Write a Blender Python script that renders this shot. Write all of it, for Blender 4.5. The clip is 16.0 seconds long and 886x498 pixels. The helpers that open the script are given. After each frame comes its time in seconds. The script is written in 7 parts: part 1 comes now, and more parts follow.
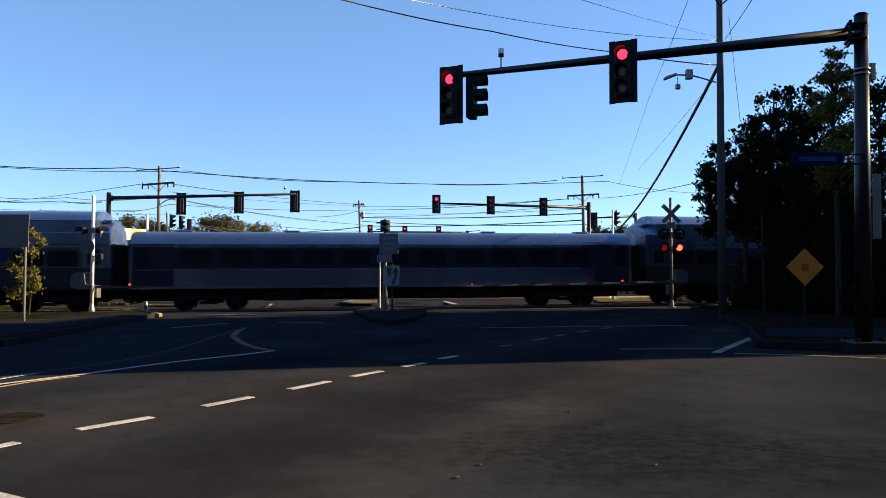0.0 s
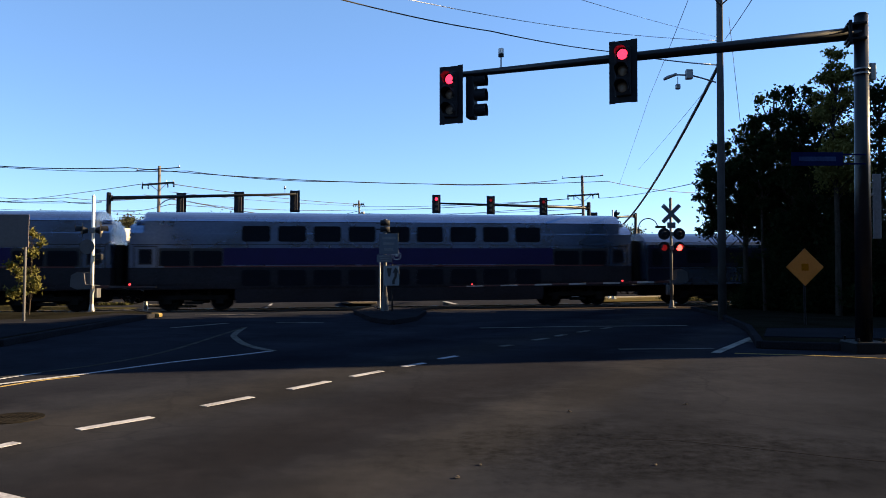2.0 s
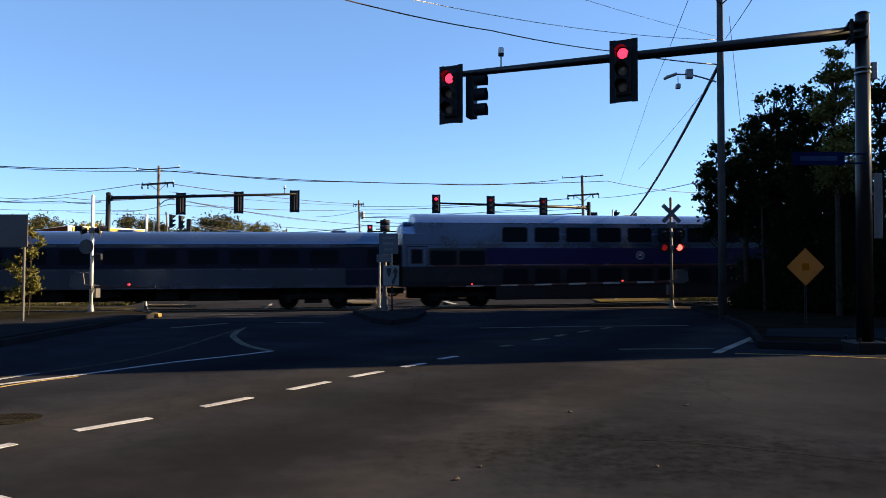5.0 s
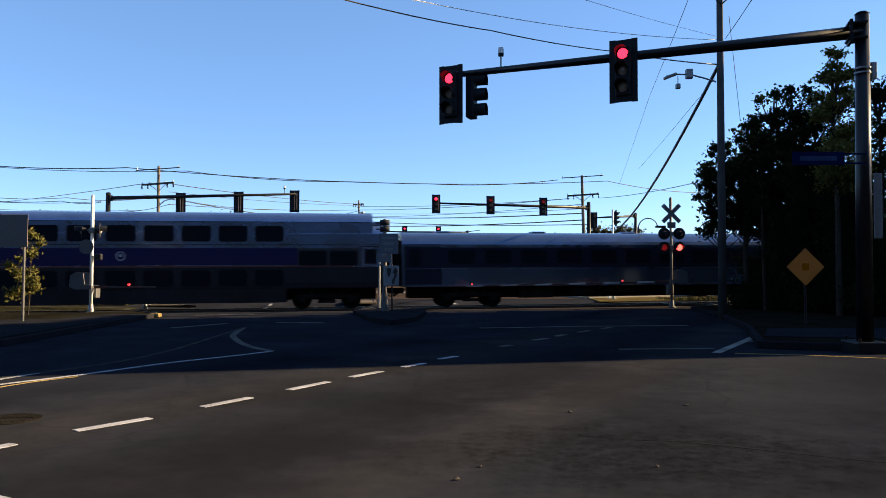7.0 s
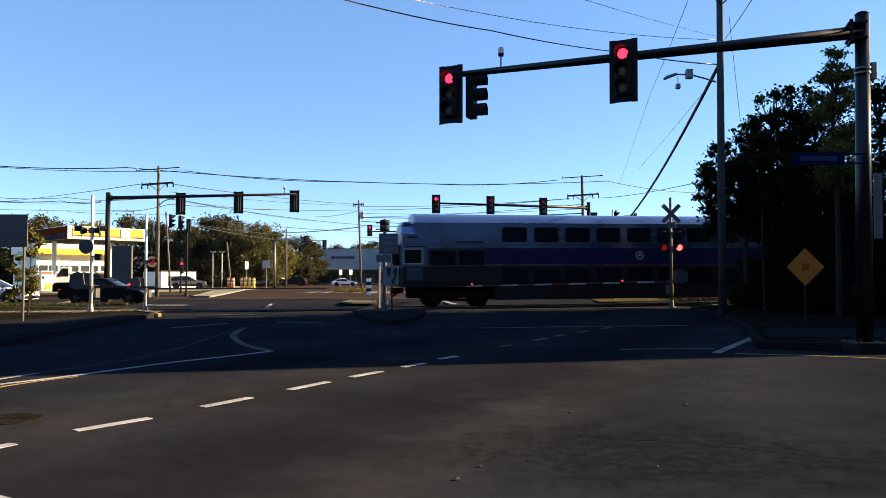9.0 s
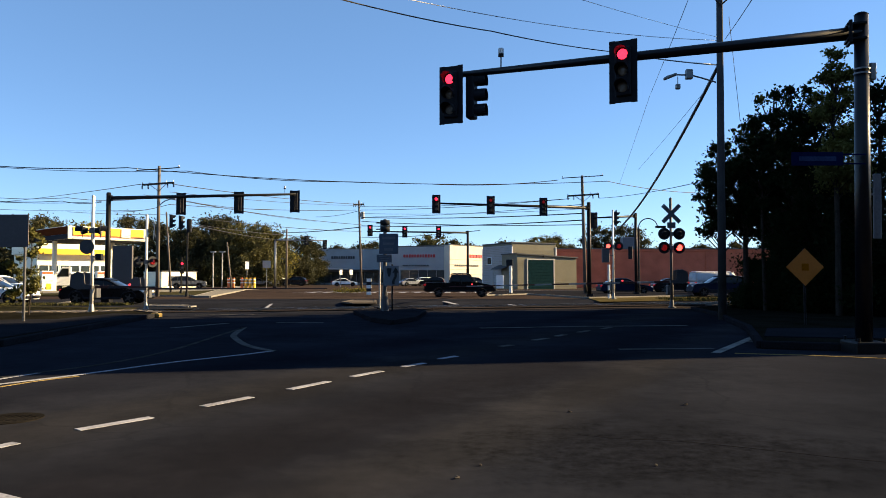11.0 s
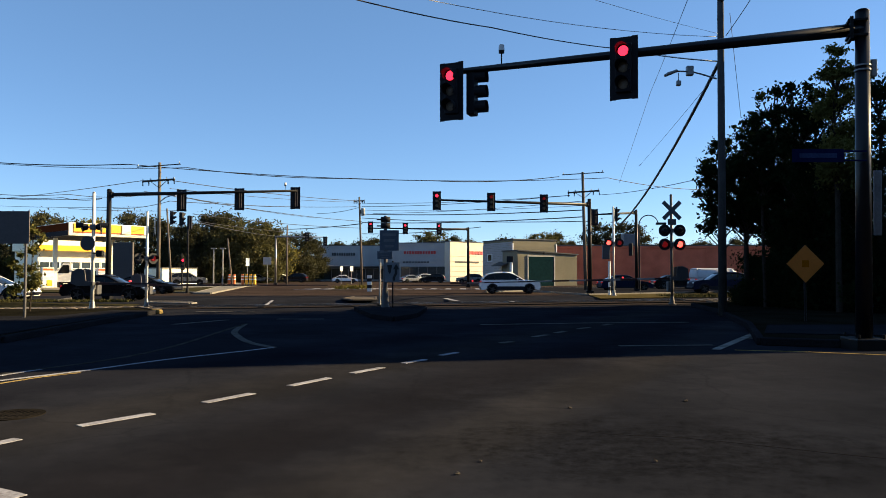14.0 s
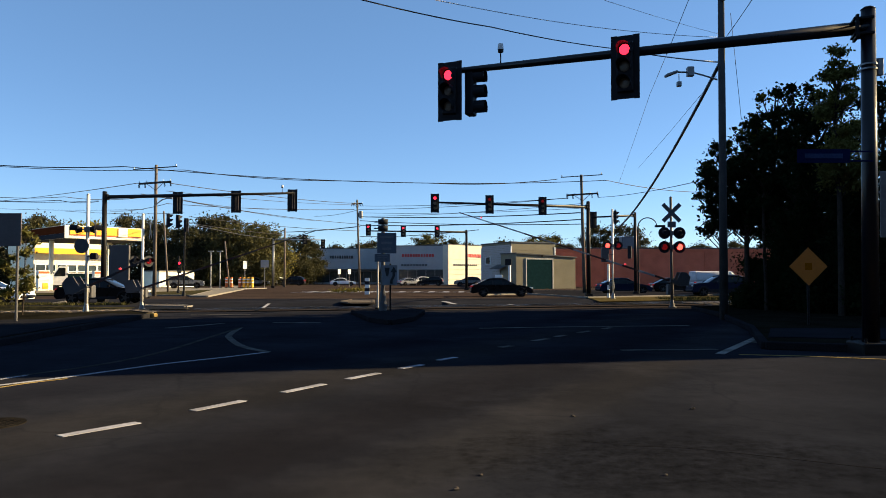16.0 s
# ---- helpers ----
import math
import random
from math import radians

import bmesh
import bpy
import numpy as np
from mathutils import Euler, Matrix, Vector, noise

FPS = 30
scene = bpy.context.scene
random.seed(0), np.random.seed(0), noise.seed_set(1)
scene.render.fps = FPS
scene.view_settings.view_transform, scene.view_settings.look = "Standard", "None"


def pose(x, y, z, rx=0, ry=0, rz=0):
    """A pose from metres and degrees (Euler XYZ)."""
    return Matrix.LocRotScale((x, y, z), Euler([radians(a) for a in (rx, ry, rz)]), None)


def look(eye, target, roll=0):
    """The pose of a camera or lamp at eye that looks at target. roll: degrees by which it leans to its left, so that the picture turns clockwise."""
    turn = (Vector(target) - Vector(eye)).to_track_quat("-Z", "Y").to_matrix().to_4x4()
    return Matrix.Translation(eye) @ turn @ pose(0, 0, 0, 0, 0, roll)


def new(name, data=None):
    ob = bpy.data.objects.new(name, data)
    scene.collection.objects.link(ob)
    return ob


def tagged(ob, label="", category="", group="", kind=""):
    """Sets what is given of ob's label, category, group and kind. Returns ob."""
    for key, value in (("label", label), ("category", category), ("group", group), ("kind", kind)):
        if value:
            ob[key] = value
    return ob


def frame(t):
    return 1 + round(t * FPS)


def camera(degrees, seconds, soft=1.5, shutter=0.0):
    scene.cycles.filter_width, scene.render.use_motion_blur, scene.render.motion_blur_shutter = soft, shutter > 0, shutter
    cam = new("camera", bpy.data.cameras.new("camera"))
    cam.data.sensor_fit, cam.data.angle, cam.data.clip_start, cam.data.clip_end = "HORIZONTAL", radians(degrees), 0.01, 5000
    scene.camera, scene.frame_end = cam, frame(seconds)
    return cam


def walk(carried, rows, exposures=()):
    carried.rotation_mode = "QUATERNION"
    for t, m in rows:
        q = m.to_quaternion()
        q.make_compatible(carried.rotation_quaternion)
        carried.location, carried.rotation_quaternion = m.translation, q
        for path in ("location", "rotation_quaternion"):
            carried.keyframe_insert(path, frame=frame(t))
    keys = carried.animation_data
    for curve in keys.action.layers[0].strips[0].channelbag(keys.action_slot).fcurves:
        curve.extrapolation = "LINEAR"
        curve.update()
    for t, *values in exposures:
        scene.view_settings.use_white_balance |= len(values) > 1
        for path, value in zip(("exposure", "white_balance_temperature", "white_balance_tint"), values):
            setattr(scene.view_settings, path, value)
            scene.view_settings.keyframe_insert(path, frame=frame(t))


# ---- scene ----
cam = camera(62.97, 16.0, soft=0.8, shutter=0.3)
EYE = 1.45


def eye_row(t, yaw, pitch, ahead=0.0, roll=0.0):
    """The standing camera: small turns of the grip, in degrees, round the view along +y."""
    return t, pose(0, ahead, EYE, 90 + 2.326 + pitch, 0, -yaw) @ pose(0, 0, 0, 0, 0, roll)


PATH = [
    eye_row(0.0, 0, 0), eye_row(3.0, 0, 0), eye_row(3.5, 0.018, -0.026, 0.136, 0.015), eye_row(4.0, 0.009, -0.013, 0.045),
    eye_row(6.5, 0.015, -0.003, 0.046, -0.03), eye_row(9.0, 0.021, -0.002, 0.046, -0.01), eye_row(11.5, -0.004, 0.002, 0.006, -0.018),
    eye_row(12.0, 0.012, 0.039, 0.02, -0.235), eye_row(12.5, 0.051, 0.249, 0.01, -0.195), eye_row(13.0, -0.007, 0.285, 0.0, -0.109),
    eye_row(13.5, 0.094, 0.056, 0.0, -0.179), eye_row(14.0, -0.034, -0.263, 0.0, 0.002), eye_row(14.5, 0.074, -0.057, 0.01, 0.001),
    eye_row(15.0, 0.06, -0.003, 0.0, -0.03), eye_row(15.7, 0.061, -0.005, 0.0, -0.031), eye_row(16.0, 0.115, -0.034, 0.30, -0.01),
]
walk(cam, PATH, exposures=[(0.0, 2.14, 5600, 13), (1.3, 2.14, 5600, 13), (2.5, 2.32, 5600, 13), (4.2, 2.26, 5600, 13), (6.3, 2.14, 5600, 13), (7.1, 2.14, 5600, 13), (8.0, 2.24, 5600, 13), (9.0, 2.24, 5600, 13), (12.3, 1.81, 5600, 9), (16.0, 1.79, 5600, 9)])

# ---- light: a low sun along the tracks, over a clear sky ----
SUN_AZIMUTH, SUN_HEIGHT = 78.0, 22.0      # degrees clockwise from +y, degrees above the horizon
world = bpy.data.worlds.new("clear_sky")
scene.world = world
world.use_nodes = True
wn = world.node_tree
sky = wn.nodes.new("ShaderNodeTexSky")
sky.sky_type, sky.sun_disc = "NISHITA", False
sky.sun_elevation, sky.sun_rotation = radians(SUN_HEIGHT), radians(SUN_AZIMUTH)
sky.air_density, sky.dust_density, sky.ozone_density, sky.altitude = 0.75, 0.0, 2.0, 50
veil = wn.nodes.new("ShaderNodeMix")            # thin even haze over the whole dome
veil.data_type = "RGBA"
veil.inputs["Factor"].default_value = 0.32
veil.inputs["B"].default_value = (1.32, 2.28, 3.3, 1)
wn.links.new(sky.outputs[0], veil.inputs["A"])
wn.links.new(veil.outputs["Result"], wn.nodes["Background"].inputs[0])
wn.nodes["Background"].inputs[1].default_value = 0.05
sun_data = bpy.data.lights.new("sun", "SUN")
sun_data.energy, sun_data.angle, sun_data.color = 5.0, radians(0.53), (1.0, 0.69, 0.315)
sun = new("sun", sun_data)
_az, _el = radians(SUN_AZIMUTH), radians(SUN_HEIGHT)
SUN_WAY = Vector((math.sin(_az) * math.cos(_el), math.cos(_az) * math.cos(_el), math.sin(_el)))
sun.matrix_world = look(SUN_WAY * 60, (0, 0, 0))

# ---- materials ----
def mat(name, colour, rough=0.6, metal=0.0, vary=0.25, scale=3.0, fine=40.0, bump=0.0, second=None, glow=0.0, glow_colour=None, spec=None, per_object=0.0):
    """A surface with coarse and fine variation of colour and roughness, and fine relief."""
    m = bpy.data.materials.new(name)
    m.use_nodes = True
    nt = m.node_tree
    n, l = nt.nodes, nt.links
    b = n["Principled BSDF"]
    co = n.new("ShaderNodeTexCoord")
    big, small = n.new("ShaderNodeTexNoise"), n.new("ShaderNodeTexNoise")
    for t, s, det in ((big, scale, 4), (small, fine, 6)):
        t.inputs["Scale"].default_value, t.inputs["Detail"].default_value = s, det
        l.new(co.outputs["Object"], t.inputs["Vector"])
    add = n.new("ShaderNodeMath")
    add.operation = "ADD"
    l.new(big.outputs["Fac"], add.inputs[0]), l.new(small.outputs["Fac"], add.inputs[1])
    ramp = n.new("ShaderNodeMapRange")
    ramp.inputs["From Min"].default_value, ramp.inputs["From Max"].default_value = 0.7, 1.3
    l.new(add.outputs[0], ramp.inputs["Value"])
    mix = n.new("ShaderNodeMix")
    mix.data_type = "RGBA"
    lo = second or tuple(c * (1 - vary) for c in colour)
    hi = tuple(min(1, c * (1 + vary)) for c in colour)
    mix.inputs["A"].default_value, mix.inputs["B"].default_value = (*lo, 1), (*hi, 1)
    l.new(ramp.outputs[0], mix.inputs["Factor"])
    out = mix.outputs["Result"]
    if per_object:
        info = n.new("ShaderNodeObjectInfo")
        hsv = n.new("ShaderNodeHueSaturation")
        rng = n.new("ShaderNodeMapRange")
        rng.inputs["To Min"].default_value, rng.inputs["To Max"].default_value = 1 - per_object, 1 + per_object
        l.new(info.outputs["Random"], rng.inputs["Value"])
        l.new(rng.outputs[0], hsv.inputs["Value"]), l.new(out, hsv.inputs["Color"])
        out = hsv.outputs["Color"]
    l.new(out, b.inputs["Base Color"])
    rr = n.new("ShaderNodeMapRange")
    rr.inputs["To Min"].default_value, rr.inputs["To Max"].default_value = max(0.02, rough - 0.12), min(1, rough + 0.12)
    l.new(big.outputs["Fac"], rr.inputs["Value"]), l.new(rr.outputs[0], b.inputs["Roughness"])
    b.inputs["Metallic"].default_value = metal
    b.inputs["Specular IOR Level"].default_value = (0.5 if rough < 0.7 else 0.0) if spec is None else spec
    if bump:
        bp = n.new("ShaderNodeBump")
        bp.inputs["Strength"].default_value, bp.inputs["Distance"].default_value = bump, 0.02
        l.new(small.outputs["Fac"], bp.inputs["Height"]), l.new(bp.outputs[0], b.inputs["Normal"])
    if glow:
        b.inputs["Emission Color"].default_value = (*(glow_colour or colour), 1)
        b.inputs["Emission Strength"].default_value = glow
    return m


def road_mat(name, colour, patch, stain=None, lanes=()):
    """Old asphalt: grain, darker and paler strips along the lanes, pale worn patches and dark cracks."""
    m = mat(name, colour, rough=0.85, vary=0.35, scale=0.25, fine=130, bump=0.14, spec=0.0)
    nt = m.node_tree
    n, l = nt.nodes, nt.links
    b = n["Principled BSDF"]
    base = b.inputs["Base Color"].links[0].from_socket
    co = n.new("ShaderNodeTexCoord")
    blot = n.new("ShaderNodeTexNoise")
    blot.inputs["Scale"].default_value, blot.inputs["Detail"].default_value, blot.inputs["Roughness"].default_value = 0.35, 8, 0.7
    l.new(co.outputs["Object"], blot.inputs["Vector"])
    r1 = n.new("ShaderNodeMapRange")
    r1.inputs["From Min"].default_value, r1.inputs["From Max"].default_value = 0.46, 0.62
    l.new(blot.outputs["Fac"], r1.inputs["Value"])
    mx = n.new("ShaderNodeMix")
    mx.data_type = "RGBA"
    mx.inputs["B"].default_value = (*patch, 1)
    l.new(r1.outputs[0], mx.inputs["Factor"]), l.new(base, mx.inputs["A"])
    warp = n.new("ShaderNodeTexNoise")
    warp.inputs["Scale"].default_value, warp.inputs["Detail"].default_value = 1.3, 6
    l.new(co.outputs["Object"], warp.inputs["Vector"])
    wm = n.new("ShaderNodeMix")
    wm.data_type = "VECTOR"
    wm.inputs["Factor"].default_value = 0.35
    l.new(co.outputs["Object"], wm.inputs["A"]), l.new(warp.outputs["Color"], wm.inputs["B"])
    crack = n.new("ShaderNodeTexVoronoi")
    crack.feature = "DISTANCE_TO_EDGE"
    crack.inputs["Scale"].default_value = 0.33
    l.new(wm.outputs["Result"], crack.inputs["Vector"])
    r2 = n.new("ShaderNodeMapRange")
    r2.inputs["From Min"].default_value, r2.inputs["From Max"].default_value = 0.0, 0.008
    r2.inputs["To Max"].default_value = 1.0
    rare = n.new("ShaderNodeMapRange")
    rare.inputs["From Min"].default_value, rare.inputs["From Max"].default_value = 0.42, 0.6
    rare.inputs["To Min"].default_value, rare.inputs["To Max"].default_value = 1.0, 0.78
    l.new(blot.outputs["Fac"], rare.inputs["Value"]), l.new(rare.outputs[0], r2.inputs["To Min"])
    l.new(crack.outputs["Distance"], r2.inputs["Value"])
    grit = n.new("ShaderNodeTexNoise")
    grit.inputs["Scale"].default_value, grit.inputs["Detail"].default_value, grit.inputs["Roughness"].default_value = 4.5, 10, 0.75
    l.new(co.outputs["Object"], grit.inputs["Vector"])
    r3 = n.new("ShaderNodeMapRange")
    r3.inputs["From Min"].default_value, r3.inputs["From Max"].default_value = 0.38, 0.62
    r3.inputs["To Min"].default_value, r3.inputs["To Max"].default_value = 0.92, 1.06
    l.new(grit.outputs["Fac"], r3.inputs["Value"])
    gm = n.new("ShaderNodeMath")
    gm.operation = "MULTIPLY"
    l.new(r2.outputs[0], gm.inputs[0]), l.new(r3.outputs[0], gm.inputs[1])
    mul = n.new("ShaderNodeMix")
    mul.data_type, mul.blend_type = "RGBA", "MULTIPLY"
    mul.inputs["Factor"].default_value = 1.0
    l.new(mx.outputs["Result"], mul.inputs["A"]), l.new(gm.outputs[0], mul.inputs["B"])
    out = mul.outputs["Result"]
    if stain:
        # a crumbling patch of the surface, with a ragged outline
        x, y, rx, ry = stain
        mp = n.new("ShaderNodeMapping")
        mp.inputs["Location"].default_value = (-x / rx, -y / ry, 0)
        mp.inputs["Scale"].default_value = (1 / rx, 1 / ry, 0)
        l.new(co.outputs["Object"], mp.inputs["Vector"])
        ln = n.new("ShaderNodeVectorMath")
        ln.operation = "LENGTH"
        l.new(mp.outputs[0], ln.inputs[0])
        rag = n.new("ShaderNodeTexNoise")
        rag.inputs["Scale"].default_value, rag.inputs["Detail"].default_value, rag.inputs["Roughness"].default_value = 1.8, 9, 0.72
        l.new(co.outputs["Object"], rag.inputs["Vector"])
        ad = n.new("ShaderNodeMath")
        ad.operation = "MULTIPLY_ADD"
        ad.inputs[1].default_value = 2.6
        l.new(rag.outputs["Fac"], ad.inputs[0]), l.new(ln.outputs["Value"], ad.inputs[2])
        r4 = n.new("ShaderNodeMapRange")
        r4.inputs["From Min"].default_value, r4.inputs["From Max"].default_value = 1.75, 2.25
        r4.inputs["To Min"].default_value, r4.inputs["To Max"].default_value = 0.85, 0.0
        l.new(ad.outputs[0], r4.inputs["Value"])
        pit = n.new("ShaderNodeTexNoise")
        pit.inputs["Scale"].default_value, pit.inputs["Detail"].default_value, pit.inputs["Roughness"].default_value = 7.0, 10, 0.8
        l.new(co.outputs["Object"], pit.inputs["Vector"])
        r5 = n.new("ShaderNodeMapRange")
        r5.inputs["From Min"].default_value, r5.inputs["From Max"].default_value = 0.38, 0.62
        r5.inputs["To Min"].default_value, r5.inputs["To Max"].default_value = 0.3, 1.05
        l.new(pit.outputs["Fac"], r5.inputs["Value"])
        crumb = n.new("ShaderNodeMix")
        crumb.data_type, crumb.blend_type = "RGBA", "MULTIPLY"
        l.new(r4.outputs[0], crumb.inputs["Factor"])
        l.new(out, crumb.inputs["A"]), l.new(r5.outputs[0], crumb.inputs["B"])
        out = crumb.outputs["Result"]
    for off, wide, tone in lanes:
        # a darker or a paler, worn strip along the lane, with a soft uneven edge
        along = n.new("ShaderNodeVectorMath")
        along.operation = "DOT_PRODUCT"
        along.inputs[1].default_value = (0.872, -0.489, 0)
        l.new(co.outputs["Object"], along.inputs[0])
        sway = n.new("ShaderNodeMath")
        sway.operation = "MULTIPLY_ADD"
        sway.inputs[1].default_value = wide * 1.6
        l.new(blot.outputs["Fac"], sway.inputs[0]), l.new(along.outputs["Value"], sway.inputs[2])
        away = n.new("ShaderNodeMath")
        away.operation = "SUBTRACT"
        away.inputs[1].default_value = off + wide * 0.8
        l.new(sway.outputs[0], away.inputs[0])
        dist = n.new("ShaderNodeMath")
        dist.operation = "ABSOLUTE"
        l.new(away.outputs[0], dist.inputs[0])
        fade = n.new("ShaderNodeMapRange")
        fade.interpolation_type = "SMOOTHSTEP"
        fade.inputs["From Min"].default_value, fade.inputs["From Max"].default_value = 0.1, wide
        fade.inputs["To Min"].default_value, fade.inputs["To Max"].default_value = 1.0, 0.0
        l.new(dist.outputs[0], fade.inputs["Value"])
        worn = n.new("ShaderNodeMix")
        worn.data_type, worn.blend_type = "RGBA", "MULTIPLY"
        worn.inputs["B"].default_value = (*tone, 1)
        l.new(fade.outputs[0], worn.inputs["Factor"]), l.new(out, worn.inputs["A"])
        out = worn.outputs["Result"]
    l.new(out, b.inputs["Base Color"])
    return m


def glass_mat(name, tint=(0.02, 0.025, 0.03), rough=0.06):
    m = mat(name, tint, rough=rough, vary=0.2, scale=0.8, fine=3)
    m.node_tree.nodes["Principled BSDF"].inputs["Coat Weight"].default_value = 0.3
    return m


def leaf_mat(name, colour, second):
    m = mat(name, colour, rough=0.65, vary=0.3, scale=0.6, fine=6, second=second, spec=0.0)
    nt = m.node_tree
    b = nt.nodes["Principled BSDF"]
    tr = nt.nodes.new("ShaderNodeBsdfTranslucent")
    tr.inputs["Color"].default_value = (colour[0] * 1.5, colour[1] * 1.5, colour[2], 1)
    ms = nt.nodes.new("ShaderNodeMixShader")
    ms.inputs[0].default_value = 0.2
    nt.links.new(b.outputs[0], ms.inputs[1]), nt.links.new(tr.outputs[0], ms.inputs[2])
    nt.links.new(ms.outputs[0], nt.nodes["Material Output"].inputs[0])
    return m


ASPHALT = road_mat("asphalt", (0.0136, 0.0147, 0.0196), (0.0196, 0.0211, 0.0280), stain=(1.78, 6.11, 2.3, 1.5), lanes=((-4.5, 1.5, (0.78, 0.74, 0.72)), (-3.0, 0.9, (1.24, 1.16, 1.02)), (-6.7, 1.3, (1.18, 1.10, 0.95)), (-9.0, 1.2, (0.72, 0.72, 0.75)), (0.9, 2.2, (0.76, 0.79, 0.82))))
ASPHALT_FAR = road_mat("worn_asphalt", (0.03404, 0.0259, 0.02294), (0.04588, 0.03478, 0.03034))
GRASSY = mat("dry_grass_ground", (0.0375, 0.0345, 0.018), 0.95, vary=0.45, scale=0.3, fine=8, bump=0.5)
DRYGRASS = mat("dry_yellow_grass_ground", (0.062, 0.05, 0.022), 0.95, vary=0.4, scale=0.5, fine=10, bump=0.4)
GRASS = mat("grass_blades", (0.04125, 0.0405, 0.01575), 0.8, vary=0.5, scale=0.5, fine=9)
DIRT = mat("ballast_stones", (0.078, 0.069, 0.06), 0.95, vary=0.5, scale=0.6, fine=22, bump=0.8)
OLD_PANEL = mat("oil_stained_concrete", (0.03108, 0.02516, 0.0222), 0.9, vary=0.4, scale=0.7, fine=18, bump=0.2)
CONCRETE = mat("concrete", (0.1728, 0.162, 0.144), 0.85, vary=0.25, scale=0.8, fine=30, bump=0.2)
OLD_CONCRETE = mat("dull_old_concrete", (0.085, 0.075, 0.066), 0.9, vary=0.35, scale=0.8, fine=25, bump=0.2)
# kerb and footway concrete, blackened to carry the shade over the near ones
KERB = mat("shade_dark_kerb_stone", (0.0165, 0.0165, 0.0195), 0.9, vary=0.35, scale=0.9, fine=25, bump=0.2)
WALKWAY = mat("shade_dark_pavement", (0.0145, 0.015, 0.0185), 0.88, vary=0.3, scale=0.6, fine=25, bump=0.2)
WHITE_LINE = mat("worn_white_road_paint", (0.268, 0.274, 0.315), 0.8, vary=0.2, scale=2.5, fine=35, second=(0.128, 0.128, 0.142), bump=0.1)
# lines lying in the shade: shade is mixed into these tints, beside wear
MID_LINE = mat("shade_toned_white_road_paint", (0.1924, 0.1887, 0.1776), 0.8, vary=0.25, scale=2.2, fine=30, second=(0.074, 0.07178, 0.0666))
FADED_SHADE_LINE = mat("faded_and_shaded_road_paint", (0.0884, 0.08704, 0.08296), 0.8, vary=0.3, scale=2.0, fine=25, second=(0.034, 0.03196, 0.02992), bump=0.1)
FAINT_LINE = mat("faint_shaded_road_paint", (0.0374, 0.03672, 0.03536), 0.8, vary=0.35, scale=2.0, fine=25, second=(0.01632, 0.01564, 0.01496))
YELLOW_LINE = mat("worn_yellow_road_paint", (0.228, 0.171, 0.0684), 0.8, vary=0.2, scale=2.5, fine=35, second=(0.0912, 0.0646, 0.0228), bump=0.1)
GALV = mat("galvanised_steel", (0.2, 0.205, 0.21), 0.45, metal=0.7, vary=0.2, scale=1.5, fine=20)
# mast paint darkened to carry the shade on masts and fittings
DULL_MAST = mat("shade_dark_mast_paint", (0.055, 0.055, 0.06), 0.6, vary=0.25, scale=2, fine=25)
# verge ground, its colour darkened for the shade lying on it
SHADE_GROUND = mat("shade_dark_verge_ground", (0.010, 0.0095, 0.007), 0.95, vary=0.5, scale=0.8, fine=15, bump=0.4)
SILVER_PAINT = mat("aluminium_mast_paint", (0.62, 0.62, 0.60), 0.45, metal=0.1, vary=0.15, scale=2, fine=25)
DARK_STEEL = mat("dark_bronze_steel", (0.010, 0.010, 0.011), 0.45, metal=0.0, spec=0.12, vary=0.3, scale=2, fine=25)
MAST_STEEL = mat("satin_dark_mast_paint", (0.005, 0.005, 0.008), 0.32, spec=0.3, vary=0.3, scale=2, fine=25)
BLACK_HOUSING = mat("black_signal_housing", (0.012, 0.013, 0.017), 0.6, spec=0.15, vary=0.3, scale=3, fine=30)
DARK_AMBER = mat("dark_amber_ink", (0.26, 0.08, 0.003), 0.9, spec=0.0)
TAR = mat("tar_seam", (0.0112, 0.0112, 0.0135), 0.85, spec=0.0)
# beige lens colour stands in for sun caught in the lenses
DULL_LENS = mat("unlit_lens", (0.26, 0.235, 0.19), 0.12, vary=0.3, scale=8, fine=40)
RED_ON = mat("lit_red_lens", (0.5, 0.01, 0.015), 0.3, glow=1.25, glow_colour=(1.0, 0.014, 0.03), scale=20, fine=60)
RED_FLASH = mat("lit_red_flasher", (0.5, 0.02, 0.01), 0.3, glow=2.0, glow_colour=(1.0, 0.04, 0.022), scale=20, fine=60)
RED_DIM = mat("dim_red_lens", (0.25, 0.01, 0.01), 0.3, glow=0.035, glow_colour=(1.0, 0.03, 0.03), scale=20, fine=60)
RED_SMALL = mat("small_red_lamp", (0.5, 0.02, 0.02), 0.3, glow=0.35, glow_colour=(1.0, 0.05, 0.05), scale=20, fine=60)
WHITE_PAINT = mat("white_paint", (0.72, 0.72, 0.70), 0.5, vary=0.12, scale=1.5, fine=25)
GREYED_WHITE = mat("greyed_white_paint", (0.32, 0.32, 0.31), 0.55, vary=0.2, scale=1.5, fine=25)
# gate arm whites, darkened for the faces turned from the sun
ARM_SHADE = mat("shade_dark_white_arm_paint", (0.045, 0.045, 0.05), 0.75, vary=0.3, scale=1.5, fine=25)
ARM_WHITE = mat("shaded_white_arm_paint", (0.26, 0.265, 0.27), 0.7, vary=0.3, scale=1.5, fine=25)
RED_PAINT = mat("red_paint", (0.03, 0.0048, 0.006), 0.5, vary=0.2, scale=1.5, fine=25)
SIGN_WHITE = mat("white_sign_sheet", (0.74, 0.74, 0.73), 0.4, vary=0.1, scale=3, fine=20)
SIGN_BLACK = mat("black_sign_ink", (0.012, 0.012, 0.013), 0.5)
SIGN_AMBER = mat("amber_sign_sheet", (0.42, 0.125, 0.003), 0.45, vary=0.12, scale=3, fine=20)
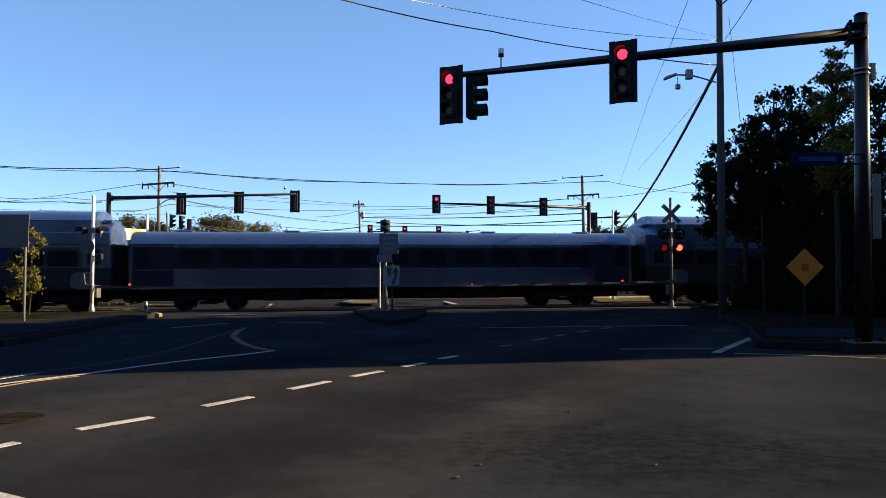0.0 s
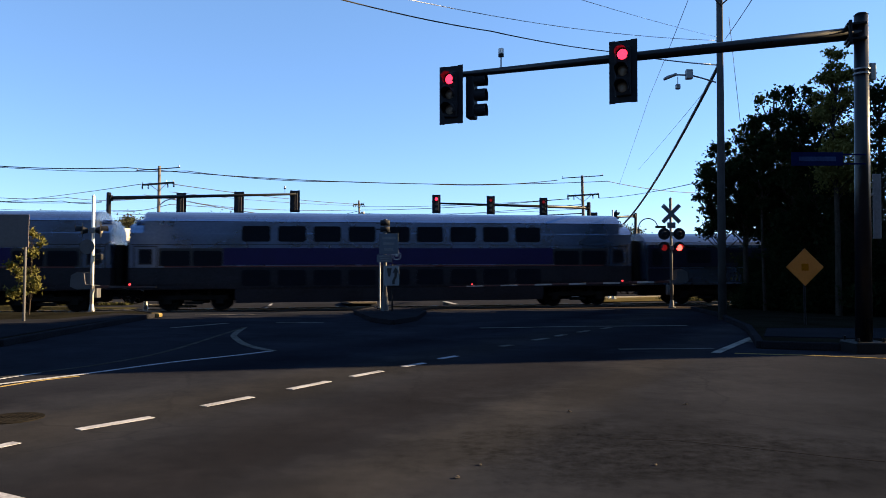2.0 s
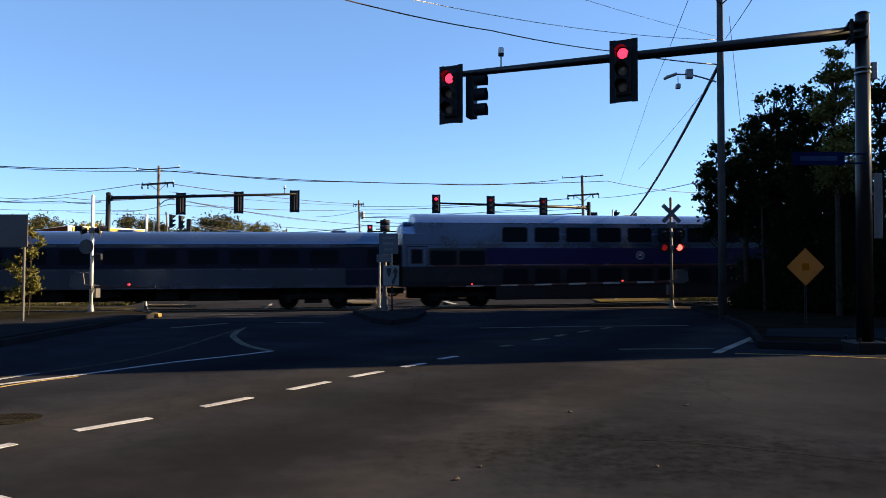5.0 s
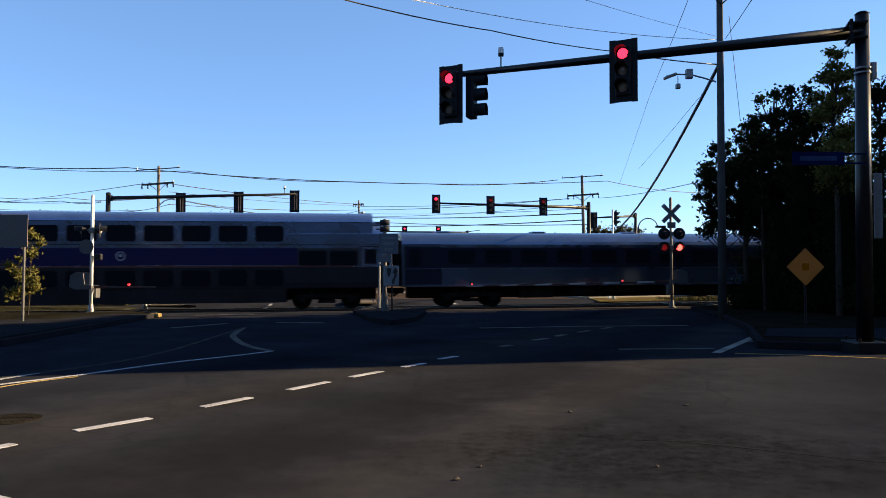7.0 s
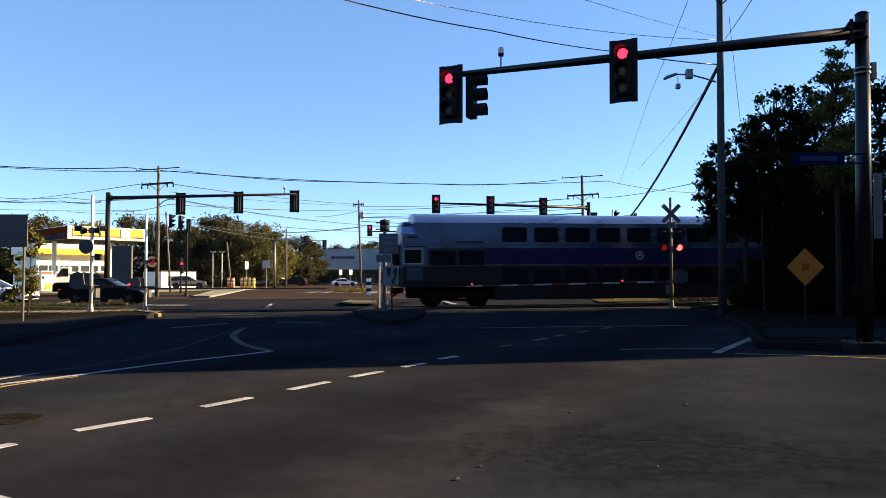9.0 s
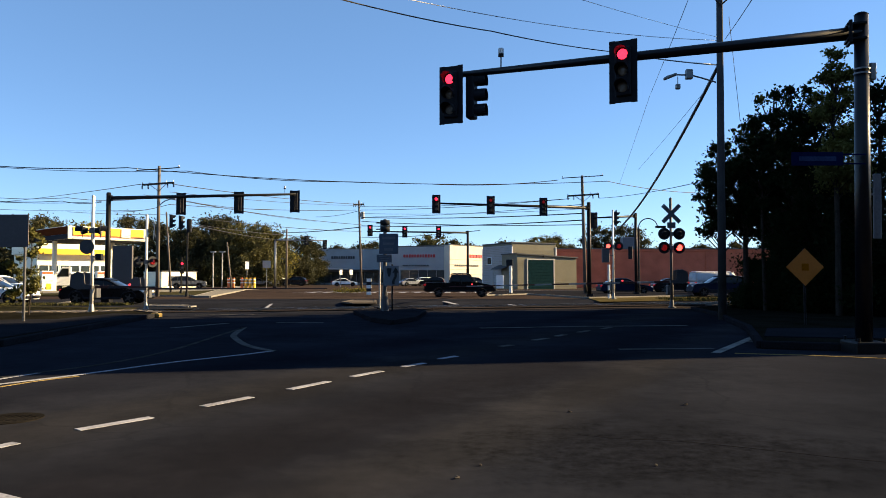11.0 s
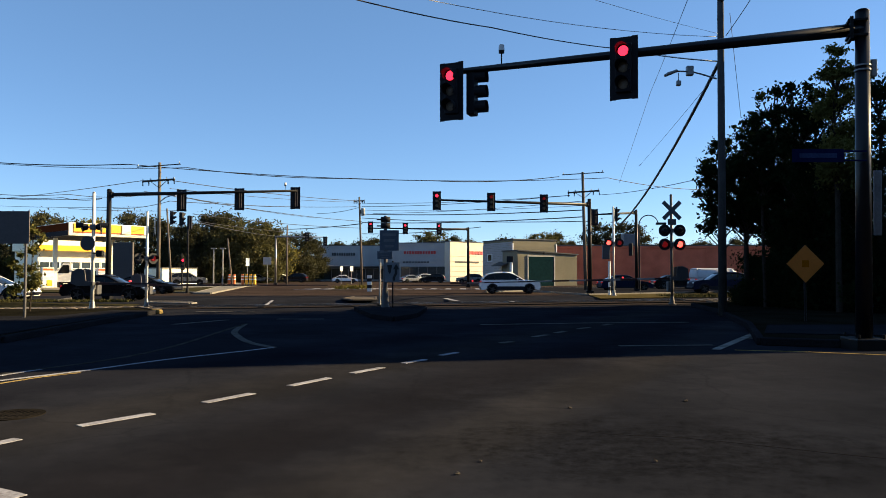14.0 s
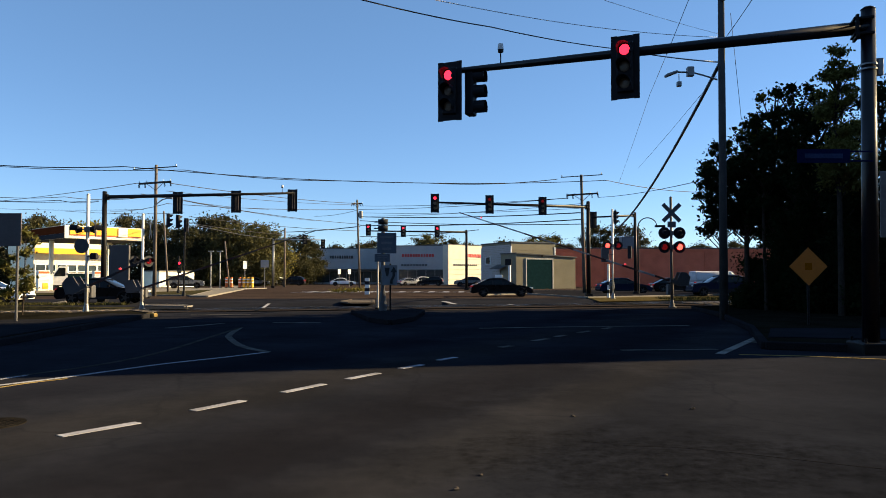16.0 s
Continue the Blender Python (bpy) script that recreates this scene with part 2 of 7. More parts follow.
SIGN_BLUE = mat("blue_sign_sheet", (0.006, 0.011, 0.048), 0.75, vary=0.15, scale=3, fine=20)
SIGN_GREY = mat("grey_sign_metal", (0.16, 0.16, 0.17), 0.5, metal=0.6, vary=0.2, scale=3, fine=20)
OLD_WOOD = mat("dark_old_crossarm_wood", (0.055, 0.047, 0.04), 0.85, vary=0.3, scale=1.5, fine=30)
# same weathered wood, darkened for the pole that stands in shade
SHADE_POLE = mat("shaded_weathered_pole_wood", (0.06, 0.059, 0.06), 0.85, vary=0.35, scale=1.2, fine=30, bump=0.4)
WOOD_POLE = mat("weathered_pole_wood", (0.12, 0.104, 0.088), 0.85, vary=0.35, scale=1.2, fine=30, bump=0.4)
CABLE = mat("black_cable", (0.012, 0.012, 0.013), 0.6)
# near-white colour stands in for sun glinting along the wire
CABLE_GREY = mat("glinting_aluminium_wire", (0.8, 0.8, 0.8), 0.4, metal=0.2)
STAINLESS = mat("dull_stainless_steel", (0.150, 0.205, 0.335), 0.28, metal=0.9, vary=0.16, scale=0.5, fine=8)
# lower coach side: steel darkened for dim reflections, browned for ground bounce
STAINLESS_LOW = mat("stainless_steel_dim_reflection", (0.0185, 0.0175, 0.021), 0.6, metal=0.2, spec=0.12, vary=0.3, scale=0.6, fine=9)
STAINLESS_PALE = mat("brushed_stainless_steel", (0.09625, 0.1353, 0.22), 0.24, metal=0.85, vary=0.14, scale=0.5, fine=8)
PURPLE = mat("purple_livery_paint", (0.010, 0.0055, 0.045), 0.55, spec=0.2, vary=0.15, scale=0.8, fine=12)
NAVY = mat("dark_window_band", (0.005, 0.006, 0.018), 0.45, vary=0.2, scale=0.8, fine=12, spec=0.2)
ORANGE_STRIPE = mat("red_livery_stripe", (0.075, 0.015, 0.0125), 0.45, vary=0.15)
UNDERFRAME = mat("grimy_black_underframe", (0.012, 0.011, 0.010), 0.8, vary=0.4, scale=1.5, fine=20)
TRAIN_GLASS = glass_mat("coach_window_glass", (0.003, 0.004, 0.008), 0.4)
TRAIN_GLASS.node_tree.nodes["Principled BSDF"].inputs["Specular IOR Level"].default_value = 0.1
TRAIN_GLASS.node_tree.nodes["Principled BSDF"].inputs["Coat Weight"].default_value = 0.0
RUBBER = mat("black_rubber", (0.012, 0.012, 0.012), 0.85, vary=0.3)
RIM = mat("alloy_rim", (0.06, 0.06, 0.063), 0.35, metal=0.8)
CAR_GLASS = glass_mat("car_glass", (0.008, 0.010, 0.012), 0.08)
CAR_GLASS.node_tree.nodes["Principled BSDF"].inputs["Specular IOR Level"].default_value = 0.22
CAR_GLASS.node_tree.nodes["Principled BSDF"].inputs["Coat Weight"].default_value = 0.0
CHROME = mat("lamp_glass", (0.75, 0.75, 0.72), 0.15, metal=0.3)
TAIL = mat("red_tail_lamp", (0.35, 0.01, 0.01), 0.25, glow=0.085, glow_colour=(1, 0.03, 0.03))
RAIL_STEEL = mat("worn_rail_steel", (0.32, 0.28, 0.25), 0.35, metal=0.85)
BARK = mat("tree_bark", (0.035, 0.029, 0.024), 0.95, vary=0.4, scale=2, fine=20, bump=0.6)
# near-black leaf colour carries the deep shade of the roadside trees
LEAF_DARK = leaf_mat("shade_dark_green_leaves", (0.013, 0.019, 0.008), (0.007, 0.011, 0.005))
LEAF_MID = leaf_mat("olive_leaves", (0.0748, 0.0704, 0.03168), (0.0396, 0.04048, 0.01936))
LEAF_YELLOW = leaf_mat("yellowing_leaves", (0.1445, 0.119, 0.0255), (0.068, 0.07225, 0.02125))
# paler olive carries the sun on the slender tree's crown
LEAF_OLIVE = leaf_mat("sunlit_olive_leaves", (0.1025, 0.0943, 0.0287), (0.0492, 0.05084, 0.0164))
LEAF_PINE = leaf_mat("dark_far_leaves", (0.042, 0.041, 0.023), (0.026, 0.027, 0.016))


# ---- shaping ----
def bm_new():
    return bmesh.new()


def box(bm, c, s, bevel=0.0, m=None):
    """A box of size s at c, with rounded edges, turned by m."""
    r = bmesh.ops.create_cube(bm, size=1.0)
    vs = r["verts"]
    bmesh.ops.scale(bm, vec=s, verts=vs)
    if bevel:
        es = list({e for v in vs for e in v.link_edges})
        rb = bmesh.ops.bevel(bm, geom=es, offset=min(bevel, min(s) * 0.45), segments=2, profile=0.5, affect="EDGES")
        vs = list({v for f in rb["faces"] for v in f.verts} | {v for v in vs if v.is_valid})
    if m is not None:
        bmesh.ops.transform(bm, matrix=m, verts=vs)
    bmesh.ops.translate(bm, vec=c, verts=vs)
    return vs


def rod(bm, a, b, r0, r1=None, seg=12):
    """A closed round bar from a to b, from radius r0 to r1."""
    a, b = Vector(a), Vector(b)
    r1 = r0 if r1 is None else r1
    d = b - a
    m = Matrix.Translation((a + b) / 2) @ d.to_track_quat("Z", "Y").to_matrix().to_4x4()
    return bmesh.ops.create_cone(bm, cap_ends=True, segments=seg, radius1=r0, radius2=r1, depth=d.length, matrix=m)["verts"]


def slab(bm, pts, z0, z1):
    """A prism over the outline pts (x, y), from z0 to z1."""
    lo = [bm.verts.new((x, y, z0)) for x, y in pts]
    hi = [bm.verts.new((x, y, z1)) for x, y in pts]
    n = len(pts)
    for i in range(n):
        bm.faces.new((lo[i], lo[(i + 1) % n], hi[(i + 1) % n], hi[i]))
    bm.faces.new(hi), bm.faces.new(lo[::-1])
    bmesh.ops.recalc_face_normals(bm, faces=bm.faces[:])


def prism_y(bm, pts, y0, y1, m=None):
    """A prism over the outline pts (x, z), from y0 to y1."""
    a = [bm.verts.new((x, y0, z)) for x, z in pts]
    b = [bm.verts.new((x, y1, z)) for x, z in pts]
    n = len(pts)
    for i in range(n):
        bm.faces.new((a[i], a[(i + 1) % n], b[(i + 1) % n], b[i]))
    bm.faces.new(a[::-1]), bm.faces.new(b)
    if m is not None:
        bmesh.ops.transform(bm, matrix=m, verts=a + b)
    bmesh.ops.recalc_face_normals(bm, faces=bm.faces[:])


def prism_x(bm, pts, x0, x1):
    """A prism over the outline pts (y, z), from x0 to x1."""
    a = [bm.verts.new((x0, y, z)) for y, z in pts]
    b = [bm.verts.new((x1, y, z)) for y, z in pts]
    n = len(pts)
    for i in range(n):
        bm.faces.new((a[i], a[(i + 1) % n], b[(i + 1) % n], b[i]))
    bm.faces.new(a[::-1]), bm.faces.new(b)
    bmesh.ops.recalc_face_normals(bm, faces=bm.faces[:])


def mesh_of(name, bm, material, smooth=False):
    me = bpy.data.meshes.new(name)
    bm.to_mesh(me)
    bm.free()
    me.materials.append(material)
    if smooth:
        for p in me.polygons:
            p.use_smooth = len(p.vertices) == 4 and p.area < 4
    return me


def part(name, bm, material, parent, label="", smooth=False):
    ob = new(name, mesh_of(name, bm, material, smooth))
    ob.parent = parent
    if label:
        tagged(ob, label)
    return ob


def share(name, me, parent, m=None):
    ob = new(name, me)
    ob.parent = parent
    if m is not None:
        ob.matrix_basis = m
    return ob


def thing(name, m, label, category, group="", kind=""):
    ob = new(name)
    ob.matrix_basis = m
    return tagged(ob, label, category, group, kind)


def solid(name, bm, material, label, category, group="", kind="", m=None, smooth=False):
    ob = new(name, mesh_of(name, bm, material, smooth))
    if m is not None:
        ob.matrix_basis = m
    return tagged(ob, label, category, group, kind)


def ribbon(pts, width, z=0.012):
    """A painted strip along pts (x, y)."""
    bm = bm_new()
    ps = [Vector((x, y, 0)) for x, y in pts]
    rows = []
    for i, p in enumerate(ps):
        d = (ps[min(i + 1, len(ps) - 1)] - ps[max(i - 1, 0)]).normalized()
        s = Vector((-d.y, d.x, 0)) * width / 2
        rows.append([bm.verts.new((q.x, q.y, zz)) for q in (p - s, p + s) for zz in (z - 0.009, z)])
    for a, b in zip(rows, rows[1:]):
        for i, j in ((1, 3), (3, 2), (2, 0), (0, 1)):
            bm.faces.new((a[i], a[j], b[j], b[i]))
    bm.faces.new((rows[0][0], rows[0][2], rows[0][3], rows[0][1]))
    bm.faces.new((rows[-1][1], rows[-1][3], rows[-1][2], rows[-1][0]))
    bmesh.ops.recalc_face_normals(bm, faces=bm.faces[:])
    return bm


def smooth_line(pts, n=8):
    """A rounded course through pts (x, y)."""
    out = []
    for i in range(len(pts) - 1):
        p = [Vector(pts[max(0, min(len(pts) - 1, i + k))]) for k in (-1, 0, 1, 2)]
        for j in range(n):
            t = j / n
            q = 0.5 * (2 * p[1] + (p[2] - p[0]) * t + (2 * p[0] - 5 * p[1] + 4 * p[2] - p[3]) * t * t + (3 * p[1] - p[0] - 3 * p[2] + p[3]) * t ** 3)
            out.append((q.x, q.y))
    return out + [tuple(pts[-1])]


def wire(name, pts, r, material, label, sag=0.0, group="overhead wires", seg=5):
    """A hanging cable through pts, sagging between each pair."""
    bm = bm_new()
    path = []
    for a, b in zip(pts, pts[1:]):
        a, b = Vector(a), Vector(b)
        for j in range(12):
            t = j / 12
            path.append(a.lerp(b, t) - Vector((0, 0, sag * 4 * t * (1 - t))))
    path.append(Vector(pts[-1]))
    ring = []
    for i, p in enumerate(path):
        d = (path[min(i + 1, len(path) - 1)] - path[max(i - 1, 0)]).normalized()
        u = d.cross(Vector((0, 0, 1))).normalized()
        v = u.cross(d)
        ring.append([bm.verts.new(p + (u * math.cos(k * math.tau / seg) + v * math.sin(k * math.tau / seg)) * r) for k in range(seg)])
    for a, b in zip(ring, ring[1:]):
        for k in range(seg):
            bm.faces.new((a[k], a[(k + 1) % seg], b[(k + 1) % seg], b[k]))
    bm.faces.new(ring[0][::-1]), bm.faces.new(ring[-1])
    return solid(name, bm, material, label, "cable", group)


def leaf_mesh(name, blobs, count, size, material, seed):
    """Many small folded leaves spread through uneven clumps: blobs of (x, y, z, rx, ry, rz)."""
    rng = np.random.default_rng(seed)
    b = np.array(blobs, float)
    vol = b[:, 3] * b[:, 4] * b[:, 5]
    pick = rng.choice(len(b), count, p=vol / vol.sum())
    d = rng.normal(size=(count, 3))
    d /= np.linalg.norm(d, axis=1)[:, None]
    rad = np.minimum(np.abs(rng.normal(0, 0.62, count)), 1.55)
    lump = 1 + 0.22 * np.sin(d[:, 0] * 9 + pick) * np.sin(d[:, 1] * 8 + pick * 2) + 0.18 * np.sin(d[:, 2] * 11 + pick * 3)
    c = b[pick, :3] + d * b[pick, 3:] * (rad * lump)[:, None]
    u = rng.normal(size=(count, 3))
    u /= np.linalg.norm(u, axis=1)[:, None]
    w = np.cross(u, rng.normal(size=(count, 3)))
    w /= np.linalg.norm(w, axis=1)[:, None]
    s = size * (0.6 + 0.8 * rng.random(count))[:, None]
    n = np.cross(u, w)
    v = np.stack([c - u * s, c + w * s * 0.55 + n * s * 0.2, c + u * s, c - w * s * 0.55 + n * s * 0.2], 1).reshape(-1, 3)
    i = np.arange(count)[:, None] * 4
    tris = np.concatenate([i + [0, 1, 2], i + [0, 2, 3]], 1).reshape(-1, 3)
    me = bpy.data.meshes.new(name)
    me.from_pydata(v.tolist(), [], tris.tolist())
    me.materials.append(material)
    return me


def crown_blobs(rng, w, h0, h1, n, clump=(0.20, 0.36)):
    """Clumps that fill a crown of half-width w from height h0 to h1, widest in the lower middle."""
    out = []
    for _ in range(n):
        t = rng.random()
        z = h0 + (h1 - h0) * t
        r = w * math.sqrt(max(0.06, 1 - ((t - 0.36) / 0.66) ** 2)) * rng.uniform(0.2, 0.9)
        a = rng.uniform(0, math.tau)
        s = w * rng.uniform(*clump) * (1.1 - 0.4 * t)
        z -= s * 0.7 * t
        out.append((r * math.cos(a), r * math.sin(a), z, s, s, s * rng.uniform(0.6, 0.9)))
    return out


def tree_meshes(seed, w, h0, h1, leaves, size, material, clumps=26, trunk=0.22, clump=(0.20, 0.36)):
    """Trunk with limbs, and crown, of one kind of tree."""
    rng = random.Random(seed)
    blobs = crown_blobs(rng, w, h0, h1, clumps, clump)
    bm = bm_new()
    rod(bm, (0, 0, -0.1), (0.05, 0.02, h0 * 0.6 + h1 * 0.1), trunk, trunk * 0.75, 9)
    rod(bm, (0.05, 0.02, h0 * 0.6 + h1 * 0.1), (0.0, 0.1, h1 * 0.86), trunk * 0.75, trunk * 0.15, 8)
    for x, y, z, *_ in blobs:
        zs = max(h0 * 0.5, z - 0.55 * math.hypot(x, y) - 0.4)
        rod(bm, (0.04, 0.04, min(zs, h1 * 0.8)), (x, y, z), trunk * 0.28, trunk * 0.06, 5)
    return mesh_of("trunk", bm, BARK), leaf_mesh("crown", blobs, leaves, size, material, seed)


def plant_tree(meshes, x, y, turn, scale, label, group):
    t = thing("tree", pose(x, y, 0, 0, 0, turn) @ Matrix.Diagonal((scale, scale, scale, 1)), label, "tree", group)
    share("trunk", meshes[0], t)
    share("crown", meshes[1], t)
    return t


# ---- kinds of things ----
def signal_head(parent, m, lit=True, dim=False, plate=True, yellow=False):
    """A three-lens traffic signal facing -y, hung with its middle at m, on its thing."""
    bm = bm_new()
    box(bm, (0, 0, 0), (0.34, 0.2, 1.06), 0.03)
    for z in (-0.18, 0.18):
        box(bm, (0, -0.005, z), (0.35, 0.2, 0.012), 0.004)
    box(bm, (0, 0.13, 0), (0.10, 0.07, 1.1), 0.01)
    housing = part("signal_head", bm, YELLOW_LINE if yellow else BLACK_HOUSING, parent, "" if plate else "black three-lens signal housing")
    housing.matrix_basis = m
    if plate:
        bm = bm_new()
        for cx, cz, sx, sz in ((-0.235, 0, 0.13, 1.32), (0.235, 0, 0.13, 1.32), (0, 0.595, 0.34, 0.13), (0, -0.595, 0.34, 0.13)):
            box(bm, (cx, -0.02, cz), (sx, 0.006, sz + 0.04 if sz > 1 else sz + 0.02), 0.002)
        part("backplate", bm, BLACK_HOUSING, housing, "black louvred backplate")
    for i, z in enumerate((0.355, 0, -0.355)):
        bm = bm_new()
        bmesh.ops.create_uvsphere(bm, u_segments=16, v_segments=8, radius=0.118, matrix=Matrix.Translation((0, -0.085, z)) @ Matrix.Diagonal((1, 0.45, 1, 1)))
        lens = RED_ON if i == 0 and lit else (RED_DIM if i == 0 and dim else DULL_LENS)
        part("lens", bm, lens, housing, "glowing red lens" if i == 0 and lit else "unlit lens", True)
        bm = bm_new()
        n = 14
        ring = []
        for k in range(n + 1):
            a = math.radians(-35 + 250 * k / n)
            depth = 0.24 if 0.15 < k / n < 0.85 else 0.14
            c, s = math.cos(a), math.sin(a)
            ring.append([bm.verts.new((c * r, y, z + s * r)) for r, y in ((0.145, -0.09), (0.145, -0.09 - depth), (0.139, -0.09 - depth), (0.139, -0.09))])
        for a, b in zip(ring, ring[1:]):
            for q in range(4):
                bm.faces.new((a[q], a[(q + 1) % 4], b[(q + 1) % 4], b[q]))
        part("visor", bm, BLACK_HOUSING, housing)
    return housing


def back_signal_head(parent, m):
    """A three-lens head seen from its back and side, with its visors reaching away along +x."""
    bm = bm_new()
    box(bm, (0, 0, 0), (0.2, 0.34, 1.06), 0.03)
    h = part("signal_head", bm, BLACK_HOUSING, parent)
    h.matrix_basis = m
    for z in (0.355, 0, -0.355):
        bm = bm_new()
        ring = []
        for k in range(13):
            a = math.radians(-35 + 250 * k / 12)
            c, s = math.cos(a), math.sin(a)
            ring.append([bm.verts.new((x, c * r, z + s * r)) for r, x in ((0.165, 0.09), (0.165, 0.36), (0.157, 0.36), (0.157, 0.09))])
        for a, b in zip(ring, ring[1:]):
            for q in range(4):
                bm.faces.new((a[q], a[(q + 1) % 4], b[(q + 1) % 4], b[q]))
        part("visor", bm, BLACK_HOUSING, h)
    return h


def mast_arm(label, base, tip, z_base, z_tip, top, r, heads, lit, group, sensor=None, steel=None, slim=1.0):
    """Steel pole at base with a tapered arm to tip that carries signal heads at fractions of its length."""
    bx, by = base
    steel = steel or DARK_STEEL
    t = thing("traffic_signal_mast", pose(bx, by, 0), label, "traffic signal", group)
    d = Vector((tip[0] - bx, tip[1] - by, 0))
    bm = bm_new()
    rod(bm, (0, 0, 0.25), (0, 0, top), r * 1.1 * slim, r * 0.9 * slim, 20)
    rod(bm, (0, 0, top), (0, 0, top + 0.04), r * 0.95 * slim, r * 0.6 * slim, 20)
    part("pole", bm, steel, t, "", True)
    bm = bm_new()
    box(bm, (0, 0, 0.14), (r * 3.4, r * 3.4, 0.28), 0.03)
    for sx in (-1, 1):
        for sy in (-1, 1):
            rod(bm, (sx * r * 1.3, sy * r * 1.3, 0.28), (sx * r * 1.3, sy * r * 1.3, 0.36), 0.025)
    part("pole_base", bm, DARK_STEEL, t)
    bm = bm_new()
    rod(bm, (0, 0, z_base), (d.x, d.y, z_tip), r * (0.8 if slim == 1.0 else 0.7), r * (0.43 if slim == 1.0 else 0.37), 16)
    part("arm", bm, steel, t, "tapered steel arm", True)
    bm = bm_new()
    u = d.normalized()
    box(bm, tuple(u * r * 1.15 + Vector((0, 0, z_base))), (0.06, r * 2.2, r * 2.4), 0.01, Matrix.Rotation(math.atan2(u.y, u.x), 4, "Z"))
    for dz in (-0.5, 0.5):
        box(bm, (u.x * r * 0.55, u.y * r * 0.55, z_base + dz * r * 1.6), (r * 1.9, r * 2.0, 0.05), 0.01, Matrix.Rotation(math.atan2(u.y, u.x), 4, "Z"))
    part("arm_bracket", bm, DARK_STEEL, t)
    face = math.degrees(math.atan2(u.y, u.x)) + 180
    for i, (f, turn, dz) in enumerate(heads):
        p = d * f
        z = z_base + (z_tip - z_base) * f + dz
        n = Vector((math.sin(radians(turn)), -math.cos(radians(turn)), 0)) * 0.2
        signal_head(t, pose(p.x + n.x, p.y + n.y, z, 0, 0, turn), lit=i in lit, dim=i not in lit and len(lit) > 0)
        bm = bm_new()
        box(bm, (p.x + n.x * 0.3, p.y + n.y * 0.3, z), (0.07, 0.07, 1.15), 0.01, Matrix.Rotation(radians(turn), 4, "Z"))
        part("bracket", bm, DARK_STEEL, t)
    if sensor is not None:
        p = d * sensor
        z = z_base + (z_tip - z_base) * sensor
        bm = bm_new()
        rod(bm, (p.x, p.y, z), (p.x, p.y, z + 0.32), 0.015)
        rod(bm, (p.x, p.y, z + 0.32), (p.x, p.y, z + 0.38), 0.065, 0.065)
        s = part("sensor", bm, DARK_STEEL, t, "small sensor on a short stem")
        bm = bm_new()
        rod(bm, (p.x, p.y, z + 0.38), (p.x, p.y, z + 0.51), 0.07, 0.06)
        part("cap", bm, WHITE_PAINT, s, "pale dome")
    return t


def flasher(parent, m, material, label):
    """A round crossing lamp facing -y: black target disc, hood and red lens."""
    bm = bm_new()
    rod(bm, (0, 0.0, 0), (0, 0.015, 0), 0.30, 0.30, 24)
    rod(bm, (0, 0.015, 0), (0, 0.2, 0), 0.16, 0.10, 16)
    f = part("flasher", bm, BLACK_HOUSING, parent, label)
    f.matrix_basis = m
    bm = bm_new()
    bmesh.ops.create_uvsphere(bm, u_segments=16, v_segments=8, radius=0.155, matrix=Matrix.Translation((0, -0.01, 0)) @ Matrix.Diagonal((1, 0.4, 1, 1)))
    part("lens", bm, material, f, "", True)
    bm = bm_new()
    n = 12
    ring = []
    for k in range(n + 1):
        a = math.radians(-10 + 200 * k / n)
        c, s = math.cos(a), math.sin(a)
        ring.append([bm.verts.new((c * r, y, s * r)) for r, y in ((0.18, 0), (0.18, -0.26), (0.172, -0.26), (0.172, 0))])
    for a, b in zip(ring, ring[1:]):
        for q in range(4):
            bm.faces.new((a[q], a[(q + 1) % 4], b[(q + 1) % 4], b[q]))
    part("hood", bm, BLACK_HOUSING, f)
    return f


def crossbuck(parent, m, material):
    bm = bm_new()
    for a in (45, -45):
        box(bm, (0, 0.006 if a > 0 else -0.006, 0), (1.22, 0.01, 0.21), 0.004, Matrix.Rotation(radians(a), 4, "Y"))
    c = part("crossbuck", bm, material, parent, "crossed boards")
    c.matrix_basis = m
    return c


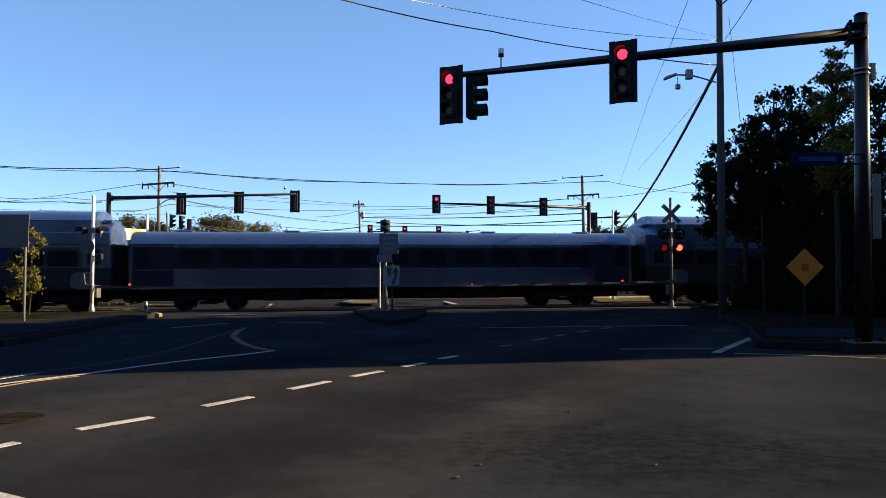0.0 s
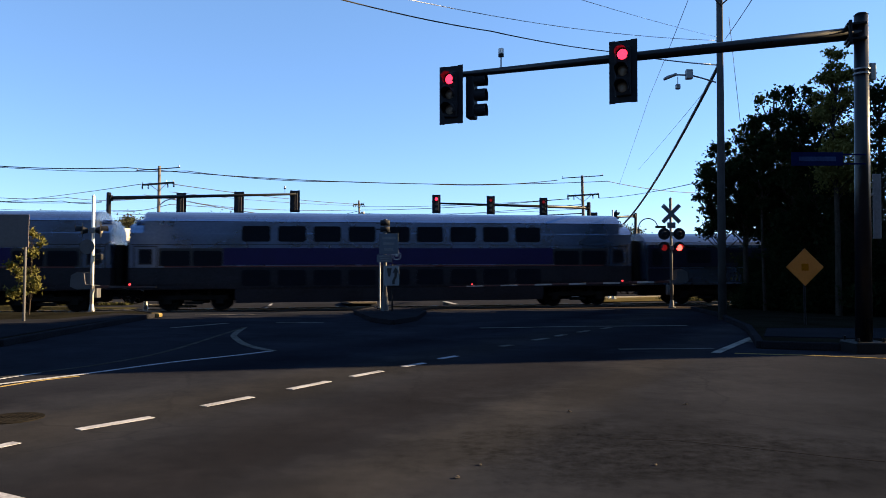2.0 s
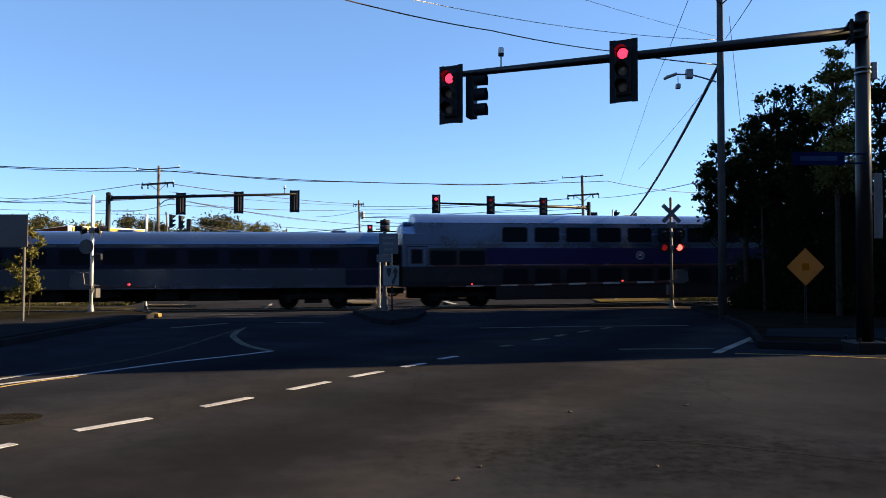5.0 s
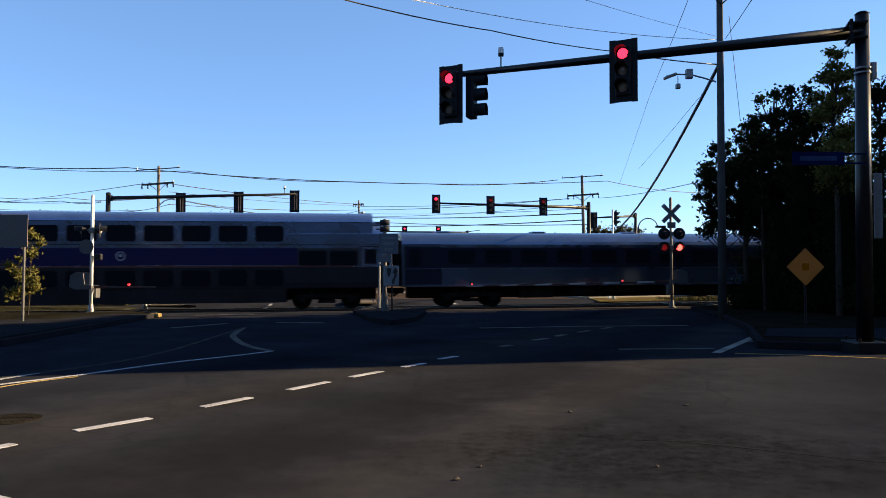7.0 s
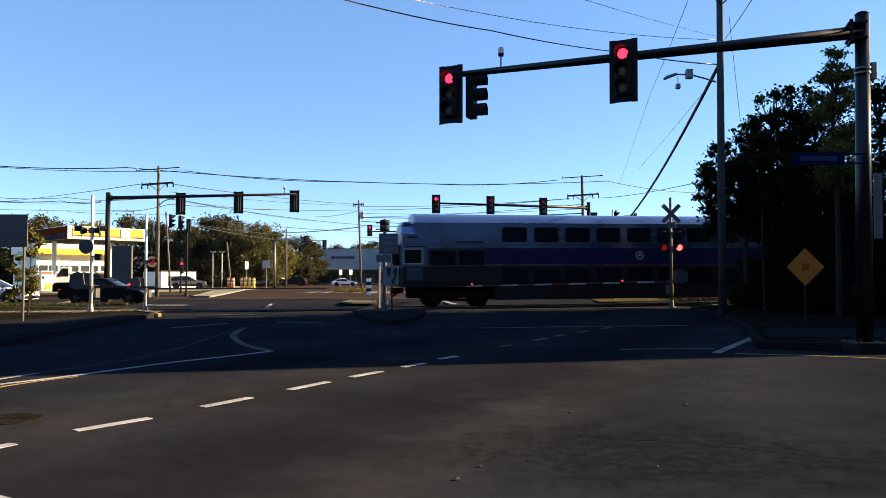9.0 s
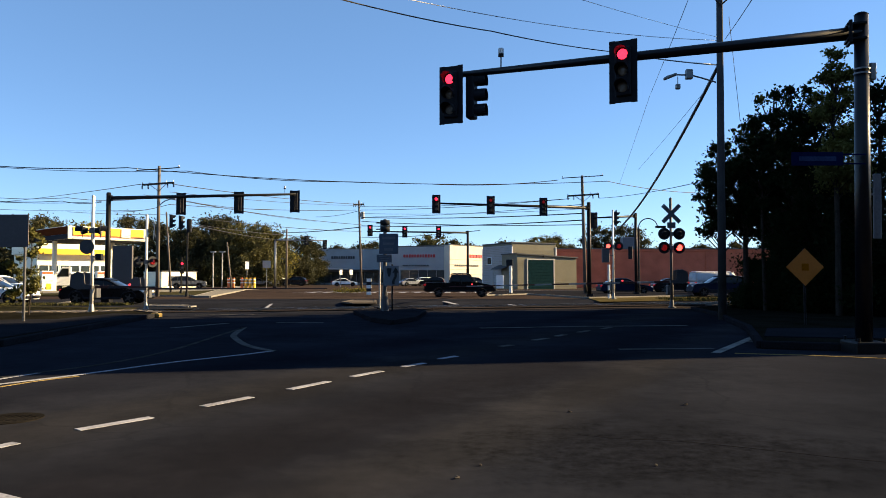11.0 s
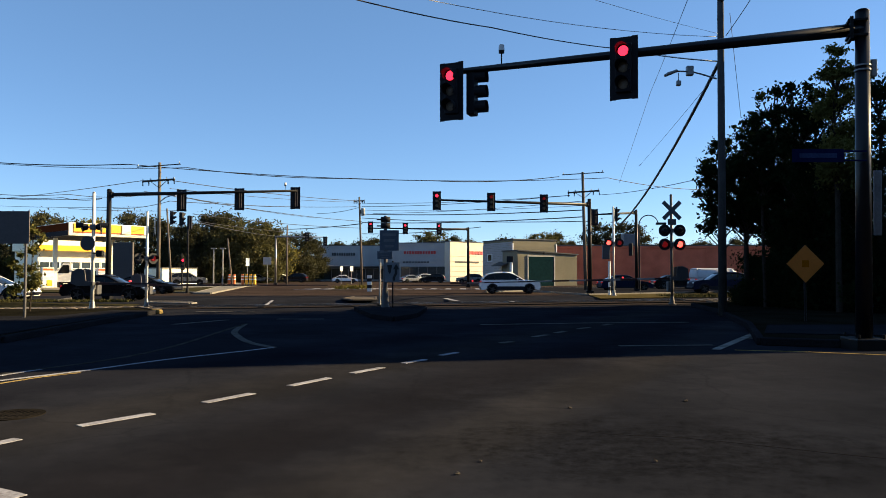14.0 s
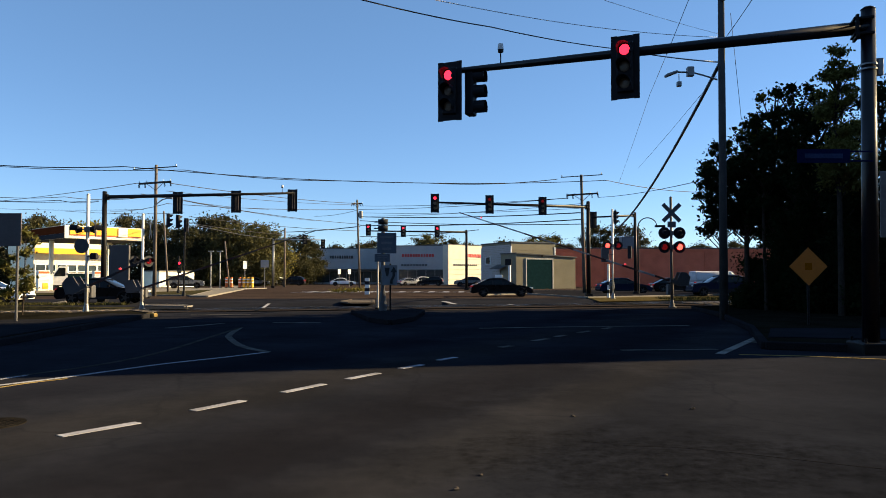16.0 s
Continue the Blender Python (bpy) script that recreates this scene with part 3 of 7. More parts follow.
def crossing_gate(label, x, y, height, turn, lamps, arm_len, arm_yaw, buck_z=None, buck_back=False, arm_z=1.15, lamp_z=None, r=0.07, arm_lamps=(0.24, 0.985), lamp_turn=(0, 0), paint=None, pale=None, group="crossing gates"):
    """A railway crossing signal: mast on a flared foot, lamps, gate machine and striped arm. Returns the thing and its arm."""
    t = thing("crossing_gate", pose(x, y, 0, 0, 0, turn), label, "crossing gate", group)
    bm = bm_new()
    rod(bm, (0, 0, 0.3), (0, 0, height), r, r * 0.95, 16)
    rod(bm, (0, 0, height), (0, 0, height + 0.05), r * 1.1, r * 0.4, 16)
    part("mast", bm, paint or SILVER_PAINT, t, "" if paint else "silver-painted mast", True)
    bm = bm_new()
    rod(bm, (0, 0, 0), (0, 0, 0.06), 0.2, 0.2, 16)
    rod(bm, (0, 0, 0.06), (0, 0, 0.4), 0.13, r * 1.2, 16)
    part("foot", bm, paint or GALV, t)
    lamp_z = lamp_z or [height * 0.62]
    k = 0
    for row, lz in enumerate(lamp_z):
        bm = bm_new()
        rod(bm, (-0.45, -0.06, lz), (0.45, -0.06, lz), 0.03, 0.03, 8)
        box(bm, (0, -0.03, lz), (0.2, 0.2, 0.22), 0.02)
        part("lamp_bar", bm, GALV, t)
        for sx in (-0.38, 0.38):
            mt, lb = lamps[k % len(lamps)]
            face = lamp_turn[row]
            flasher(t, pose(sx, -0.12, lz, 0, 0, face if not isinstance(face, tuple) else face[sx > 0]), mt, lb)
            k += 1
    if buck_z:
        # front boards are white; the grey colour carries the shade on them
        crossbuck(t, pose(0.36 if buck_back else 0, 0.1 if buck_back else -0.1, buck_z, 0, 0, -62 if buck_back else 0), SIGN_GREY)
    bm = bm_new()
    box(bm, (0, 0.30, 0.90), (0.32, 0.38, 0.52), 0.05)
    box(bm, (0, 0.1, 0.95), (0.16, 0.2, 0.2), 0.03)
    part("gate_machine", bm, DULL_MAST, t, "grey gate motor box")
    if arm_len <= 0:
        return t, None
    arm = new("gate_arm")
    arm.parent = t
    tagged(arm, "red and white striped gate arm with small red lamps")
    n = max(4, int(arm_len / 0.8))
    seg = arm_len / n
    for i in range(n):
        w0 = 0.055 - 0.034 * i / n
        bm = bm_new()
        box(bm, (-(i + 0.5) * seg, 0, 0), (seg, 0.03, w0 * 2), 0.006)
        part("white_stripe" if i % 2 else "red_stripe", bm, (pale or ARM_WHITE) if i % 2 else RED_PAINT, arm)
    for f in arm_lamps:
        bm = bm_new()
        rod(bm, (-arm_len * f, -0.05, 0.10), (-arm_len * f, 0.05, 0.10), 0.042, 0.042, 12)
        part("arm_lamp", bm, RED_SMALL, arm, "small red arm lamp")
    bm = bm_new()
    for sy in (-0.28, 0.28):
        prism_y(bm, [(-0.12, -0.07), (0.50, -0.10), (0.78, 0.02), (0.74, 0.48), (0.48, 0.62), (0.22, 0.56), (0.16, 0.12), (-0.12, 0.07)], sy - 0.025, sy + 0.025)
    box(bm, (-0.05, 0, 0), (0.1, 0.6, 0.12), 0.01)
    part("counterweight", bm, DULL_MAST, arm, "grey counterweight brackets")
    arm.matrix_basis = pose(0, 0.05, arm_z, 0, 0, arm_yaw)
    return t, arm


def utility_pole(label, x, y, height, r, arms, turn=0, lean=0.0, gear=None, tilt=0.0, lamp=None, material=None, group="utility poles"):
    """A wooden pole with crossarms at (height, half-length), pins and insulators."""
    t = thing("utility_pole", pose(x, y, 0, 0, lean, turn), label, "utility pole", group)
    bm = bm_new()
    rod(bm, (0, 0, -0.1), (0, 0, height), r, r * 0.7, 14)
    part("pole", bm, material or WOOD_POLE, t, "", True)
    for z, half in arms:
        bm = bm_new()
        box(bm, (0, -r - 0.05, 0), (half * 2, 0.1, 0.07 if half > 1.5 else 0.15), 0.01)
        for sx in (() if half > 1.5 else (-1, 1)):
            rod(bm, (sx * half * 0.5, -r, -0.05), (0, -r, -0.6), 0.025, 0.025, 6)
        a = part("crossarm", bm, OLD_WOOD, t)
        a.matrix_basis = pose(0, 0, z, 0, tilt, 0)
        for k in (() if half > 1.5 else (-0.97, -0.6, 0.6, 0.97)):
            bm = bm_new()
            for q in range(3):
                rod(bm, (half * k, -r - 0.1, -0.09 - q * 0.1), (half * k, -r - 0.1, -0.16 - q * 0.1), 0.07, 0.05, 8)
            part("hanging_insulator", bm, UNDERFRAME, a)
        for k in (-0.95, 0.95) if half > 1.5 else (-0.95, -0.5, 0.5, 0.95):
            bm = bm_new()
            rod(bm, (half * k, -r - 0.05, 0.06), (half * k, -r - 0.05, 0.2), 0.045, 0.03, 8)
            part("insulator", bm, GALV, a)
    if lamp:
        bm = bm_new()
        for (xa, za), (xb, zb) in (((0, 0), (0.55, 0.45)), ((0.55, 0.45), (1.0, 0.6))):
            rod(bm, (xa, -r, lamp + za), (xb, -r, lamp + zb), 0.04, 0.04, 8)
        box(bm, (1.15, -r, lamp + 0.6), (0.5, 0.2, 0.1), 0.03)
        part("lamp_arm", bm, GALV, t, "short street lamp arm")
    if gear:
        bm = bm_new()
        rod(bm, (r + 0.28, 0, gear), (r + 0.28, 0, gear + 0.95), 0.26, 0.26, 14)
        box(bm, (r + 0.02, 0, gear + 0.5), (0.12, 0.1, 0.5), 0.01)
        part("transformer", bm, GALV, t, "grey transformer can")
    return t


def wheel_parts(parent, x, y, r, w):
    hub = new("wheel")
    hub.parent = parent
    hub.matrix_basis = pose(x, y, r)
    if "tyre" not in SHARED:
        bm = bm_new()
        rod(bm, (0, -w / 2, 0), (0, w / 2, 0), r, r, 20)
        es = [e for e in bm.edges if abs(e.verts[0].co.y - e.verts[1].co.y) < 1e-5]
        bmesh.ops.bevel(bm, geom=es, offset=0.035, segments=2, affect="EDGES")
        SHARED["tyre"] = mesh_of("tyre", bm, RUBBER)
        bm = bm_new()
        rod(bm, (0, -w / 2 - 0.012, 0), (0, w / 2 + 0.012, 0), r * 0.34, r * 0.34, 12)
        for k in range(5):
            a = k * math.tau / 5
            for s in (-1, 1):
                box(bm, (math.cos(a) * r * 0.4, s * (w / 2 + 0.004), math.sin(a) * r * 0.4), (r * 0.62, 0.02, 0.07), 0.006, Matrix.Rotation(-a, 4, "Y"))
        SHARED["rim"] = mesh_of("rim", bm, RIM)
    share("tyre", SHARED["tyre"], hub)
    share("rim", SHARED["rim"], hub)
    return hub


SHARED = {}


def x3_of(cab):
    return cab[3]


ARCH = {
    "suv": ((-2.2, 1.12), (-2.02, 1.36), (-1.72, 1.56), (-1.2, 1.645), (-0.6, 1.675), (-0.05, 1.655), (0.25, 1.575), (0.62, 1.36), (1.02, 1.09)),
    "sedan": ((-2.0, 0.97), (-1.6, 1.16), (-1.15, 1.35), (-0.7, 1.435), (-0.3, 1.45), (0.05, 1.43), (0.3, 1.35), (0.68, 1.14), (1.05, 0.95)),
}


def arched_top(t, arch, wide, belt, paint):
    """The glazed upper body under an arched roof line of (x, z): glass sides and screens, painted roof, slim pillars."""
    n = len(arch)
    wb = wide / 2 - 0.06
    hi = max(z for x, z in arch)
    shoulder, crown, foot = [], [], []
    for x, z in arch:
        f = (z - belt) / (hi - belt)
        wt = wb - 0.17 * max(0.0, f)
        foot.append((x, wb - (0.05 if x in (arch[0][0], arch[-1][0]) else 0), belt - 0.04))
        shoulder.append((x, wt, max(belt - 0.03, z - 0.045)))
        crown.append((x, wt * 0.78, z))

    def strip(bm, rows, lift=0.0):
        vs = [[bm.verts.new((x, sy * y, z + lift)) for x, y, z in row] for row in rows for sy in (1,)]
        for a, b in zip(vs, vs[1:]):
            for q in range(len(a) - 1):
                if (a[q].co - b[q].co).length + (a[q + 1].co - b[q + 1].co).length > 0.01:
                    bm.faces.new((a[q], a[q + 1], b[q + 1], b[q]))

    mirror = lambda row: [(x, -y, z) for x, y, z in row]
    bm = bm_new()
    strip(bm, [foot, shoulder, crown, mirror(crown), mirror(shoulder), mirror(foot)])
    bmesh.ops.recalc_face_normals(bm, faces=bm.faces[:])
    part("greenhouse", bm, CAR_GLASS, t, "dark tinted glass", True)
    a, b = 2, n - 2
    bm = bm_new()
    strip(bm, [r[a:b] for r in (shoulder, crown, mirror(crown), mirror(shoulder))], 0.012)
    ext = bmesh.ops.extrude_face_region(bm, geom=bm.faces[:])
    for v in ext["geom"]:
        if isinstance(v, bmesh.types.BMVert):
            v.co.z += 0.02
    bmesh.ops.recalc_face_normals(bm, faces=bm.faces[:])
    part("roof", bm, paint, t, "", True)
    for side in (shoulder, mirror(shoulder)):
        for p, q in zip(side, side[1:]):
            bm = bm_new()
            rod(bm, p, q, 0.034, 0.034, 6)
            part("pillar", bm, paint, t)
        for fx in (-0.35, 0.45):
            k = min(range(n), key=lambda c: abs(arch[c][0] - (arch[0][0] + arch[-1][0]) / 2 - fx))
            x, y, z = side[k]
            bm = bm_new()
            rod(bm, (x, math.copysign(wb, y), belt - 0.02), (x - 0.06, y, z), 0.035, 0.03, 6)
            part("pillar", bm, BLACK_HOUSING, t)


def vehicle(name, label, m, paint, kind="sedan", group="cars"):
    """A road vehicle facing +x. kind: sedan, suv, pickup, van."""
    t = thing(name, m, label, "pickup" if kind == "pickup" else ("van" if kind == "van" else "car"), group)
    L, Wd, sill, belt, top, cab = {
        "sedan": (4.75, 1.82, 0.26, 0.95, 1.45, (-1.9, -1.05, 0.0, 0.95)),
        "suv": (4.65, 1.86, 0.30, 1.10, 1.66, (-2.08, -1.5, -0.15, 0.86)),
        "pickup": (5.5, 1.95, 0.42, 1.12, 1.85, (-0.85, -0.65, 0.75, 1.35)),
        "van": (5.6, 2.0, 0.35, 1.15, 2.15, (-2.75, -2.65, 1.25, 1.95)),
    }[kind]
    h = L / 2
    wb = L * 0.3
    wr = 0.34
    # lower body with wheel arches and rounded nose and tail
    nose = 0.5 if kind == "suv" else 1.0
    pts = [(-h, sill + 0.14), (-h - 0.01, sill + 0.34), (-h + 0.05, belt - 0.1), (-h + 0.22, belt), (x3_of(cab), belt), (h - 0.75, belt - 0.09 * nose), (h - 0.28, belt - 0.2 * nose), (h - 0.06, belt - 0.38 * nose), (h, sill + 0.24), (h - 0.1, sill)]
    low = [(-h + 0.12, sill)]
    for cx in (wb + 0.05, -wb):
        arc = [(cx + 0.4 * math.cos(a), wr + 0.4 * math.sin(a)) for a in np.linspace(0.05, math.pi - 0.05, 9)]
        pts += [(x, max(sill, z)) for x, z in arc]
    bm = bm_new()
    prism_y(bm, pts + low, -Wd / 2, Wd / 2)
    bmesh.ops.bevel(bm, geom=[e for e in bm.edges if abs(e.verts[0].co.y - e.verts[1].co.y) < 1e-5 and min(e.verts[0].co.z, e.verts[1].co.z) > wr + 0.3], offset=0.07, segments=2, affect="EDGES")
    body = part("body", bm, paint, t)
    # greenhouse: dark glass between pillars under a painted roof, narrower to the top
    x0, x1, x2, x3 = cab
    inn = 0.2
    arch = ARCH.get(kind)
    if arch:
        arched_top(t, arch, Wd, belt, paint)
    else:
        bm = bm_new()
        n = 5
        rows = []
        for k in range(n + 1):
            f = k / n
            bulge = 0.06 * math.sin(math.pi * f)
            w = (Wd / 2 - 0.06) * (1 - f) + (Wd / 2 - inn) * f + bulge * 0.5
            z = belt - 0.03 + (top - 0.05 - belt) * f
            a, b = x0 + (x1 - x0) * f - bulge, x3 + (x2 - x3) * f + bulge
            rows.append([bm.verts.new(p) for p in ((a, -w * 0.94, z), (a + 0.2, -w, z), (b - 0.25, -w, z), (b, -w * 0.88, z), (b, w * 0.88, z), (b - 0.25, w, z), (a + 0.2, w, z), (a, w * 0.94, z))])
        for a, b in zip(rows, rows[1:]):
            for k in range(8):
                bm.faces.new((a[k], a[(k + 1) % 8], b[(k + 1) % 8], b[k]))
        bm.faces.new(rows[-1]), bm.faces.new(rows[0][::-1])
        part("greenhouse", bm, CAR_GLASS if kind != "van" else paint, t, "dark tinted glass" if kind != "van" else "", True)
        if kind == "van":
            for sy in (-1, 1):
                bm = bm_new()
                prism_y(bm, [(x2 - 0.9, belt + 0.1), (x3 - 0.15, belt + 0.1), (x2 + 0.05, top - 0.35), (x2 - 0.9, top - 0.35)], sy * (Wd / 2 - 0.06) - 0.04, sy * (Wd / 2 - 0.06) + 0.04)
                part("side_window", bm, CAR_GLASS, t)
            bm = bm_new()
            box(bm, ((x2 + x3) / 2 + 0.03, 0, (belt + top) / 2 + 0.05), (0.04, Wd - 0.55, (top - belt) * 0.72), 0.01, Matrix.Rotation(-math.atan2(x3 - x2, top - belt), 4, "Y"))
            part("windscreen", bm, CAR_GLASS, t)
        bm = bm_new()
        mid = top + 0.015
        ring = [bm.verts.new((x, y, top - 0.06)) for x, y in ((x1 - 0.1, -Wd / 2 + inn - 0.02), (x2 + 0.08, -Wd / 2 + inn - 0.02), (x2 + 0.08, Wd / 2 - inn + 0.02), (x1 - 0.1, Wd / 2 - inn + 0.02))]
        crown = [bm.verts.new((x, y, mid)) for x, y in ((x1 + 0.12, -Wd / 2 + inn + 0.16), (x2 - 0.18, -Wd / 2 + inn + 0.16), (x2 - 0.18, Wd / 2 - inn - 0.16), (x1 + 0.12, Wd / 2 - inn - 0.16))]
        for k in range(4):
            bm.faces.new((ring[k], ring[(k + 1) % 4], crown[(k + 1) % 4], crown[k]))
        bm.faces.new(crown), bm.faces.new(ring[::-1])
        part("roof", bm, paint, t)
    for sy in (-1, 1):
        lo, hi = sy * (Wd / 2 - 0.055), sy * (Wd / 2 - inn + 0.012)
        if not arch:
            for fa, fb in (((x3 - 0.1), (x2 + 0.02)), ((x3 + x0) / 2 - 0.12, (x2 + x1) / 2 - 0.05), ((x0 + 0.14), (x1 + 0.02))):
                bm = bm_new()
                rod(bm, (fa, lo, belt - 0.02), (fb, hi, top - 0.05), 0.045, 0.035, 6)
                part("pillar", bm, BLACK_HOUSING if kind == "suv" and fb < x2 - 0.1 and fb > x1 + 0.1 else paint, t)
        bm = bm_new()
        box(bm, (x3 - 0.35, sy * (Wd / 2 + 0.07), belt + 0.06), (0.12, 0.18, 0.12), 0.03)
        part("mirror", bm, paint, t)
        bm = bm_new()
        box(bm, (h - 0.12, sy * (Wd / 2 - 0.28), belt - 0.27), (0.2, 0.42, 0.13), 0.04)
        part("headlight", bm, CHROME, t, "clear headlight")
        bm = bm_new()
        box(bm, (-h + 0.06, sy * (Wd / 2 - 0.2), belt - 0.17), (0.12, 0.34, 0.16), 0.03)
        part("tail_light", bm, TAIL, t, "red tail light")
        bm = bm_new()
        trim = 0.28 if kind == "suv" else 0.14
        box(bm, (0, sy * (Wd / 2 - 0.005), sill + trim / 2), (wb * 2 - 0.75, 0.05, trim), 0.02)
        part("sill_trim", bm, BLACK_HOUSING, t)
    for x in (wb + 0.05, -wb):
        for sy in (-1, 1):
            wheel_parts(t, x, sy * (Wd / 2 - 0.12), wr, 0.22)
            bm = bm_new()
            for k in range(9):
                a = math.pi * (k + 0.5) / 9
                box(bm, (x + 0.4 * math.cos(a), sy * (Wd / 2 - 0.01), wr + 0.4 * math.sin(a)), (0.16, 0.05, 0.13 if kind == "suv" else 0.06), 0.01, Matrix.Rotation(math.pi / 2 - a, 4, "Y"))
            part("arch_trim", bm, BLACK_HOUSING, t)
    for sx in (-1, 1):
        bm = bm_new()
        box(bm, (sx * (h - 0.02), 0, sill + 0.15), (0.16, Wd - 0.25, 0.16), 0.05)
        part("bumper", bm, BLACK_HOUSING, t)
    if kind == "pickup":
        bm = bm_new()
        box(bm, (-1.85, 0, belt + 0.005), (1.75, Wd - 0.3, 0.02), 0.005)
        part("bed_cover", bm, BLACK_HOUSING, t)
    return t


# ---- railway coaches, facing +x ----
def bogie(parent, x):
    b = new("bogie")
    b.parent = parent
    b.matrix_basis = pose(x, 0, 0)
    if "bogie" not in SHARED:
        bm = bm_new()
        for sy in (-1, 1):
            box(bm, (0, sy * 1.08, 0.62), (3.3, 0.16, 0.24), 0.04)
            for ax in (-1.25, 1.25):
                box(bm, (ax, sy * 1.08, 0.5), (0.42, 0.24, 0.42), 0.05)
                rod(bm, (ax * 0.6, sy * 1.08, 0.7), (ax * 0.6, sy * 1.08, 1.0), 0.12, 0.12, 10)
            box(bm, (0, sy * 1.12, 0.36), (0.9, 0.1, 0.16), 0.02)
        box(bm, (0, 0, 0.7), (0.6, 2.3, 0.3), 0.04)
        SHARED["bogie"] = mesh_of("side_frame", bm, UNDERFRAME)
        bm = bm_new()
        for sy in (-0.76, 0.76):
            rod(bm, (0, sy - 0.06, 0), (0, sy + 0.06, 0), 0.46, 0.46, 24)
            rod(bm, (0, sy - 0.09, 0), (0, sy - 0.06, 0), 0.49, 0.49, 24)
            rod(bm, (0, sy - 0.1, 0), (0, sy + 0.1, 0), 0.15, 0.15, 12)
            for k in range(4):
                a = k * math.pi / 2
                box(bm, (math.cos(a) * 0.3, sy + 0.07, math.sin(a) * 0.3), (0.1, 0.03, 0.1), 0.01)
        rod(bm, (0, -0.75, 0), (0, 0.75, 0), 0.085, 0.085, 10)
        SHARED["wheelset"] = mesh_of("wheelset", bm, UNDERFRAME)
    share("side_frame", SHARED["bogie"], b)
    sets = []
    for ax in (-1.25, 1.25):
        sets.append(share("wheelset", SHARED["wheelset"], b, pose(ax, 0, 0.46)))
    return sets


def coach_outline(w, z0, z1, shoulder):
    """Cross-section (y, z) with a rounded roof."""
    r = [(-w, z0)]
    n = 7
    for k in range(n + 1):
        a = math.pi / 2 * k / n
        r.append((-w + (w) * (1 - math.cos(a)) * 0.98, z1 - shoulder + shoulder * math.sin(a)))
    return r + [(-y, z) for y, z in r[::-1]]


def window_mesh(w, h):
    key = ("win", w, h)
    if key not in SHARED:
        bm = bm_new()
        n = []
        rr = 0.12
        for cx, cz, a0 in ((w / 2 - rr, h / 2 - rr, 0), (-w / 2 + rr, h / 2 - rr, 90), (-w / 2 + rr, -h / 2 + rr, 180), (w / 2 - rr, -h / 2 + rr, 270)):
            n += [(cx + rr * math.cos(radians(a0 + q)), cz + rr * math.sin(radians(a0 + q))) for q in (0, 30, 60, 90)]
        prism_y(bm, n, -0.012, 0.02)
        SHARED[key] = mesh_of("window", bm, TRAIN_GLASS)
    return SHARED[key]


def coach_ends(t, half, z0, z1):
    bm = bm_new()
    box(bm, (0, 0, 0.76), (half * 2 - 0.8, 1.15, 0.62), 0.06)
    part("centre_sill", bm, UNDERFRAME, t, "grimy black gear under the floor")
    for s in (-1, 1):
        bm = bm_new()
        box(bm, (s * (half + 0.16), 0, (z0 + z1) / 2), (0.32, 1.3, z1 - z0), 0.04)
        part("diaphragm", bm, RUBBER, t, "black rubber gangway")
        bm = bm_new()
        box(bm, (s * (half + 0.1), 0, 0.85), (0.7, 0.3, 0.3), 0.04)
        for sy in (-0.5, 0.5):
            rod(bm, (s * half, sy, 0.8), (s * (half + 0.35), sy * 0.8, 0.55), 0.035, 0.035, 6)
        part("coupler", bm, UNDERFRAME, t)


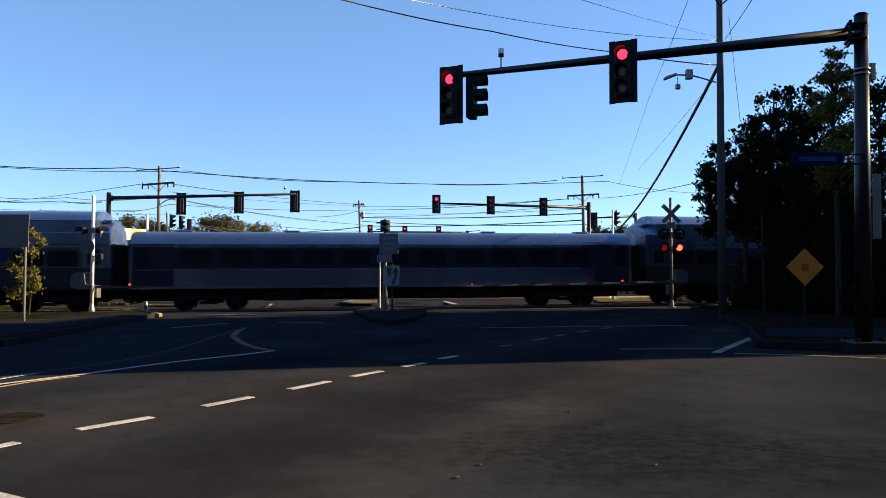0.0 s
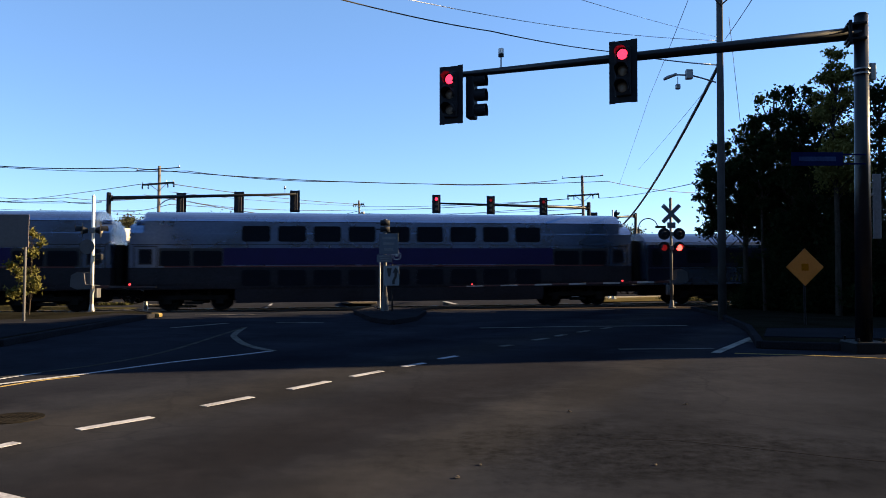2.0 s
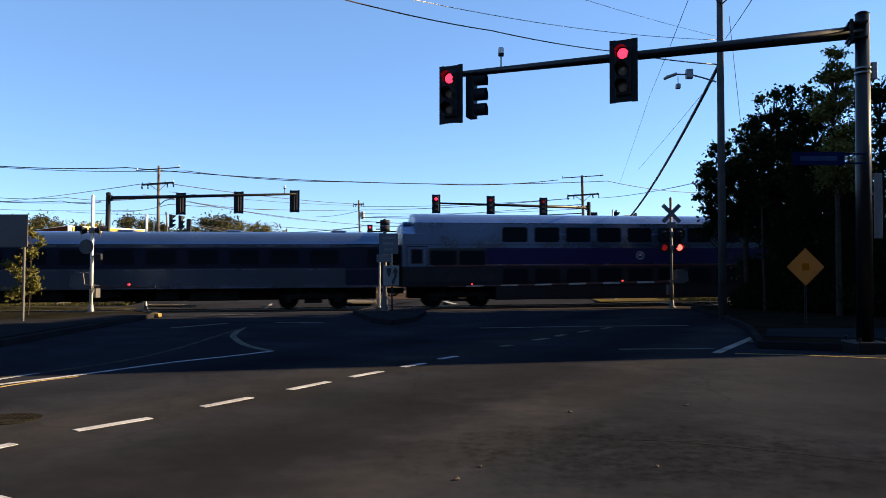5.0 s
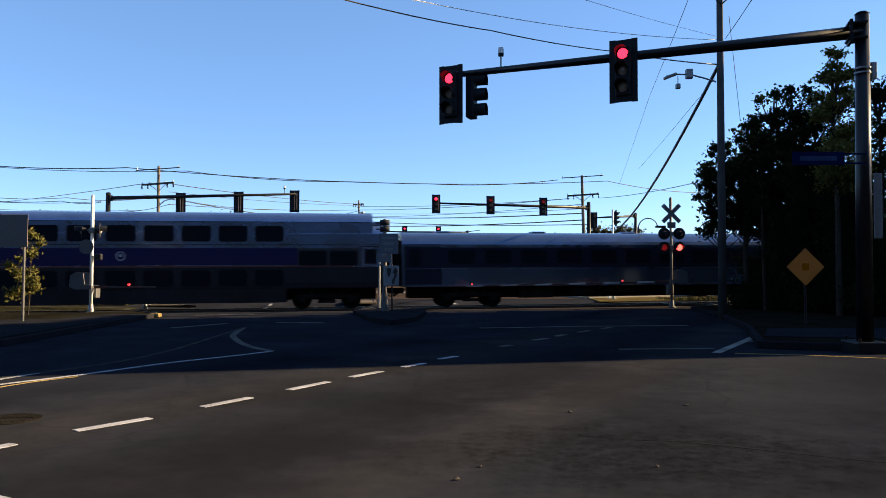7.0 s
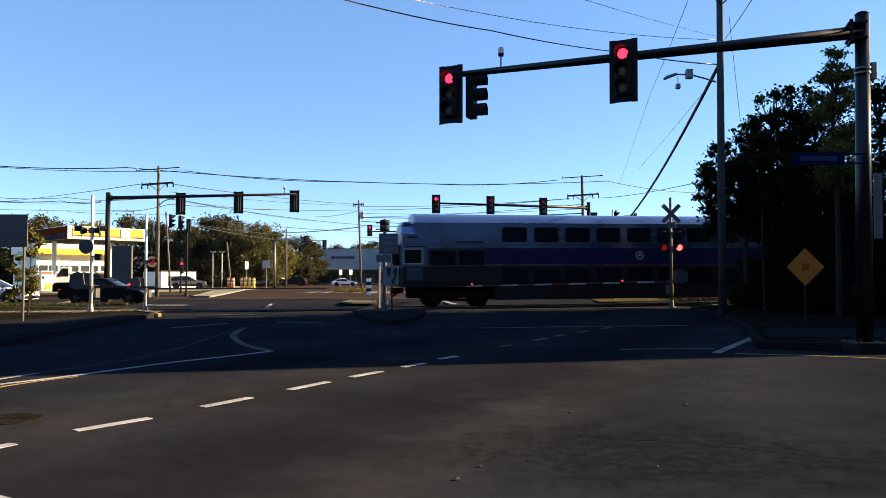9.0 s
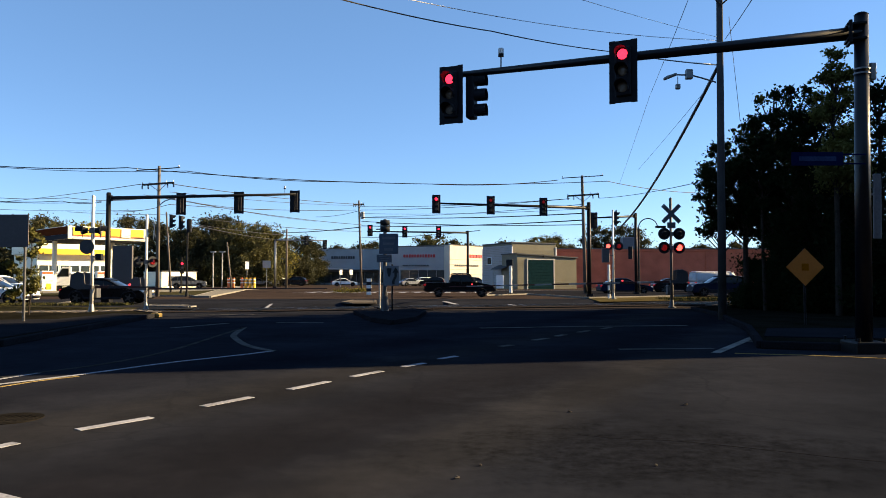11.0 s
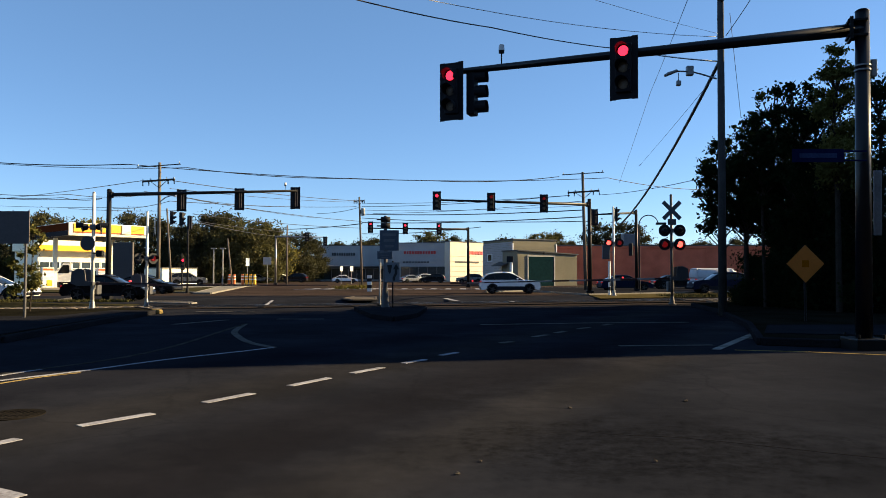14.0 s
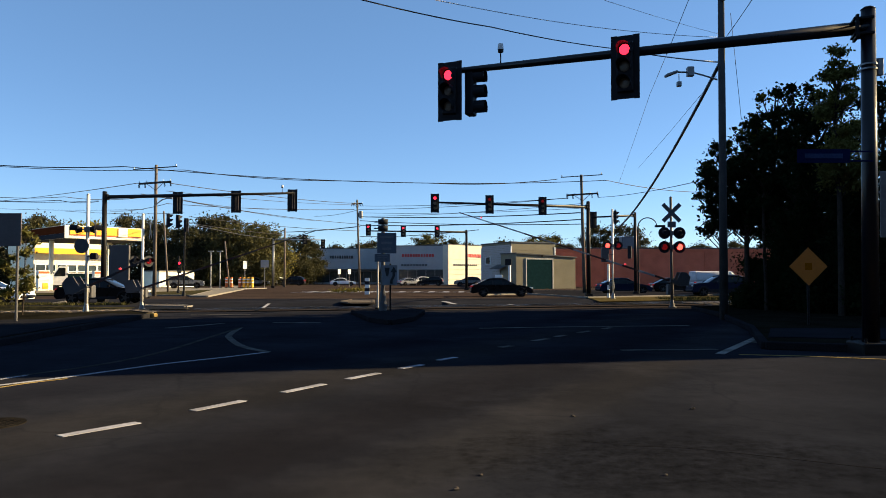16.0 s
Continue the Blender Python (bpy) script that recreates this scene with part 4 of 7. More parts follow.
def bilevel_coach(label, m, cab=False):
    """A double-deck coach: tall middle between lower end decks, two rows of windows, a purple band."""
    t = thing("double_deck_coach", m, label, "railway coach", "coaches of the train")
    half, tall, w = 12.85, 12.2, 1.52
    if "bi_body" not in SHARED:
        bm = bm_new()
        prism_x(bm, coach_outline(w, 2.1, 4.33, 0.55), -half, half)
        prism_x(bm, coach_outline(w - 0.004, 3.6, 4.92, 0.55), -tall, tall)
        for s in (-1, 1):
            box(bm, (s * (tall + 0.3), 0, 4.36), (0.5, 1.6, 0.2), 0.06)
        SHARED["bi_body"] = mesh_of("upper_body", bm, STAINLESS)
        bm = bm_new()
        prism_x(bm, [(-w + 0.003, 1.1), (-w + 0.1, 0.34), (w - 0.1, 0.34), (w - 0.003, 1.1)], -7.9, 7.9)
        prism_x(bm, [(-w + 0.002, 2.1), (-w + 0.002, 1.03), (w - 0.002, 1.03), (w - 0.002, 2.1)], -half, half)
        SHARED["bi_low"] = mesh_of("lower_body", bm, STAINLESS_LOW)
        bm = bm_new()
        for s in (-1, 1):
            box(bm, (0, s * w, 2.63), (16.9, 0.03, 0.84), 0.004)
        SHARED["bi_band"] = mesh_of("purple_band", bm, PURPLE)
        bm = bm_new()
        for s in (-1, 1):
            box(bm, (0, s * w, 2.14), (half * 2 - 3.2, 0.03, 0.07), 0.003)
        SHARED["bi_line"] = mesh_of("red_stripe", bm, ORANGE_STRIPE)
        bm = bm_new()
        for s in (-1, 1):
            for i in range(14):
                box(bm, (0, s * w, 1.06 + i * 0.011 + (0.09 if i > 6 else 0)), (half * 2 - 0.2, 0.016, 0.005))
            for z in (3.22, 4.36):
                box(bm, (0, s * w, z), (tall * 2 - 0.3 if z > 4 else half * 2 - 0.2, 0.028, 0.02))
        SHARED["bi_rib"] = mesh_of("side_rib", bm, STAINLESS_LOW)
        bm = bm_new()
        for k in range(20):
            a = math.tau * k / 20
            box(bm, (0.2 * math.cos(a), 0.019, 0.2 * math.sin(a)), (0.045, 0.006, 0.066), 0.0, Matrix.Rotation(-a, 4, "Y"))
        box(bm, (0, 0.019, 0.03), (0.16, 0.006, 0.14))
        SHARED["bi_logo"] = mesh_of("round_badge", bm, GREYED_WHITE)
        bm = bm_new()
        box(bm, (0, 0, 0), (0.62, 0.02, 0.74), 0.004)
        SHARED["pale_frame"] = mesh_of("window_frame", bm, STAINLESS_LOW)
    body = share("upper_body", SHARED["bi_body"], t)
    tagged(body, "dull stainless steel upper body")
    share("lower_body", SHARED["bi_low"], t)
    share("purple_band", SHARED["bi_band"], t)
    share("red_stripe", SHARED["bi_line"], t)
    for e in (-1, 1):
        for s in (-1, 1):
            bm = bm_new()
            box(bm, (e * 9.98, s * w, 2.6), (3.04, 0.03, 0.88), 0.004)
            part("window_band", bm, SIGN_BLACK, t, "black band round the end windows")
    share("side_rib", SHARED["bi_rib"], t)
    for turn in (0, 180):
        tagged(share("round_badge", SHARED["bi_logo"], t, pose(0.1, w if turn == 0 else -w, 2.66, 0, 0, turn)), "plain white ring badge")
    up, end, door = window_mesh(1.37, 0.78), window_mesh(1.38, 0.74), window_mesh(0.5, 0.62)
    for s in (-1, 1):
        for i in range(9):
            x = -6.89 + i * 1.745
            share("window", up, t, pose(x, s * (w + 0.004), 3.76))
            share("window", up, t, pose(x, s * (w + 0.004), 1.57))
        for e in (-1, 1):
            for x in (9.2, 10.72):
                share("window", end, t, pose(e * x, s * (w + 0.02), 2.55))
            share("window", door, t, pose(e * 12.1, s * (w + 0.012), 2.62))
            share("window_frame", SHARED["pale_frame"], t, pose(e * 12.1, s * (w + 0.006), 2.62))
            bm = bm_new()
            for dx in (-0.52, 0.52):
                box(bm, (e * 12.1 + dx, s * (w + 0.005), 2.1), (0.04, 0.02, 2.05), 0.004)
            box(bm, (e * 12.1, s * (w + 0.005), 3.14), (1.08, 0.02, 0.04), 0.004)
            part("door_frame", bm, STAINLESS_LOW, t)
    if cab:
        for s in (-1, 1):
            bm = bm_new()
            for dx, dz, lx, lz in ((0, 0.38, 1.04, 0.06), (0, -0.38, 1.04, 0.06), (-0.49, 0, 0.06, 0.82), (0.49, 0, 0.06, 0.82)):
                box(bm, (-12.28 + dx, s * (w + 0.022), 2.62 + dz), (lx, 0.03, lz), 0.006)
            part("cab_window_frame", bm, GREYED_WHITE, t, "greyish white frame of the cab window")
            bm = bm_new()
            box(bm, (-12.28, s * (w + 0.02), 2.62), (0.95, 0.02, 0.74), 0.004)
            part("cab_window", bm, CAR_GLASS, t, "clear cab side window")
            bm = bm_new()
            box(bm, (-9.3, s * (w + 0.006), 3.36), (1.5, 0.02, 0.12), 0.004)
            box(bm, (-12.3, s * (w + 0.006), 3.62), (0.5, 0.02, 0.13), 0.004)
            part("vent_slot", bm, SIGN_BLACK, t, "dark slots above the windows")
            bm = bm_new()
            box(bm, (-12.2, s * (w + 0.01), 1.72), (0.85, 0.03, 0.6), 0.01)
            part("equipment_panel", bm, STAINLESS_PALE, t, "dull metal panel below the cab window")
    coach_ends(t, half, 1.1, 3.25)
    return t, bogie(t, -9.9) + bogie(t, 9.9)


def single_coach(label, m):
    """A single-deck coach: smooth silver sides with a dark window band, round roof, boxes below the floor."""
    t = thing("single_deck_coach", m, label, "railway coach", "coaches of the train")
    half, w = 12.85, 1.52
    if "si_body" not in SHARED:
        bm = bm_new()
        prism_x(bm, coach_outline(w, 1.05, 3.94, 0.7), -half, half)
        SHARED["si_body"] = mesh_of("body", bm, STAINLESS_PALE)
        bm = bm_new()
        for s in (-1, 1):
            box(bm, (0, s * w, 2.56), (half * 2 - 2.6, 0.03, 1.02), 0.004)
        SHARED["si_band"] = mesh_of("window_band", bm, NAVY)
        bm = bm_new()
        for s in (-1, 1):
            for z in (1.1, 1.16, 1.98, 3.12, 3.18):
                box(bm, (0, s * w, z), (half * 2 - 0.2, 0.026, 0.02))
        SHARED["si_rib"] = mesh_of("side_rib", bm, STAINLESS)
        bm = bm_new()
        box(bm, (0, 0, 3.95), (0.8, 0.7, 0.12), 0.04)
        SHARED["si_vent"] = mesh_of("roof_vent", bm, STAINLESS)
        bm = bm_new()
        for x, l, h in ((-5.6, 1.9, 0.62), (-3.1, 1.2, 0.5), (-0.8, 1.7, 0.4), (2.2, 1.1, 0.55), (4.4, 2.4, 0.6)):
            box(bm, (x, -0.75, 1.05 - h / 2), (l, 0.9, h), 0.05)
            box(bm, (-x, 0.75, 1.05 - h / 2), (l, 0.9, h), 0.05)
        box(bm, (0, 0, 0.98), (24, 0.5, 0.2), 0.02)
        SHARED["si_gear"] = mesh_of("underfloor_box", bm, UNDERFRAME)
    tagged(share("body", SHARED["si_body"], t), "dull stainless steel body with a round roof")
    share("window_band", SHARED["si_band"], t)
    share("side_rib", SHARED["si_rib"], t)
    for x in (-10.5, -5.2, 0, 5.2, 10.5):
        share("roof_vent", SHARED["si_vent"], t, pose(x, 0, 0))
    share("underfloor_box", SHARED["si_gear"], t)
    win, door = window_mesh(1.42, 0.72), window_mesh(0.6, 0.9)
    for s in (-1, 1):
        for i in range(11):
            share("window", win, t, pose((i - 5) * 1.95, s * (w + 0.018), 2.6))
        for e in (-1, 1):
            bm = bm_new()
            box(bm, (e * 11.75, s * (w + 0.002), 2.2), (1.9, 0.02, 2.1), 0.004)
            dv = part("side_door", bm, NAVY, t, "dark vestibule door")
            share("window", door, dv, pose(e * 12.2, s * (w + 0.016), 2.55))
            bm = bm_new()
            for dx in (-0.5, 0.5):
                box(bm, (e * 12.2 + dx, s * (w + 0.010), 2.12), (0.04, 0.02, 2.05), 0.004)
            part("door_frame", bm, STAINLESS_LOW, dv)
    coach_ends(t, half, 1.1, 3.5)
    return t, bogie(t, -9.2) + bogie(t, 9.2)


# ---- the ground and the roads ----
TRACK_TURN, TRACK_RISE, TRACK_Y = 9.65, 0.37, 38.99


def smooth_step(a, b, v):
    v = max(0.0, min(1.0, (v - a) / (b - a)))
    return v * v * (3 - 2 * v)


def track_z(x):
    """The height of the rails' foot, where they cross x: the line climbs gently to the right."""
    return -0.12 + x * math.tan(radians(TRACK_RISE))


def dip(x, y):
    """The ground sinks a little towards the tracks."""
    c, n = math.cos(radians(TRACK_TURN)), math.sin(radians(TRACK_TURN))
    off = abs((y - TRACK_Y) * c - x * n)
    return max(-0.32, min(0.0, track_z(x) - 0.02)) * (1 - smooth_step(2.6, 6.5, off))


def sheet(xs, ys, lower):
    """An open grid of ground that follows the dip."""
    bm = bm_new()
    rows = [[bm.verts.new((x, y, dip(x, y) - lower)) for x in xs] for y in ys]
    for a, b in zip(rows, rows[1:]):
        for i in range(len(xs) - 1):
            bm.faces.new((a[i], a[i + 1], b[i + 1], b[i]))
    return bm


fine_x, fine_y = [-90 + 1.5 * i for i in range(121)], [20 + 0.8 * i for i in range(56)]
gx = [-1500, -700, -300, -150] + fine_x + [150, 300, 700, 1500]
gy = [-300, -100, -25, 0] + fine_y + [70, 90, 130, 200, 300, 600, 1200, 2500]
solid("ground", sheet(gx, gy, 0.03), GRASSY, "dry grassy ground reaching to the horizon", "ground", kind="structure")
solid("road", sheet(fine_x, [-25, -10, 0, 10] + fine_y, 0.0), ASPHALT, "worn brownish asphalt of a wide junction", "road", kind="structure")
bm = bm_new()
slab(bm, [(-40, 50.2), (34, 52.5), (60, 200), (-60, 200)], -0.02, 0.003)
solid("far_road", bm, ASPHALT_FAR, "pale worn asphalt beyond the junction", "road", kind="structure")


def verge(name, pts, label, top=GRASSY, z=0.13, kerb=0.16, kerb_mat=None):
    """A raised island or verge with a kerb along its outline."""
    bm = bm_new()
    slab(bm, pts, -0.01, z)
    v = solid(name, bm, top, label, "verge", kind="structure")
    n = len(pts)
    c = Vector((sum(p[0] for p in pts) / n, sum(p[1] for p in pts) / n))
    for i in range(n):
        a, b = Vector(pts[i]), Vector(pts[(i + 1) % n])
        if max(abs(a.x), abs(b.x)) > 55 or (b - a).length > 60:
            continue
        steps = max(1, int((b - a).length / 2.4))
        for j in range(steps):
            p, q = a.lerp(b, j / steps), a.lerp(b, (j + 1) / steps)
            d = (q - p)
            bm = bm_new()
            box(bm, (0, 0, z / 2 + 0.008), (d.length - 0.012, kerb, z + 0.03), 0.025)
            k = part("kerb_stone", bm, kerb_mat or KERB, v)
            k.matrix_basis = pose((p.x + q.x) / 2, (p.y + q.y) / 2, 0, 0, 0, math.degrees(math.atan2(d.y, d.x)))
    return v


verge("verge_1", [(-10.80, 27.40), (-10.00, 20.27), (-9.40, 15.42), (-30, 17.4), (-70, 17.0), (-70, 30.5), (-13.94, 28.23), (-12.53, 29.57)], "grassy verge with a kerb beside the tracks", top=SHADE_GROUND)
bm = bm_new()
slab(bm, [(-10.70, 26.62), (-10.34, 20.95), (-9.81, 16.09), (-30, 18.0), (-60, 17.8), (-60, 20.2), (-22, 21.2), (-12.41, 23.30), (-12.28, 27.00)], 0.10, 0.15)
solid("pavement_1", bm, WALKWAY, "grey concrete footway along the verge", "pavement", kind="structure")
verge("verge_2", [(6.57, 15.05), (8.69, 14.25), (40, 13.0), (70, 13), (70, 36.5), (16, 35.6), (11.43, 33.26), (10.53, 27.81), (8.44, 20.05), (7.18, 16.66)], "dark shaded verge with a kerb under trees", top=SHADE_GROUND, z=0.14)
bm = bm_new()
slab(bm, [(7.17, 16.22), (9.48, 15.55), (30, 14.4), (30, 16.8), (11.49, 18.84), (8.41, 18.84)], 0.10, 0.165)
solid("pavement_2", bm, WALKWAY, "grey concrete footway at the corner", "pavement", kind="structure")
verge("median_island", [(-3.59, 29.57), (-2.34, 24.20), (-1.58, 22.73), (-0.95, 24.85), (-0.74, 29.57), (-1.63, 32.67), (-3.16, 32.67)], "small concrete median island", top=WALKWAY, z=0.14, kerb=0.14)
verge("verge_3", [(14, 46.5), (60, 52), (60, 60), (10.71, 54.74), (9.54, 44.32)], "sunlit dry grass strip beyond the tracks", top=DRYGRASS, z=0.03, kerb=0.05, kerb_mat=DRYGRASS)
verge("verge_4", [(-23.67, 58.15), (-19.23, 58.15), (-19.93, 62.03), (-29.33, 97.90), (-25, 82), (-90, 82), (-90, 59)], "dry grass block with a pale kerb", z=0.1, kerb_mat=CONCRETE)
verge("far_island", [(-18.87, 54.74), (-17.59, 54.74), (-23.35, 84.56), (-32.12, 124.00), (-39.52, 143.06), (-30.96, 103.34)], "bright concrete corner footway", top=CONCRETE, z=0.12, kerb_mat=CONCRETE)
verge("far_median", [(-5.94, 42.80), (-5.17, 40.92), (-3.87, 41.37), (-4.30, 45.96), (-5.77, 46.54)], "low dull concrete island nose", top=OLD_CONCRETE, z=0.07, kerb_mat=OLD_CONCRETE)
verge("left_nose", [(-15.03, 37.24), (-12.65, 36.16), (-12.59, 36.87), (-14.03, 38.79), (-15.66, 38.79)], "narrow concrete island nose", top=OLD_CONCRETE, z=0.05, kerb_mat=CONCRETE)
solid("verge_5", sheet([-36 + 0.8 * i for i in range(25)], [37.9 + 0.45 * i for i in range(6)], -0.015), GRASSY, "flat dry olive grass beyond the tracks", "verge", kind="structure")
verge("far_corner", [(3.56, 60.03), (7.56, 64.16), (10.32, 51.70), (26, 62), (40, 78), (5.74, 80.89)], "pale corner footway by the shed", top=WALKWAY, z=0.1, kerb_mat=CONCRETE)
bm = bm_new()
slab(bm, [(-70, 66), (-29, 66), (-24, 100), (-70, 100)], -0.01, 0.105)
solid("forecourt", bm, CONCRETE, "concrete forecourt of the filling station", "pavement", kind="structure")

# plain unseen walls, added: behind the camera they dim reflections, east they cast shade
SHADE_WALL = mat("dark_unseen_wall", (0.025, 0.028, 0.02), 0.9, vary=0.4, scale=0.2, fine=4)
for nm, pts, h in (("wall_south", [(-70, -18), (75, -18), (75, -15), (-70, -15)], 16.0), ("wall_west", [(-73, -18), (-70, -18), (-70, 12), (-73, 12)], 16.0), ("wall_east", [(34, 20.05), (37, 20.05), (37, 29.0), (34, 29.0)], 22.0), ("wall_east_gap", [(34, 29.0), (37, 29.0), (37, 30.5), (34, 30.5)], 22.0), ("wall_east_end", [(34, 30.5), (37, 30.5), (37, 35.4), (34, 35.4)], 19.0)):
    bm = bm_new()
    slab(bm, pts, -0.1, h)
    solid(nm, bm, SHADE_WALL, "plain dark unseen wall added to block light", "wall", kind="structure")

# ---- the railway ----
def on_track(s, off=0.0, z=0.0):
    """A pose s metres along the track from where it crosses the view, off metres beyond its middle."""
    c, n = math.cos(radians(TRACK_TURN)), math.sin(radians(TRACK_TURN))
    return pose(s * c - off * n, TRACK_Y + s * n + off * c, track_z(s * c) + z, 0, 0, TRACK_TURN) @ pose(0, 0, 0, 0, -TRACK_RISE, 0)


track = thing("railway_track", on_track(0), "single railway track with steel rails and ballast", "railway track", kind="structure")
for s0, s1 in ((-90, -14.2), (14.5, 90)):
    bm = bm_new()
    box(bm, ((s0 + s1) / 2, 0, 0.0), (s1 - s0, 4.0, 0.10), 0.03)
    part("ballast", bm, DIRT, track, "grey ballast stones")
tie = None
for i in range(-70, 71):
    x = math.copysign(14.4 + abs(i) * 0.55, i) if i else 14.4
    if tie is None:
        bm = bm_new()
        box(bm, (0, 0, 0.055), (0.22, 2.6, 0.04), 0.008)
        tie = mesh_of("sleeper", bm, WOOD_POLE)
    share("sleeper", tie, track, pose(x, 0, 0))
for off in (-0.7175, 0.7175):
    bm = bm_new()
    prism_x(bm, [(-0.07, 0.0), (0.07, 0.0), (0.012, 0.03), (0.036, 0.05), (0.036, 0.085), (-0.036, 0.085), (-0.036, 0.05), (-0.012, 0.03)], -90, 90)
    r = part("rail", bm, RAIL_STEEL, track, "worn steel rail")
    r.matrix_basis = pose(0, off, 0)
panel = None
for i in range(-8, 9):
    for off in (-1.25, 0.0, 1.25):
        if panel is None:
            bm = bm_new()
            box(bm, (0, 0, 0.015), (1.66, 0.98, 0.05), 0.012)
            panel = mesh_of("crossing_panel", bm, OLD_PANEL)
        share("crossing_panel", panel, track, pose(i * 1.68, off, 0))
# paler strips laid on the road to show the sunlight before the rails
for s0, s1 in ((-13.5, -3.6), (-1.2, 12.4)):
    bm = bm_new()
    steps = 14
    rows = []
    for k in range(steps + 1):
        m = on_track(s0 + (s1 - s0) * k / steps)
        rows.append([bm.verts.new((p.x, p.y, dip(p.x, p.y) + dz)) for o, dz in ((-4.6, 0.003), (-4.6, 0.012), (-2.2, 0.012), (-2.2, 0.003)) for p in [m @ Vector((0, o, 0))]])
    for a, b in zip(rows, rows[1:]):
        for i in range(3):
            bm.faces.new((a[i], b[i], b[i + 1], a[i + 1]))
    bmesh.ops.recalc_face_normals(bm, faces=bm.faces[:])
    solid("lit_road_strip", bm, OLD_PANEL, "paler road strip for the sunlit ground before the rails", "road", kind="structure")


# ---- painted lines ----
def line(pts, width, material, label, group="road markings", z=0.006):
    return solid("road_marking", ribbon(pts, width, z), material, label, "road marking", group, "structure")


for a, b in [[(-3.95, 6.06), (-3.76, 6.45)], [(-3.50, 7.00), (-3.04, 7.62)], [(-2.72, 8.27), (-2.34, 8.91)], [(-2.01, 9.52), (-1.61, 10.25)], [(-1.35, 10.74), (-0.96, 11.39)], [(-0.66, 11.94), (-0.32, 12.45)], [(-0.06, 13.10), (0.25, 13.58)]]:
    line([a, b], 0.12, WHITE_LINE, "white painted lane dash, slightly worn")
# dashes past the shadow edge take the darker, shade-toned paint
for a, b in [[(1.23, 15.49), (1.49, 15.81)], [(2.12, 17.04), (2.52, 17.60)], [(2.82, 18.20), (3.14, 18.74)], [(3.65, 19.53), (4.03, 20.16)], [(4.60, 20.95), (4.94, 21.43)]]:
    line([a, b], 0.16, FADED_SHADE_LINE, "white lane dash darkened for the shade")
line(smooth_line([(-6.29, 9.50), (-6.08, 10.00), (-5.44, 11.06), (-4.71, 12.54), (-3.88, 13.73), (-3.41, 14.53)]), 0.08, WHITE_LINE, "thin white line that ends at the painted gore")
line(smooth_line([(-6.09, 9.31), (-5.93, 9.74), (-5.72, 10.33), (-5.40, 10.80)]), 0.05, YELLOW_LINE, "worn yellow line along the lane")
line(smooth_line([(-6.48, 9.90), (-6.39, 10.50), (-6.20, 11.19)]), 0.07, WHITE_LINE, "thin white edge line")
line(smooth_line([(-3.41, 14.53), (-4.20, 15.68), (-4.96, 17.43), (-5.41, 18.84), (-5.87, 21.43)]), 0.16, FADED_SHADE_LINE, "faded curved end of the painted gore")
line(smooth_line([(-5.89, 21.68), (-5.74, 19.22), (-5.49, 14.58), (-5.77, 12.29), (-6.50, 10.68)]), 0.11, FAINT_LINE, "faded white line of the painted gore")
for pts, w, mt, lb in (
    ([(-7.94, 21.31), (-6.97, 23.44)], 0.2, FADED_SHADE_LINE, "faded lane arrow shaft"),
    ([(-5.47, 23.89), (-3.94, 23.89)], 0.25, FADED_SHADE_LINE, "faded stop line before the crossing"),
    ([(1.09, 21.18), (4.20, 21.93), (7.49, 22.32)], 0.22, FADED_SHADE_LINE, "faded stop line before the crossing"),
    ([(3.60, 14.87), (5.59, 15.05)], 0.15, FADED_SHADE_LINE, "faded crosswalk line"),
    ([(5.30, 14.14), (8.59, 19.42)], 0.17, MID_LINE, "white crosswalk edge line"),
    ([(7.01, 16.51), (8.71, 19.22)], 0.2, FADED_SHADE_LINE, "short faded crosswalk line"),
    ([(5.63, 14.04), (6.79, 13.73), (8.01, 13.15), (9.04, 12.71)], 0.09, YELLOW_LINE, "thin yellow line along the kerb"),
    ([(-3.44, 5.08), (-3.11, 4.93), (-2.78, 4.75)], 0.16, WHITE_LINE, "white line at the corner of the lane"),
    ([(-8.60, 35.14), (-9.77, 41.37)], 0.16, WHITE_LINE, "white lane arrow beyond the tracks"),
    ([(0.11, 45.40), (0.76, 40.47)], 0.3, WHITE_LINE, "white lane arrow beyond the tracks"),
    ([(3.66, 40.47), (3.87, 38.79)], 0.2, WHITE_LINE, "white lane dash beyond the tracks"),
    ([(-9.80, 28.66), (-7.57, 29.11)], 0.25, FADED_SHADE_LINE, "faded line near the rails"),
):
    line(pts, w, mt, lb)
for i in range(18):
    x = -13.5 + i * 1.55
    line([(x, 73.2), (x + 0.1, 77.6)], 0.6, WHITE_LINE, "white bar of a zebra crossing", "zebra crossing", 0.016)
for y in (72.4, 78.3):
    line([(-15, y), (14, y + 0.3)], 0.3, WHITE_LINE, "white zebra crossing edge line", "zebra crossing", 0.018)
line(smooth_line([(1.25, 6.80), (1.62, 6.62), (2.12, 6.51), (2.81, 6.15), (3.25, 5.90), (3.80, 5.66)]), 0.014, TAR, "faint tar-filled crack in the asphalt", z=0.002)
cover = thing("manhole_cover", pose(-4.47, 7.55, 0.004), "round dark iron manhole cover set in the road", "manhole cover")
bm = bm_new()
rod(bm, (0, 0, -0.01), (0, 0, 0.006), 0.31, 0.31, 32)
part("frame", bm, UNDERFRAME, cover, "dark iron ring")
bm = bm_new()
rod(bm, (0, 0, 0), (0, 0, 0.009), 0.265, 0.265, 32)
for i in range(-4, 5):
    for j in range(-4, 5):
        if i * i + j * j < 12:
            box(bm, (i * 0.07, j * 0.07, 0.01), (0.045, 0.045, 0.004))
